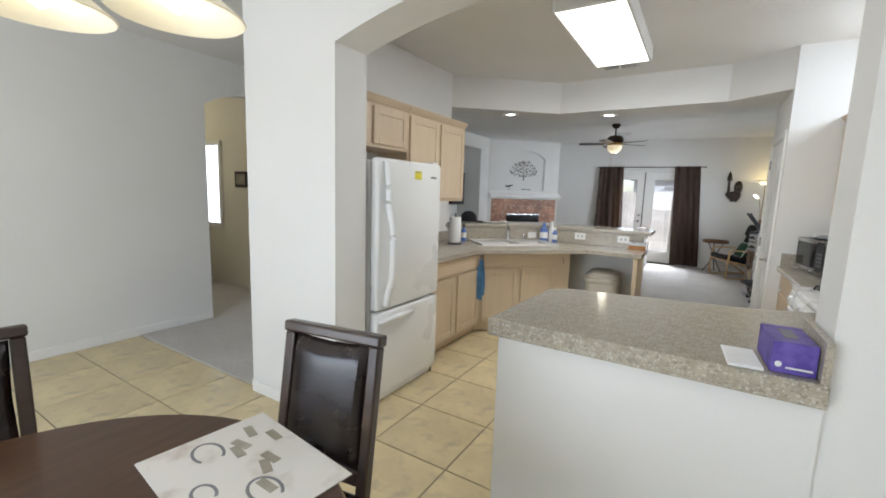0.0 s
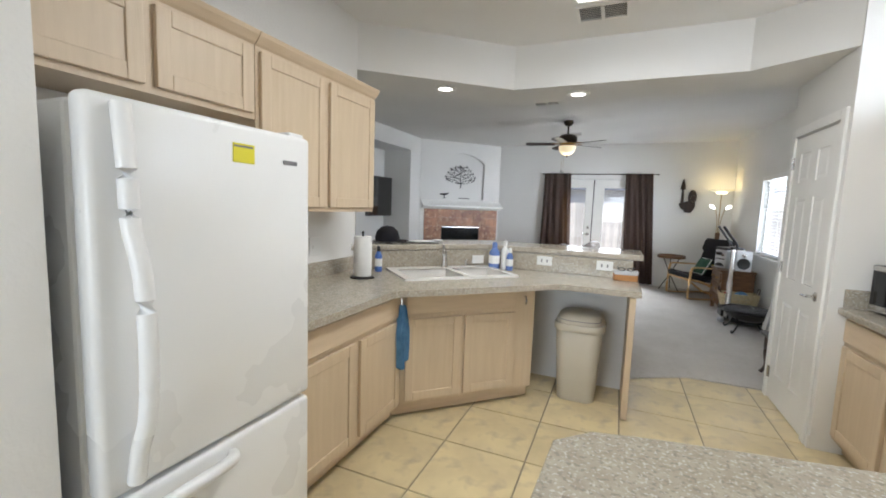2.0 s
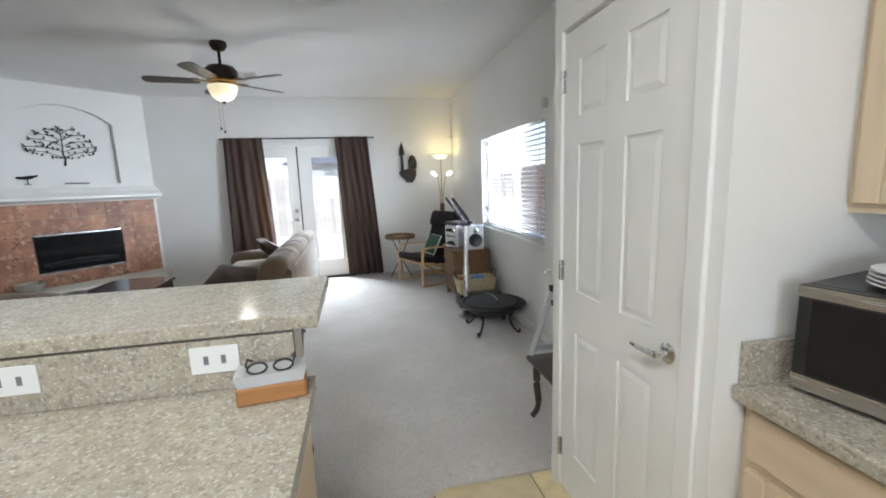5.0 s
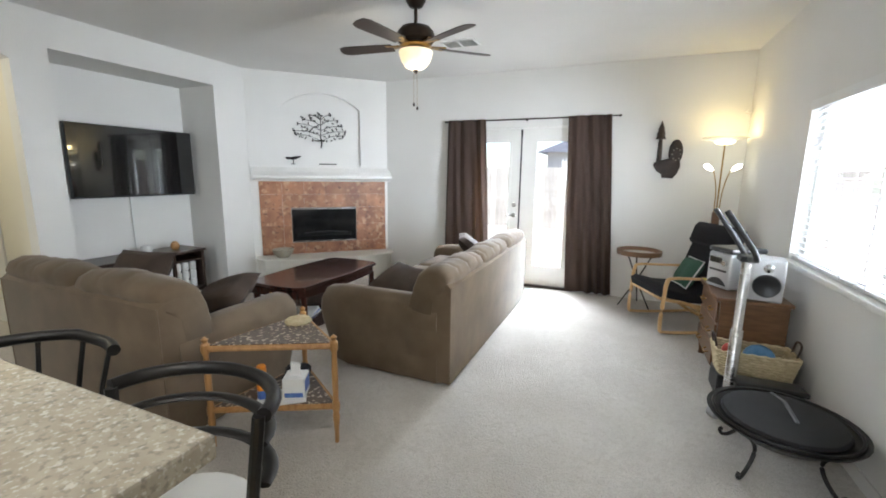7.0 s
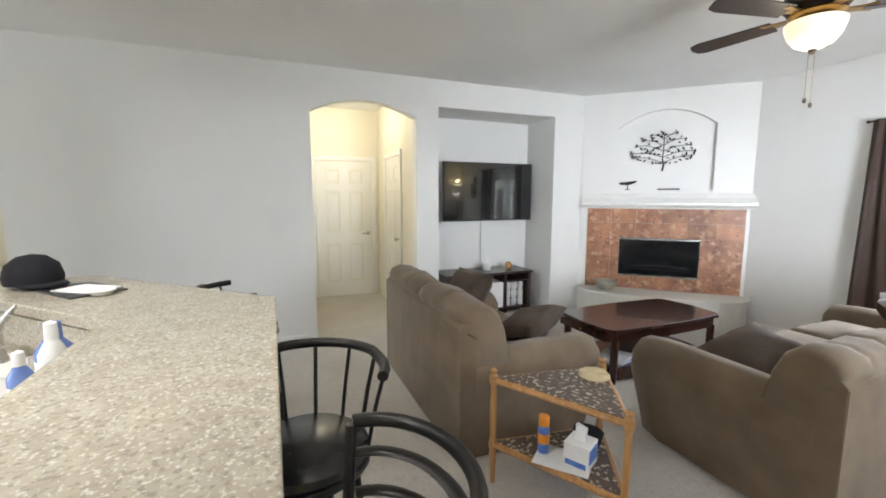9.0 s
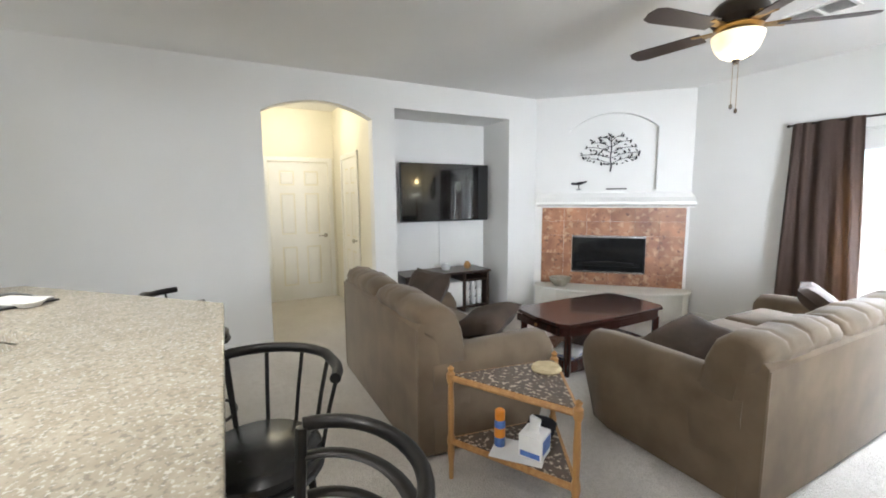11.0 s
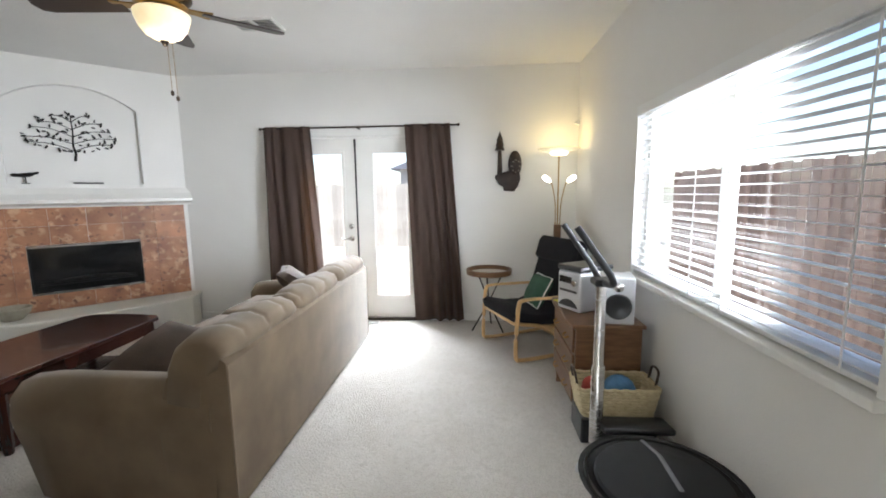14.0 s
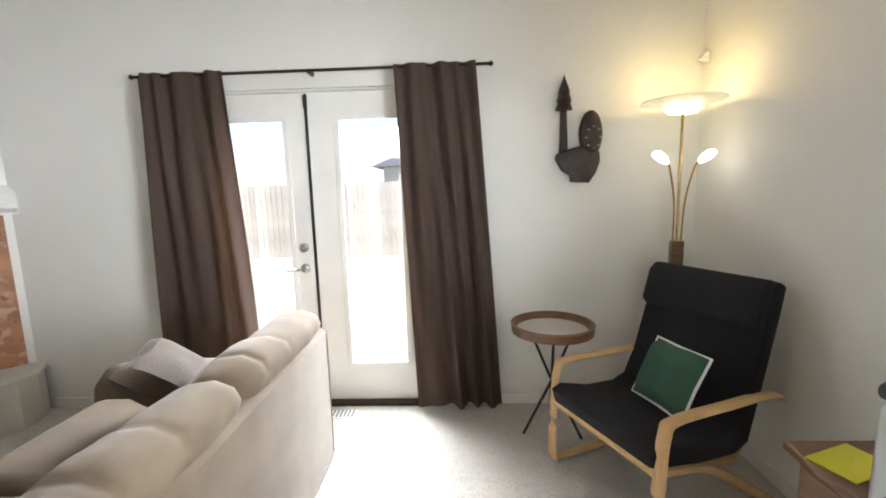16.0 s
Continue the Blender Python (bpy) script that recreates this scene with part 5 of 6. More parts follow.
solid("toy_ball", lathe(B(), [(0, 0.0)] + [(0.095 * math.sin(a * math.pi / 10), 0.095 - 0.095 * math.cos(a * math.pi / 10)) for a in range(1, 10)] + [(0, 0.19)], 18), BLUECLOTH, "blue round toy in the basket", "toy", smooth=True, m=pose(1.05, 8.11, 0.206))
solid("soft_toy", puff(lathe(B(), [(0, 0.0)] + [(0.06 * math.sin(a * math.pi / 10), 0.07 - 0.07 * math.cos(a * math.pi / 10)) for a in range(1, 10)] + [(0, 0.14)], 14), 0.01, 20), RED, "red soft toy in the basket", "toy", smooth=True, m=pose(0.89, 8.11, 0.245))

# ---- stepper, fire bowl ----
em = thing("exercise_stepper", "grey and black stepper machine with tall handlebar", "exercise machine", pose(0.845, 7.85, 0.012))
part("post", lathe(B(), [(0, 0.03), (0.034, 0.03), (0.034, 0.55), (0.026, 0.56), (0.026, 1.0), (0, 1.0)], 16), STEEL, em, "brushed grey post", True)
part("head", box(B(), -0.045, 0.05, -0.06, 0.05, 0.985, 1.02, 0.01), BLACKP, em)
part("grip", tube(B(), curve_pts([(0.0, 0.03, 1.005), (0.0, 0.09, 1.02), (-0.03, 0.11, 1.08), (-0.17, 0.13, 1.285)], 5), 0.016, 10), BLACKP, em, "black foam grip", True)
part("grip", tube(B(), curve_pts([(0.0, -0.04, 1.005), (0.0, -0.16, 1.02), (-0.01, -0.195, 1.055), (-0.04, -0.17, 1.11), (-0.15, -0.09, 1.285)], 5), 0.017, 10), BLACKP, em, "black foam grip", True)
part("floor_tube", tube(B(), [(-0.08, -0.06, 0.03), (0.0, 0.0, 0.03), (0.38, 0.30, 0.03)], 0.03, 10), STEEL, em, "", True)
part("base_frame", box(B(), 0.02, 0.36, -0.20, 0.24, 0.03, 0.10, 0.012), BLACKP, em)
part("rear_housing", box(B(), -0.04, 0.38, 0.13, 0.37, 0.03, 0.181, 0.01), BLACKP, em)
for y, z in ((-0.02, 0.215), (-0.19, 0.165)):
    part("pedal", turned(box(B(), -0.02, 0.36, -0.07, 0.07, 0, 0.035, 0.015, 3), pose(0.03, y, z, 0, 3, 6)), BLACKP, em, "wide black foot pedal", True)
part("end_cap", turned(lathe(B(), [(0, 0), (0.035, 0), (0.035, 0.05), (0, 0.05)], 14), pose(-0.10, -0.08, 0.035, 90, 0, 40)), SILVER, em, "", True)

pit = thing("fire_bowl", "round black metal fire bowl with mesh lid on scroll legs", "fire bowl", pose(0.97, 7.36, 0.012))
part("bowl", lathe(B(), [(0, 0.13), (0.12, 0.145), (0.22, 0.19), (0.27, 0.245), (0.325, 0.262), (0.33, 0.27), (0.27, 0.262), (0.21, 0.20), (0.0, 0.16)], 36), BLACKM, pit, "", True)
part("mesh_lid", lathe(B(), [(0.265, 0.268), (0.255, 0.285), (0.16, 0.305), (0.0, 0.315), (0, 0.309), (0.16, 0.299), (0.25, 0.278)], 36), mat("black_mesh", (0.03, 0.03, 0.032), 0.6, 0.4, scale=90, bump=0.8, bump_scale=300), pit, "fine black mesh lid", True)
part("rim_ring", tube(B(), [(0.30 * math.cos(t * math.pi / 18), 0.30 * math.sin(t * math.pi / 18), 0.272) for t in range(36)], 0.008, 6, closed=True), BLACKM, pit, "", True)
part("lid_bar", tube(B(), [(0.02, 0.26, 0.285), (0.03, 0.1, 0.318), (0.02, -0.12, 0.318)], 0.010, 6, 0.4), GREYPAINT, pit, "grey lifting bar")
for k in range(4):
    a = radians(45 + 90 * k)
    prof = [(0.23, 0.21), (0.19, 0.15), (0.20, 0.09), (0.245, 0.03), (0.28, 0.008), (0.295, 0.025), (0.285, 0.04)]
    part("leg", tube(B(), curve_pts([(r * math.cos(a), r * math.sin(a), z) for r, z in prof], 4), 0.010, 8), BLACKM, pit, "curled scroll leg", True)

# ---- console by the pantry ----
cs = thing("console_table", "small dark wood console with curved feet", "table", pose(0.95, 5.60, 0.012))
part("tabletop", box(B(), -0.27, 0.28, -0.20, 0.225, 0.365, 0.392, 0.006), ESPR, cs)
for x in (-0.22, 0.23):
    for y in (-0.16, 0.18):
        part("leg", tube(B(), curve_pts([(x, y, 0.366), (x, y, 0.22), (x + 0.012, y, 0.11), (x, y, 0.05), (x - 0.03, y, 0.012)], 5), [0.022] * 11 + [0.017] * 10, 8), ESPR, cs, "", True)
ez = thing("folding_stand", "grey folding A-frame stand with dark top rails on the console", "stand", pose(0.70, 5.50, 0.405))
for x in (0.0, 0.22):
    part("front_leg", tube(B(), [(x, 0.0, 0.505), (x, 0.29, 0.022)], 0.021, 4), SILVER, ez, "grey front leg")
    part("back_leg", tube(B(), [(x + 0.02, 0.015, 0.44), (x + 0.02, -0.03, 0.020)], 0.018, 4), SILVER, ez, "grey back leg")
part("foot_rail", box(B(), 0.0, 0.22, 0.255, 0.285, 0.045, 0.085, 0.004), SILVER, ez)
part("top_rail", box(B(), -0.025, 0.25, -0.018, 0.018, 0.485, 0.515, 0.004), BLACKM, ez, "dark top rail")
part("lower_rail", box(B(), -0.005, 0.25, 0.000, 0.030, 0.40, 0.43, 0.004), BLACKM, ez, "dark lower rail")
part("hook", tube(B(), curve_pts([(0.03, 0.01, 0.51), (0.02, 0.03, 0.56), (0.01, 0.08, 0.575), (0.0, 0.11, 0.555)], 5), 0.004, 6), STEEL, ez, "thin wire hook")


# ---- bar stools ----
def stool(label, m, seat_mat, ladder):
    s = thing("bar_stool", label, "bar stool", m, "stools at the bar")
    low = 0.05 if ladder else 0.0
    part("seat", lathe(B(), [(0, 0.70), (0.17, 0.70), (0.185, 0.715), (0.185, 0.74), (0.16, 0.757), (0, 0.762)], 28, (0, 0, -low)), seat_mat, s, "round padded seat", True)
    part("seat_ring", tube(B(), [(0.18 * math.cos(t * math.pi / 12), 0.18 * math.sin(t * math.pi / 12), 0.695 - low) for t in range(24)], 0.013, 8, closed=True), BLACKM, s, "", True)
    for k in range(4):
        a = radians(45 + 90 * k)
        part("leg", tube(B(), [(0.15 * math.cos(a), 0.15 * math.sin(a), 0.69 - low), (0.22 * math.cos(a), 0.22 * math.sin(a), 0.0)], 0.013, 8), BLACKM, s, "", True)
    part("foot_ring", tube(B(), [(0.195 * math.cos(t * math.pi / 12), 0.195 * math.sin(t * math.pi / 12), 0.25) for t in range(24)], 0.010, 8, closed=True), BLACKM, s, "", True)
    rail = [(0.24 * math.cos(radians(t)), 0.24 * math.sin(radians(t)), 0.97 + (0.01 if 40 < t < 140 else 0)) for t in range(0, 181, 12)] if not ladder else \
        [(0.215 * math.cos(radians(t)), 0.05 + 0.17 * math.sin(radians(t)), 0.97) for t in range(5, 176, 10)]
    part("top_rail", tube(B(), rail, 0.017, 10), BLACKM, s, "curved black top rail", True)
    if ladder:
        for x in (-0.205, 0.205):
            part("post", tube(B(), [(x, 0.06, 0.97), (x * 0.87, 0.03, 0.645)], 0.014, 8), BLACKM, s, "", True)
        for z in (0.80, 0.90):
            part("slat", tube(B(), [(0.20 * math.cos(radians(t)), 0.05 + 0.15 * math.sin(radians(t)), z) for t in range(5, 176, 10)], 0.018, 8, 0.45), BLACKM, s, "", True)
    else:
        for t in (15, 45, 75, 105, 135, 165):
            a = radians(t)
            part("spindle", tube(B(), [(0.24 * math.cos(a), 0.24 * math.sin(a), 0.965), (0.21 * math.cos(a), 0.21 * math.sin(a), 0.85), (0.18 * math.cos(a), 0.18 * math.sin(a), 0.70)], 0.007, 6), BLACKM, s, "", True)
    return s


stool("black metal bar stool with spindle back and vinyl seat", pose(-1.29, 5.34, 0.012, 0, 0, 62), VINYL, False)
stool("black metal bar stool with slat back and white seat", pose(-0.74, 5.39, 0.012, 0, 0, 8), WHITE, True)
stool("black metal bar stool at the angled bar end", pose(-2.70, 5.09, 0.0, 0, 0, 200), VINYL, False)

# ---- things on the end table and coffee table ----
ts_ = thing("tissue_box", "white tissue box with blue print, tissue pulled up", "tissue box", pose(-1.49, 6.58, 0.249, 0, 0, 28))
part("box", box(B(), -0.06, 0.06, -0.06, 0.06, 0.0, 0.115, 0.003), PAPER, ts_)
part("print", box(B(), -0.05, 0.05, -0.0615, -0.0605, 0.008, 0.035), BLUE, ts_)
part("tissue", puff(prism(B(), [(-0.03, 0.10), (0.03, 0.10), (0.022, 0.15), (0.035, 0.185), (-0.02, 0.19), (-0.025, 0.15)], -0.012, 0.012, "y"), 0.012, 30), PAPER, ts_)
part("print_side", box(B(), 0.0605, 0.0615, -0.05, 0.05, 0.03, 0.10), BLUE, ts_)
solid("paper_sheet", box(B(), -0.13, 0.13, -0.09, 0.09, 0, 0.003), PAPER, "white paper sheet on the lower shelf", "paper", m=pose(-1.54, 6.52, 0.2455, 0, 0, 40))
sc_ = thing("spray_can", "blue and orange spray can on the shelf", "spray can", pose(-1.63, 6.47, 0.249))
part("can", lathe(B(), [(0, 0), (0.026, 0), (0.028, 0.006), (0.028, 0.125), (0.02, 0.14), (0, 0.14)], 18), BLUE, sc_, "", True)
part("cap", lathe(B(), [(0, 0.14), (0.026, 0.14), (0.026, 0.185), (0.02, 0.192), (0, 0.192)], 18), ORANGE, sc_, "orange cap", True)
part("band", lathe(B(), [(0.0285, 0.05), (0.0285, 0.10)], 18), ORANGE, sc_)
solid("shell_dish", puff(lathe(B(), [(0, 0), (0.075, 0), (0.08, 0.01), (0.07, 0.022), (0, 0.026)], 18), 0.006, 30), WICKER, "pale shell dish on the end table", "dish", smooth=True, m=pose(-1.62, 6.76, 0.596))
solid("small_pot", lathe(B(), [(0, 0), (0.03, 0), (0.05, 0.03), (0.045, 0.07), (0.025, 0.085), (0.03, 0.095), (0, 0.09)], 16), HONEY, "small amber pot on the television stand", "pot", smooth=True, m=pose(-4.80, 8.18, 0.556))
solid("glass_jar", lathe(B(), [(0, 0), (0.05, 0), (0.065, 0.05), (0.05, 0.09), (0.0, 0.10)], 16), WHITE, "clear pale jar on the television stand", "jar", smooth=True, m=pose(-4.82, 7.86, 0.556))

# ---- kitchen things ----
sk = thing("sink", "white enamel double-bowl drop-in sink", "sink", m_diag @ pose(0.16, 0.13, 0.917))
b = B()
X, Y, R = 0.90, 0.53, 0.016
b1, b2 = (0.05, 0.47), (0.51, 0.85)
for x0, x1, y0, y1 in ((0, X, 0, 0.045), (0, X, 0.41, Y), (0, b1[0], 0.045, 0.41), (b1[1], b2[0], 0.045, 0.41), (b2[1], X, 0.045, 0.41)):
    box(b, x0, x1, y0, y1, 0, R)
part("rim", b, SINKW, sk)
for x0, x1 in (b1, b2):
    b = B()
    t = 0.003
    box(b, x0 - t, x1 + t, 0.045 - t, 0.41 + t, -0.165, -0.16)
    for a in ((x0 - t, x0, 0.045, 0.41), (x1, x1 + t, 0.045, 0.41), (x0, x1, 0.042, 0.045), (x0, x1, 0.41, 0.413)):
        box(b, *a, -0.16, R - 0.001)
    part("bowl", b, SINKW, sk)
    part("drain", lathe(B(), [(0, -0.158), (0.04, -0.158), (0.045, -0.154), (0, -0.156)], 16, ((x0 + x1) / 2, 0.23, 0)), STEEL, sk, "", True)
fa = thing("faucet", "brushed steel single-lever kitchen faucet", "faucet", m_diag @ pose(0.64, 0.60, 0.933))
part("body", lathe(B(), [(0, 0), (0.03, 0), (0.026, 0.02), (0.02, 0.04), (0.02, 0.12), (0, 0.125)], 16), STEEL, fa, "", True)
part("spout", tube(B(), curve_pts([(0, 0, 0.08), (-0.02, -0.03, 0.15), (-0.05, -0.10, 0.165), (-0.07, -0.15, 0.12)], 5), 0.014, 10), STEEL, fa, "", True)
part("lever", tube(B(), [(0, 0, 0.12), (0.0, 0.03, 0.15), (0.01, 0.06, 0.19)], [0.02, 0.012, 0.007], 10), STEEL, fa, "", True)
solid("soap_pump", tube(B(), [(0, 0, 0), (0, 0, 0.05), (0, -0.035, 0.06)], [0.013, 0.011, 0.007], 10), STEEL, "short steel soap pump by the sink", "soap pump", smooth=True, m=m_diag @ pose(0.84, 0.61, 0.933))
pt = thing("paper_towel", "white paper towel roll on a dark wire stand", "paper towel", pose(-2.23, 3.66, 0.917))
part("base", lathe(B(), [(0, 0), (0.085, 0), (0.085, 0.008), (0, 0.012)], 20), BLACKM, pt, "", True)
part("roll", lathe(B(), [(0.02, 0.013), (0.062, 0.013), (0.063, 0.016), (0.063, 0.286), (0.06, 0.29), (0.02, 0.29)], 24), PAPER, pt, "", True)
part("rod", lathe(B(), [(0, 0.01), (0.006, 0.01), (0.006, 0.31), (0.012, 0.318), (0, 0.33)], 8), BLACKM, pt, "", True)


def bottle(name, label, m, h, r, body, cap, cat="bottle"):
    o = thing(name, label, cat, m)
    part("body", lathe(B(), [(0, 0), (r, 0), (r * 1.02, 0.01), (r, h * 0.62), (r * 0.55, h * 0.75), (r * 0.4, h * 0.78), (0, h * 0.78)], 16), body, o, "", True)
    part("cap", lathe(B(), [(0, h * 0.781), (r * 0.5, h * 0.781), (r * 0.45, h * 0.97), (0, h)], 12), cap, o, "", True)
    part("label_band", lathe(B(), [(r * 1.03, h * 0.2), (r * 1.03, h * 0.5)], 16), PAPER, o, "paper label")
    return o


bottle("soap_bottle", "dark blue dish soap bottle by the sink", m_diag @ pose(0.08, 0.58, 0.917), 0.20, 0.028, BLUE, BLACKP)
bottle("cleaner_bottle", "blue plastic cleaner bottle on the counter", pose(-1.56, 4.66, 0.917), 0.23, 0.045, CLEARP, CLEARP)
bottle("lotion_bottle", "white lotion bottle on the counter", pose(-1.475, 4.69, 0.917), 0.25, 0.033, WHITE, PAPER)
bottle("hand_soap", "pale clear hand soap bottle", pose(-1.42, 4.64, 0.917), 0.19, 0.028, CLEARP, WHITE)
for x in (-1.15, -0.675):
    o = thing("outlet_plate", "white double outlet plate on the splash", "outlet", pose(x, 4.755, 1.008))
    part("plate", box(B(), -0.062, 0.062, -0.006, 0, -0.038, 0.038, 0.002), WHITE, o)
    for dx in (-0.022, 0.022):
        part("socket", box(B(), dx - 0.006, dx + 0.006, -0.0072, -0.0062, -0.012, 0.012), GREYPAINT, o)
o = thing("outlet_plate", "white double outlet plate on the splash", "outlet", m_diag @ pose(0.98, 0.665, 0.985))
part("plate", box(B(), -0.055, 0.055, -0.006, 0, -0.035, 0.035, 0.002), WHITE, o)
o = thing("light_switch", "white switch plate on the kitchen wall", "light switch", pose(-2.499, 3.48, 1.13, 0, 0, 90))
part("plate", box(B(), -0.06, 0.06, -0.006, 0, -0.06, 0.06, 0.002), WHITE, o)
part("toggle", box(B(), -0.03, -0.02, -0.012, -0.006, -0.012, 0.012, 0.002), WHITE, o)
o = thing("wall_charger", "white plug-in adapter in a wall outlet", "charger", pose(1.309, 3.927, 1.10, 0, 0, -90))
part("plate", box(B(), -0.036, 0.036, -0.006, 0, -0.058, 0.058, 0.002), WHITE, o)
part("adapter", box(B(), -0.028, 0.028, -0.045, -0.006, -0.03, 0.045, 0.006), WHITE, o)
wb_ = solid("wooden_box", box(B(), -0.085, 0.085, -0.045, 0.045, 0.0, 0.045, 0.004), CARDB, "small orange-brown box at the counter end", "box", m=pose(-0.52, 4.69, 0.917, 0, 0, 6))
tray = solid("clear_tray", prism(B(), [(-0.08, 0), (0.08, 0), (0.088, 0.03), (-0.088, 0.03)], -0.04, 0.04, "y"), SILVER, "pale plastic tray on the box", "tray", m=pose(-0.52, 4.69, 0.963, 0, 0, 6))
eg = thing("eyeglasses", "black-framed eyeglasses resting on the tray", "glasses", pose(-0.52, 4.69, 0.994, 0, 0, 6))
for s in (-1, 1):
    part("rim", tube(B(), [(s * 0.032 + 0.024 * math.cos(t * math.pi / 8), -0.02 + 0.012 * math.sin(t * math.pi / 8), 0.010 + 0.010 * math.sin(t * math.pi / 8)) for t in range(16)], 0.003, 6, closed=True), BLACKP, eg)
    part("temple", tube(B(), [(s * 0.058, -0.02, 0.018), (s * 0.060, 0.02, 0.022), (s * 0.05, 0.04, 0.008)], 0.003, 6), BLACKP, eg)
tn = thing("trash_bin", "beige plastic swing-lid trash bin under the counter", "trash bin", pose(-0.81, 4.50, 0.003))
def soft_plan(w, d, rad, n=6):
    """A rectangle's outline with round corners."""
    out = []
    for cx, cy, a0 in ((w - rad, d - rad, 0), (rad - w, d - rad, 90), (rad - w, rad - d, 180), (w - rad, rad - d, 270)):
        out += [(cx + rad * math.cos(radians(a0 + 90 * k / n)), cy + rad * math.sin(radians(a0 + 90 * k / n))) for k in range(n + 1)]
    return out


b = prism(B(), soft_plan(0.172, 0.152, 0.09), 0, 0.56, bevel=0.012)
for v in b.verts:
    v.co.x *= 0.80 + 0.20 * v.co.z / 0.56
    v.co.y *= 0.80 + 0.20 * v.co.z / 0.56
part("body", b, BEIGE, tn, "", True)
part("rim", prism(B(), soft_plan(0.184, 0.164, 0.10), 0.545, 0.60, bevel=0.010), BEIGE, tn, "", True)
b = B()
rings = []
for z, f in ((0.601, 0.97), (0.625, 0.95), (0.65, 0.88), (0.67, 0.74), (0.682, 0.52), (0.687, 0.25)):
    rings.append([b.verts.new((x * f, y * f, z)) for x, y in soft_plan(0.178, 0.158, 0.10)])
for p, q in zip(rings, rings[1:]):
    for k in range(len(p)):
        b.faces.new((p[k], p[(k + 1) % len(p)], q[(k + 1) % len(p)], q[k]))
b.faces.new(rings[-1])
b.faces.new(rings[0][::-1])
part("lid", b, BEIGE, tn, "domed swing lid", True)
part("flap_seam", tube(B(), curve_pts([(-0.15, -0.12, 0.66), (-0.12, -0.150, 0.63), (0.12, -0.150, 0.63), (0.15, -0.12, 0.66)], 5), 0.003, 6), GREYPAINT, tn)
tw = thing("dish_towel", "blue dish towel hanging from a hook", "towel", pose(-1.86, 3.555, 0))
b = B()
rows = []
for j in range(13):
    v = j / 12
    z = 0.80 - 0.40 * v
    wd = 0.012 + 0.055 * min(1, v * 2.2)
    rows.append([b.verts.new((0.035 + 0.012 * math.sin(k * 1.9 + v * 2) + 0.012, -0.04 + (k / 8 - 0.5) * 2 * wd + 0.02 * v, z - 0.025 * math.sin(k * 0.7) * v)) for k in range(9)]
                + [b.verts.new((0.012 + 0.012 * math.sin(k * 1.9 + v * 2), -0.04 + (k / 8 - 0.5) * 2 * wd + 0.02 * v, z - 0.025 * math.sin(k * 0.7) * v)) for k in range(8, -1, -1)])
for p, q in zip(rows, rows[1:]):
    for k in range(18):
        b.faces.new((p[k], p[(k + 1) % 18], q[(k + 1) % 18], q[k]))
b.faces.new(rows[0])
b.faces.new(rows[-1])
bmesh.ops.recalc_face_normals(b, faces=b.faces[:])
part("cloth", b, BLUECLOTH, tw, "", True)
part("hook", tube(B(), [(-0.005, -0.04, 0.85), (0.025, -0.04, 0.84), (0.032, -0.04, 0.80)], 0.006, 8), STEEL, tw, "steel hook", True)

mw = thing("microwave", "black microwave oven with steel front", "microwave", pose(0.88, 3.90, 0.917, 0, 0, -79))
W_, D_ = 0.47, 0.36
part("case", box(B(), -W_, 0, 0.0, D_, 0.012, 0.275, 0.006), BLACKP, mw)
part("front", box(B(), -W_, 0, -0.022, -0.001, 0.012, 0.275, 0.004), BLACKP, mw)
part("steel_strip", box(B(), -W_, 0, -0.024, -0.0225, 0.014, 0.05), STEEL, mw)
part("steel_strip", box(B(), -W_, 0, -0.024, -0.0225, 0.245, 0.273), STEEL, mw)
part("window", box(B(), -W_ + 0.03, -0.14, -0.025, -0.022, 0.055, 0.24, 0.001), DARKGLASS, mw, "dark door window")
part("control_panel", box(B(), -0.115, -0.01, -0.025, -0.022, 0.03, 0.262), BLACKP, mw)
for i in range(3):
    for j in range(4):
        part("button", box(B(), -0.098 + i * 0.028, -0.078 + i * 0.028, -0.0265, -0.025, 0.07 + j * 0.03, 0.088 + j * 0.03), GREYPAINT, mw)
for x in (-0.43, -0.04):
    for y in (0.03, 0.32):
        part("foot", box(B(), x - 0.015, x + 0.015, y - 0.015, y + 0.015, 0, 0.012), BLACKP, mw)
pl = thing("plate_stack", "stack of white plates on the microwave", "plates", pose(0.94, 4.20, 1.194))
for k in range(4):
    part("plate", lathe(B(), [(0, 0.0), (0.07, 0.0), (0.115, 0.012), (0.115, 0.015), (0.07, 0.005), (0, 0.005)], 22, (0.003 * k, 0, k * 0.009)), WHITE, pl, "", True)
solid("glass_cover", lathe(B(), [(0, 0.0), (0.10, 0.0), (0.10, 0.006), (0.05, 0.018), (0.012, 0.022), (0, 0.03)], 20), SILVER, "clear glass cover on the microwave", "cover", smooth=True, m=pose(1.06, 4.0, 1.194))

sv = thing("gas_range", "white gas range with black burner grates", "stove", pose(0.64, 3.34, 0.003, 0, 0, -90))
part("body", box(B(), 0.002, 0.75, 0.0, 0.66, 0.09, 0.885, 0.006), FRIDGE, sv)
part("cooktop", box(B(), 0.0, 0.752, -0.03, 0.66, 0.886, 0.918, 0.01, 3), FRIDGE, sv, "", True)
part("control_front", prism(B(), [(-0.045, 0.80), (-0.03, 0.884), (0.0, 0.884), (0.0, 0.79), (-0.03, 0.79)], 0.004, 0.748, "x"), FRIDGE, sv)
od = part("oven_door", box(B(), 0.006, 0.746, -0.045, -0.002, 0.25, 0.775, 0.012, 2), FRIDGE, sv)
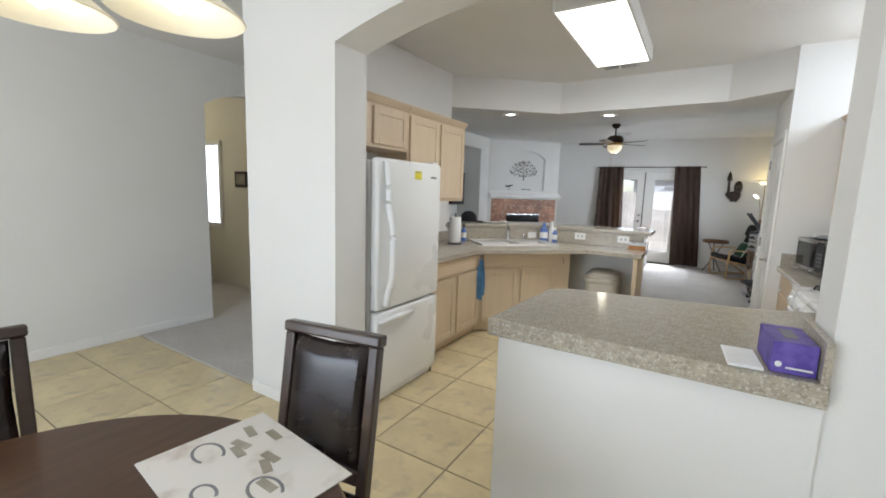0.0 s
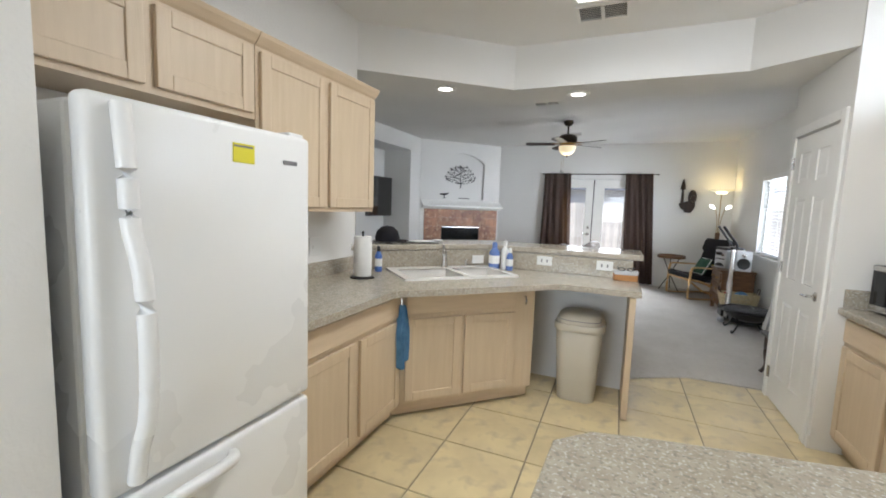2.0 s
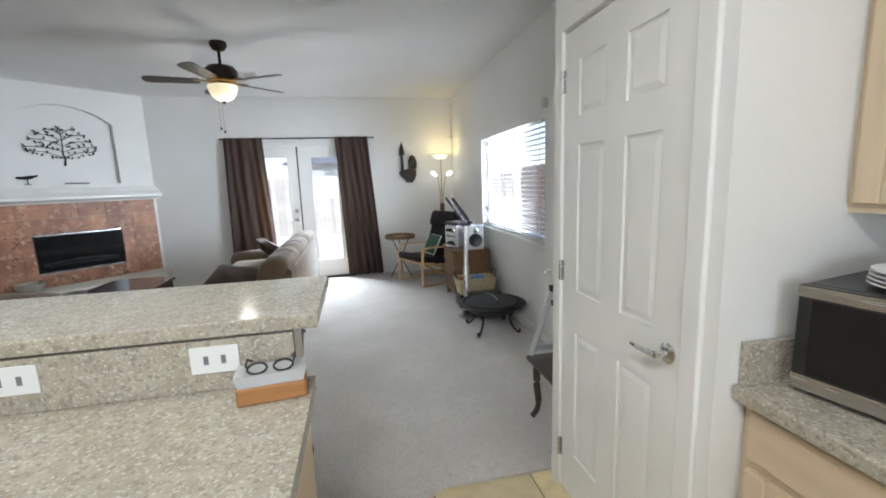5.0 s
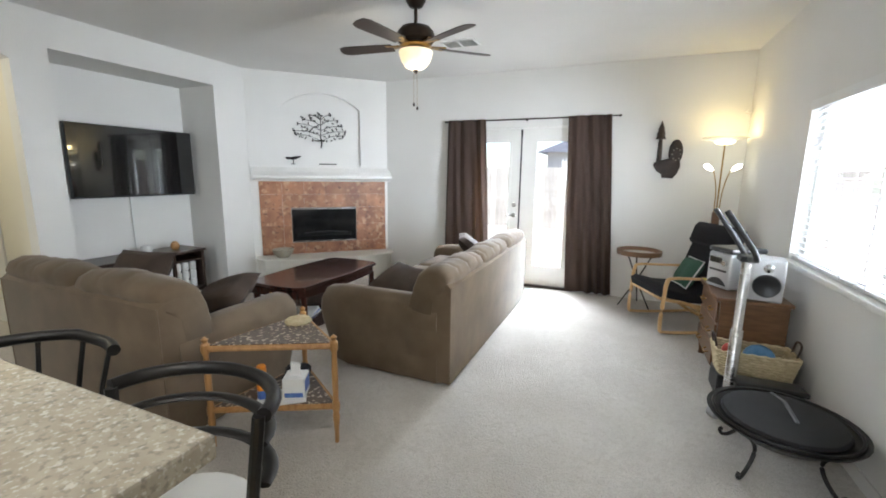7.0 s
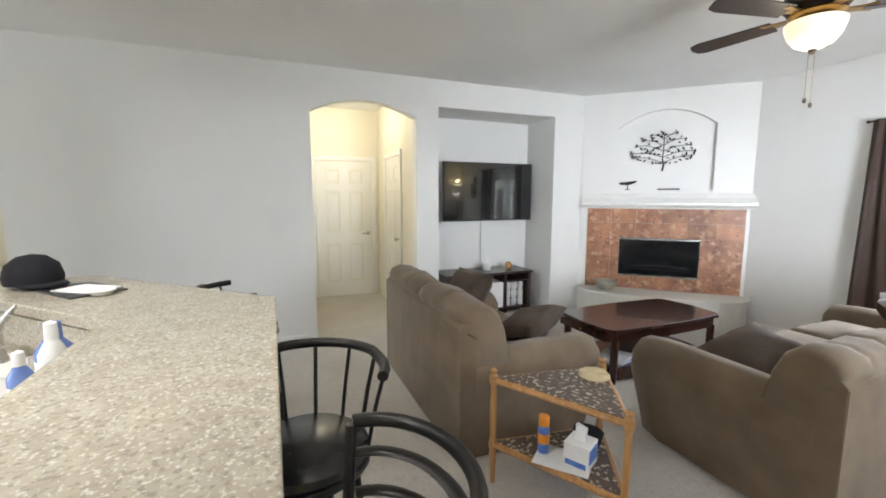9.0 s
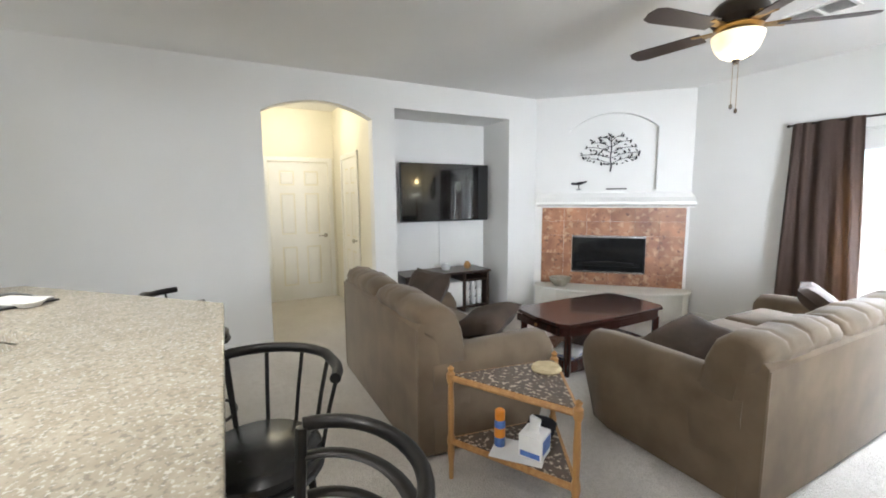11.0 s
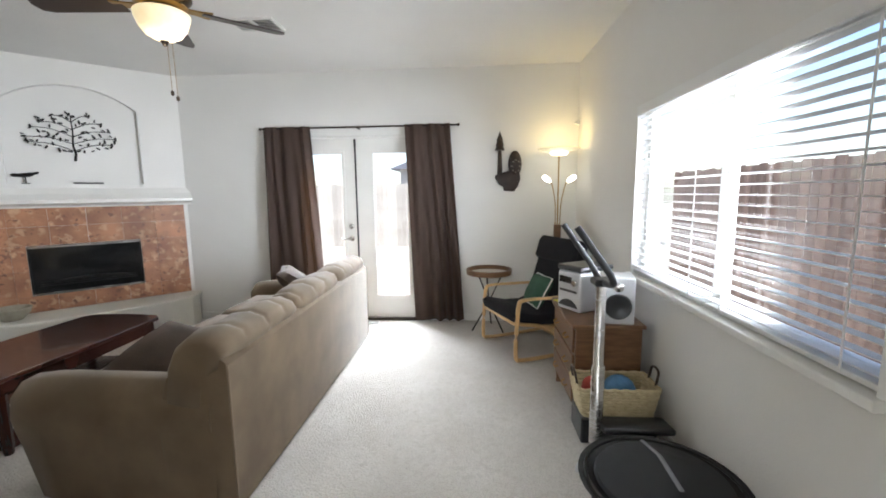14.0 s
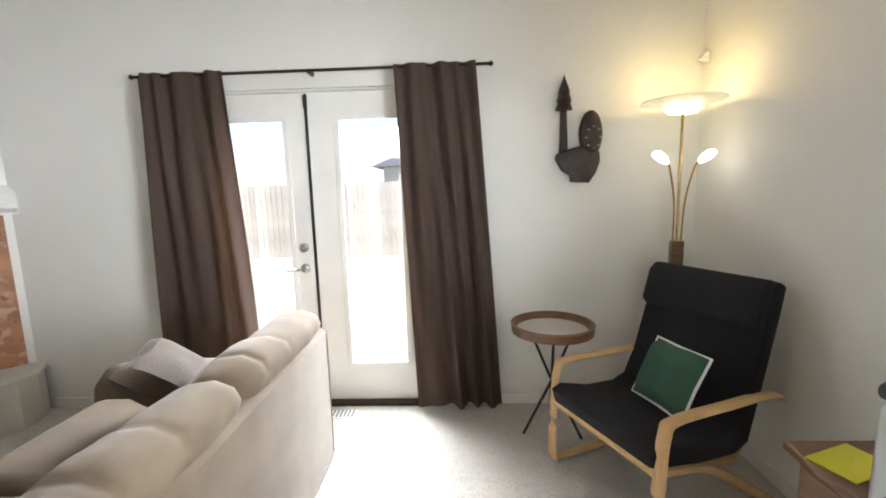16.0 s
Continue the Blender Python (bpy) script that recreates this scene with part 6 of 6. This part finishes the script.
part("oven_window", box(B(), 0.13, 0.62, -0.048, -0.045, 0.36, 0.63, 0.001), DARKGLASS, od, "dark oven window")
part("oven_handle", tube(B(), [(0.06, -0.045, 0.725), (0.06, -0.085, 0.73), (0.69, -0.085, 0.73), (0.69, -0.045, 0.725)], 0.014, 8), FRIDGE, od, "white bar handle", True)
part("drawer", box(B(), 0.006, 0.746, -0.04, -0.002, 0.06, 0.235, 0.01), FRIDGE, sv)
part("vent_slots", box(B(), 0.10, 0.65, -0.041, -0.038, 0.79, 0.797), GREYPAINT, sv)
for x in (0.09, 0.20, 0.375, 0.55, 0.66):
    part("knob", turned(lathe(B(), [(0, 0), (0.024, 0), (0.02, 0.022), (0, 0.026)], 14), pose(x, -0.036, 0.838, 80)), FRIDGE, sv, "", True)
for x in (0.19, 0.56):
    for y in (0.15, 0.47):
        gr = B()
        for a in range(4):
            t = radians(a * 90 + 45)
            tube(gr, [(x + 0.02 * math.cos(t), y + 0.02 * math.sin(t), 0.945), (x + 0.11 * math.cos(t), y + 0.11 * math.sin(t), 0.945), (x + 0.12 * math.cos(t), y + 0.12 * math.sin(t), 0.919)], 0.007, 6)
        tube(gr, [(x + 0.085 * math.cos(t * math.pi / 8), y + 0.085 * math.sin(t * math.pi / 8), 0.938) for t in range(16)], 0.006, 6, closed=True)
        part("burner_grate", gr, BLACKM, sv, "black cast grate")
        part("burner_cap", lathe(B(), [(0, 0.919), (0.045, 0.919), (0.04, 0.932), (0, 0.934)], 16, (x, y, 0)), BLACKM, sv, "", True)
part("backguard", box(B(), 0.0, 0.752, 0.60, 0.658, 0.919, 1.06, 0.01), FRIDGE, sv)
can = solid("kitchen_canister", lathe(B(), [(0, 0), (0.04, 0), (0.042, 0.1), (0.03, 0.115), (0, 0.12)], 16), WHITE, "small white canister on the counter", "canister", smooth=True, m=pose(1.20, 3.62, 0.917))

pb_ = thing("tissue_carton", "purple patterned tissue carton on the peninsula", "tissue box", pose(0.332, 1.55, 0.913, 0, 0, 3))
part("carton", box(B(), -0.06, 0.06, -0.115, 0.115, 0, 0.105, 0.003), PURPLE, pb_)
part("slot", box(B(), -0.02, 0.02, -0.06, 0.06, 0.1055, 0.1065), GREYPAINT, pb_)
part("emblem", turned(lathe(B(), [(0, 0), (0.010, 0), (0, 0.0012)], 14), pose(-0.04, -0.116, 0.03, 90)), PAPER, pb_)
part("stripe", box(B(), -0.02, 0.05, -0.1165, -0.1155, 0.018, 0.024), PAPER, pb_)
bkq = solid("notebook", box(B(), -0.05, 0.05, -0.10, 0.10, 0, 0.010, 0.002), PAPER, "white notebook beside the purple carton", "notebook", m=pose(0.205, 1.51, 0.913, 0, 0, 4))
cp_ = thing("black_cap", "black cap lying on papers on the bar", "hat", pose(-2.40, 4.28, 1.125, 0, 0, 40))
part("crown", lathe(B(), [(0.10, 0.0), (0.105, 0.03), (0.09, 0.085), (0.05, 0.12), (0, 0.13)], 20), NAVY, cp_, "", True)
part("brim", prism(B(), [(0.07, -0.085), (0.15, -0.07), (0.185, 0.0), (0.15, 0.07), (0.07, 0.085)], 0.0, 0.008), NAVY, cp_)
pp = thing("paper_pile", "loose papers and a dark folder on the bar", "papers", pose(-2.22, 4.50, 1.1115, 0, 0, 40))
part("folder", box(B(), -0.17, 0.17, -0.10, 0.10, 0, 0.006), BLACKP, pp)
part("sheet", turned(box(B(), -0.10, 0.10, -0.07, 0.07, 0.0065, 0.010), pose(0.04, 0.01, 0, 0, 0, 15)), PAPER, pp)
solid("small_dish", lathe(B(), [(0, 0), (0.03, 0), (0.05, 0.02), (0.048, 0.022), (0, 0.008)], 16), WHITE, "small white dish on the bar", "dish", smooth=True, m=pose(-2.08, 4.62, 1.1115))

fr_ = thing("floor_register", "pale metal floor vent cover by the garden doors", "floor vent", pose(-0.99, 10.225, 0.0125))
part("plate", box(B(), -0.125, 0.125, -0.05, 0.05, 0, 0.006, 0.002), WHITE, fr_)
for k in range(9):
    part("louvre", turned(box(B(), -0.004, 0.004, -0.04, 0.04, 0.006, 0.011), pose(-0.10 + k * 0.025, 0, 0)), GREYPAINT, fr_)
solid("dark_pouch", cushion(B(), 0.16, 0.12, 0.09, 8, 0.5, 0.014, 4.0), NAVY, "crumpled black cloth pouch on the lower shelf", "pouch", smooth=True, m=pose(-1.615, 6.72, 0.285, 12, 0, 30))

# ---- ceiling fittings ----
kl = thing("kitchen_ceiling_light", "white fluorescent box light, lit", "ceiling light", pose(-0.70, 3.26, 0))
b = B()
box(b, -0.24, -0.215, -0.68, 0.68, 2.665, H, 0.008)
box(b, 0.215, 0.24, -0.68, 0.68, 2.665, H, 0.008)
box(b, -0.215, 0.215, -0.68, -0.655, 2.665, H, 0.008)
box(b, -0.215, 0.215, 0.655, 0.68, 2.665, H, 0.008)
part("frame", b, TRIM, kl)
part("diffuser", box(B(), -0.214, 0.214, -0.654, 0.654, 2.670, 2.682), GLOWW, kl, "glowing ribbed diffuser")


def vent(label, m, w, d, n):
    v = thing("ceiling_vent", label, "vent", m)
    b = B()
    box(b, -w, w, -d, -d + 0.02, -0.012, 0)
    box(b, -w, w, d - 0.02, d, -0.012, 0)
    box(b, -w, -w + 0.02, -d + 0.02, d - 0.02, -0.012, 0)
    box(b, w - 0.02, w, -d + 0.02, d - 0.02, -0.012, 0)
    part("frame", b, TRIM, v)
    part("backing", box(B(), -w + 0.02, w - 0.02, -d + 0.02, d - 0.02, -0.003, -0.001), GREYPAINT, v)
    for k in range(n):
        y = -d + 0.03 + (2 * d - 0.06) * (k + 0.5) / n
        part("slat", turned(box(B(), -w + 0.02, w - 0.02, -0.010, 0.010, -0.001, 0.001), pose(0, y, -0.010, 35)), TRIM, v)
    part("cross_bar", box(B(), -0.012, 0.012, -d + 0.02, d - 0.02, -0.016, -0.004), TRIM, v)


vent("white slatted kitchen ceiling vent", pose(-0.80, 4.35, H), 0.17, 0.12, 7)
vent("white slatted living room ceiling vent", pose(-1.55, 6.70, H), 0.16, 0.11, 6)
vent("white ceiling vent near the garden doors", pose(-1.49, 9.07, H, 0, 0, 0), 0.18, 0.12, 6)
for x, y in ((-1.0, 5.06), (-2.05, 4.60)):
    r = thing("recessed_light", "lit recessed can light in the soffit", "recessed light", pose(x, y, 2.44), "soffit lights")
    part("trim_ring", lathe(B(), [(0.06, -0.002), (0.095, -0.002), (0.095, -0.008), (0.06, -0.012)], 28), TRIM, r, "", True)
    part("lens", lathe(B(), [(0, -0.003), (0.06, -0.003), (0.06, -0.005), (0, -0.006)], 24), GLOWS, r)

# ---- dining corner ----
dt = thing("dining_table", "round dark walnut pedestal dining table", "table", pose(-0.93, -0.17, 0))
part("tabletop", lathe(B(), [(0, 0.715), (0.60, 0.715), (0.635, 0.725), (0.64, 0.738), (0.63, 0.75), (0, 0.75)], 64), mat("dark_walnut_top", (0.085, 0.042, 0.022), 0.32, color2=(0.055, 0.026, 0.014), scale=4, stretch=(10, 1, 1), coat=0.2), dt, "", True)
part("pedestal", lathe(B(), [(0, 0.1), (0.11, 0.1), (0.08, 0.2), (0.06, 0.4), (0.09, 0.62), (0.2, 0.714), (0, 0.714)], 20), ESPR, dt, "", True)
for k in range(4):
    a = radians(45 + 90 * k)
    part("foot", tube(B(), curve_pts([(0.06 * math.cos(a), 0.06 * math.sin(a), 0.16), (0.25 * math.cos(a), 0.25 * math.sin(a), 0.09), (0.4 * math.cos(a), 0.4 * math.sin(a), 0.03)], 4), 0.028, 8), ESPR, dt, "", True)
pm = thing("placemat", "pale printed placemat on the dining table", "placemat", pose(-0.89, 0.30, 0.7515, 0, 0, -7))
part("mat", box(B(), -0.22, 0.22, -0.17, 0.17, 0, 0.003), MAT, pm)
random.seed(3)
for k, (x, y, r) in enumerate(((-0.13, -0.03, 0.05), (0.11, 0.0, 0.05), (0.02, -0.10, 0.035))):
    part("printed_ring", tube(B(), [(x + r * math.cos(t * math.pi / 10), y + 0.7 * r * math.sin(t * math.pi / 10), 0.0034) for t in range(2, 18)], 0.004, 6, 0.12), GREYPAINT, pm)
for k in range(7):
    part("printed_stroke", turned(box(B(), -0.03, 0.03, -0.012, 0.012, 0.0031, 0.0036), pose(random.uniform(-0.15, 0.15), random.uniform(-0.1, 0.13), 0, 0, 0, random.uniform(-20, 20))), CLAY, pm)


def dining_chair(label, m):
    """Seat centre at the origin, back towards +y."""
    c = thing("dining_chair", label, "chair", m, "chairs round the dining table")
    part("seat", box(B(), -0.22, 0.22, -0.22, 0.20, 0.43, 0.50, 0.025, 3), LEATHER, c, "dark leather seat pad", True)
    part("apron", box(B(), -0.215, 0.215, -0.21, 0.20, 0.36, 0.43), ESPR, c)
    for sx in (-1, 1):
        part("leg", box(B(), sx * 0.195 - 0.02, sx * 0.195 + 0.02, -0.21, -0.17, 0, 0.36, 0.004), ESPR, c)
        part("leg", box(B(), sx * 0.195 - 0.02, sx * 0.195 + 0.02, 0.16, 0.20, 0, 0.36, 0.004), ESPR, c)
    lean = pose(0, 0.20, 0.50, -9)
    b = B()
    for x0, x1 in ((-0.188, -0.150), (0.150, 0.188)):
        box(b, x0, x1, -0.018, 0.022, -0.06, 0.47, 0.006)
    box(b, -0.194, 0.194, -0.024, 0.026, 0.47, 0.508, 0.008)
    box(b, -0.150, 0.150, -0.016, 0.02, 0.02, 0.06, 0.004)
    part("back_frame", turned(b, lean), ESPR, c, "dark wood back frame")
    # the pad swells in the middle
    pad = cushion(B(), 0.298, 0.406, 0.085, 14, 0.32, 0.003, 2.0)
    turned(pad, lean @ pose(0, -0.002, 0.265, 90))
    part("back_pad", pad, LEATHER, c, "puffed dark leather back pad", True)
    return c


dining_chair("dark leather dining chair tucked at the table", pose(-0.935, 0.42, 0.003, 0, 0, 9))
dining_chair("dark leather dining chair by the passage", pose(-1.52, -0.10, 0.003, 0, 0, 82))
cl = thing("chandelier", "chandelier with flared frosted glass shades, lit", "chandelier", pose(-1.10, 0.01, 0.055))
part("canopy", lathe(B(), [(0, H - 0.055), (0.07, H - 0.055), (0.05, H - 0.095), (0, H - 0.10)], 20), BRONZE, cl, "", True)
part("stem", lathe(B(), [(0, 1.92), (0.03, 1.92), (0.012, 1.98), (0.008, 2.0), (0.008, H - 0.09), (0, H - 0.09)], 10), BRONZE, cl, "", True)
SHADE = mat("frosted_shade_glass", (0.86, 0.80, 0.64), 0.35, emit=(1.0, 0.85, 0.55), strength=0.16, scale=6)
for k in range(3):
    a = radians(88 + 69 * k)
    x, y = 0.29 * math.cos(a), 0.29 * math.sin(a)
    part("arm", tube(B(), curve_pts([(0, 0, 1.96), (x * 0.5, y * 0.5, 1.93), (x * 0.9, y * 0.9, 2.0), (x, y, 1.985)], 4), 0.008, 8), BRONZE, cl, "", True)
    sh = part("shade", lathe(B(), [(0.03, 1.975), (0.06, 1.955), (0.075, 1.90), (0.10, 1.855), (0.15, 1.815), (0.146, 1.812), (0.095, 1.848), (0.07, 1.895), (0.055, 1.95), (0.03, 1.97)], 28, (x, y, 0)), SHADE, cl, "flared frosted shade", True)
    part("bulb", lathe(B(), [(0, 1.965), (0.015, 1.955), (0.022, 1.92), (0.036, 1.87), (0.034, 1.84), (0, 1.815)], 14, (x, y, 0)), GLOWB, sh, "lit bulb", True)

# passage things
bed = thing("bedroom_chair", "dark slatted chair seen down the passage", "chair", pose(-6.15, 2.85, 0.012))
part("seat", box(B(), -0.2, 0.2, -0.2, 0.2, 0.42, 0.46, 0.01), ESPR, bed)
for x in (-0.18, 0.18):
    for y in (-0.18, 0.18):
        part("leg", box(B(), x - 0.018, x + 0.018, y - 0.018, y + 0.018, 0, 0.42 if y < 0 else 0.85), ESPR, bed)
for z in (0.55, 0.65, 0.75):
    part("slat", box(B(), -0.18, 0.18, 0.17, 0.19, z, z + 0.05), ESPR, bed)
pf = thing("picture_frame", "small dark framed picture in the passage", "picture frame", pose(-5.484, 3.265, 1.554))
part("frame", box(B(), -0.14, 0.14, -0.02, 0.0, -0.11, 0.11, 0.004), BLACKP, pf)
part("picture", box(B(), -0.10, 0.10, -0.023, -0.0205, -0.07, 0.07), CLAY, pf)

# ---- outside ----
def fence(label, origin, step, count, height, wood):
    f = thing("yard_fence", label, "fence", pose(*origin))
    along_x = step[0] != 0
    b0 = B()
    if along_x:
        box(b0, 0.0, step[0] - 0.008, -0.01, 0.01, 0, height)
    else:
        box(b0, -0.01, 0.01, 0.0, step[1] - 0.008, 0, height)
    first_board = part("board", b0, wood, f)
    for k in range(1, count):
        o = new("board", first_board.data)
        o.parent = f
        o.location = (step[0] * k, step[1] * k, 0.015 * math.sin(k * 2.3))
    L = count * (step[0] + step[1])
    for z in (0.35, height - 0.3):
        r = box(B(), 0, L, 0.012, 0.05, z, z + 0.09) if along_x else box(B(), 0.012, 0.05, 0, L, z, z + 0.09)
        part("rail", r, wood, f)
    return f


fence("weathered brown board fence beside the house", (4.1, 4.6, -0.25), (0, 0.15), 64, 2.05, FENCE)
fence("board fence behind the yard, coloured pale for outdoor glare", (-9.0, 19.0, -0.25), (0.15, 0), 100, 2.0, FENCEP)
hs = thing("neighbour_house", "grey stucco house with slate roof behind the fence", "house", pose(1.5, 27, -0.25))
part("wall", box(B(), -5, 5, 0, 7, 0, 2.9), STUCCO, hs)
part("roof", prism(B(), [(-5.5, 2.9), (0, 5.0), (5.5, 2.9)], -0.4, 7.4, "y"), ROOF, hs)

# ---- floor tiles ----
P = 0.495
shared = {}
fl_ob = bpy.data.objects["floor"]
for i in range(-9, 3):
    for j in range(-6, 11):
        x0, x1 = max(W, i * P), min(E, (i + 1) * P)
        y0, y1 = max(S, 1.99 + (j - 4) * P), min(5.39, 1.99 + (j - 3) * P)
        if x1 - x0 < 0.03 or y1 - y0 < 0.03 or (x1 < -2.5 and y0 > 1.5):
            continue
        key = (round(x1 - x0, 3), round(y1 - y0, 3))
        if key not in shared:
            b = B()
            w, d = key[0] / 2 - 0.0045, key[1] / 2 - 0.0045
            lo = [b.verts.new((sx * w, sy * d, -0.006)) for sx, sy in ((-1, -1), (1, -1), (1, 1), (-1, 1))]
            mid = [b.verts.new((sx * w, sy * d, -0.0015)) for sx, sy in ((-1, -1), (1, -1), (1, 1), (-1, 1))]
            hi = [b.verts.new((sx * (w - 0.002), sy * (d - 0.002), 0.0)) for sx, sy in ((-1, -1), (1, -1), (1, 1), (-1, 1))]
            b.faces.new(hi)
            for k in range(4):
                n = (k + 1) % 4
                b.faces.new((lo[k], lo[n], mid[n], mid[k]))
                b.faces.new((mid[k], mid[n], hi[n], hi[k]))
            o = part("floor_tile", b, TILE, fl_ob)
            shared[key] = o.data
        else:
            o = new("floor_tile", shared[key])
            o.parent = fl_ob
        o.location = ((x0 + x1) / 2, (y0 + y1) / 2, 0)
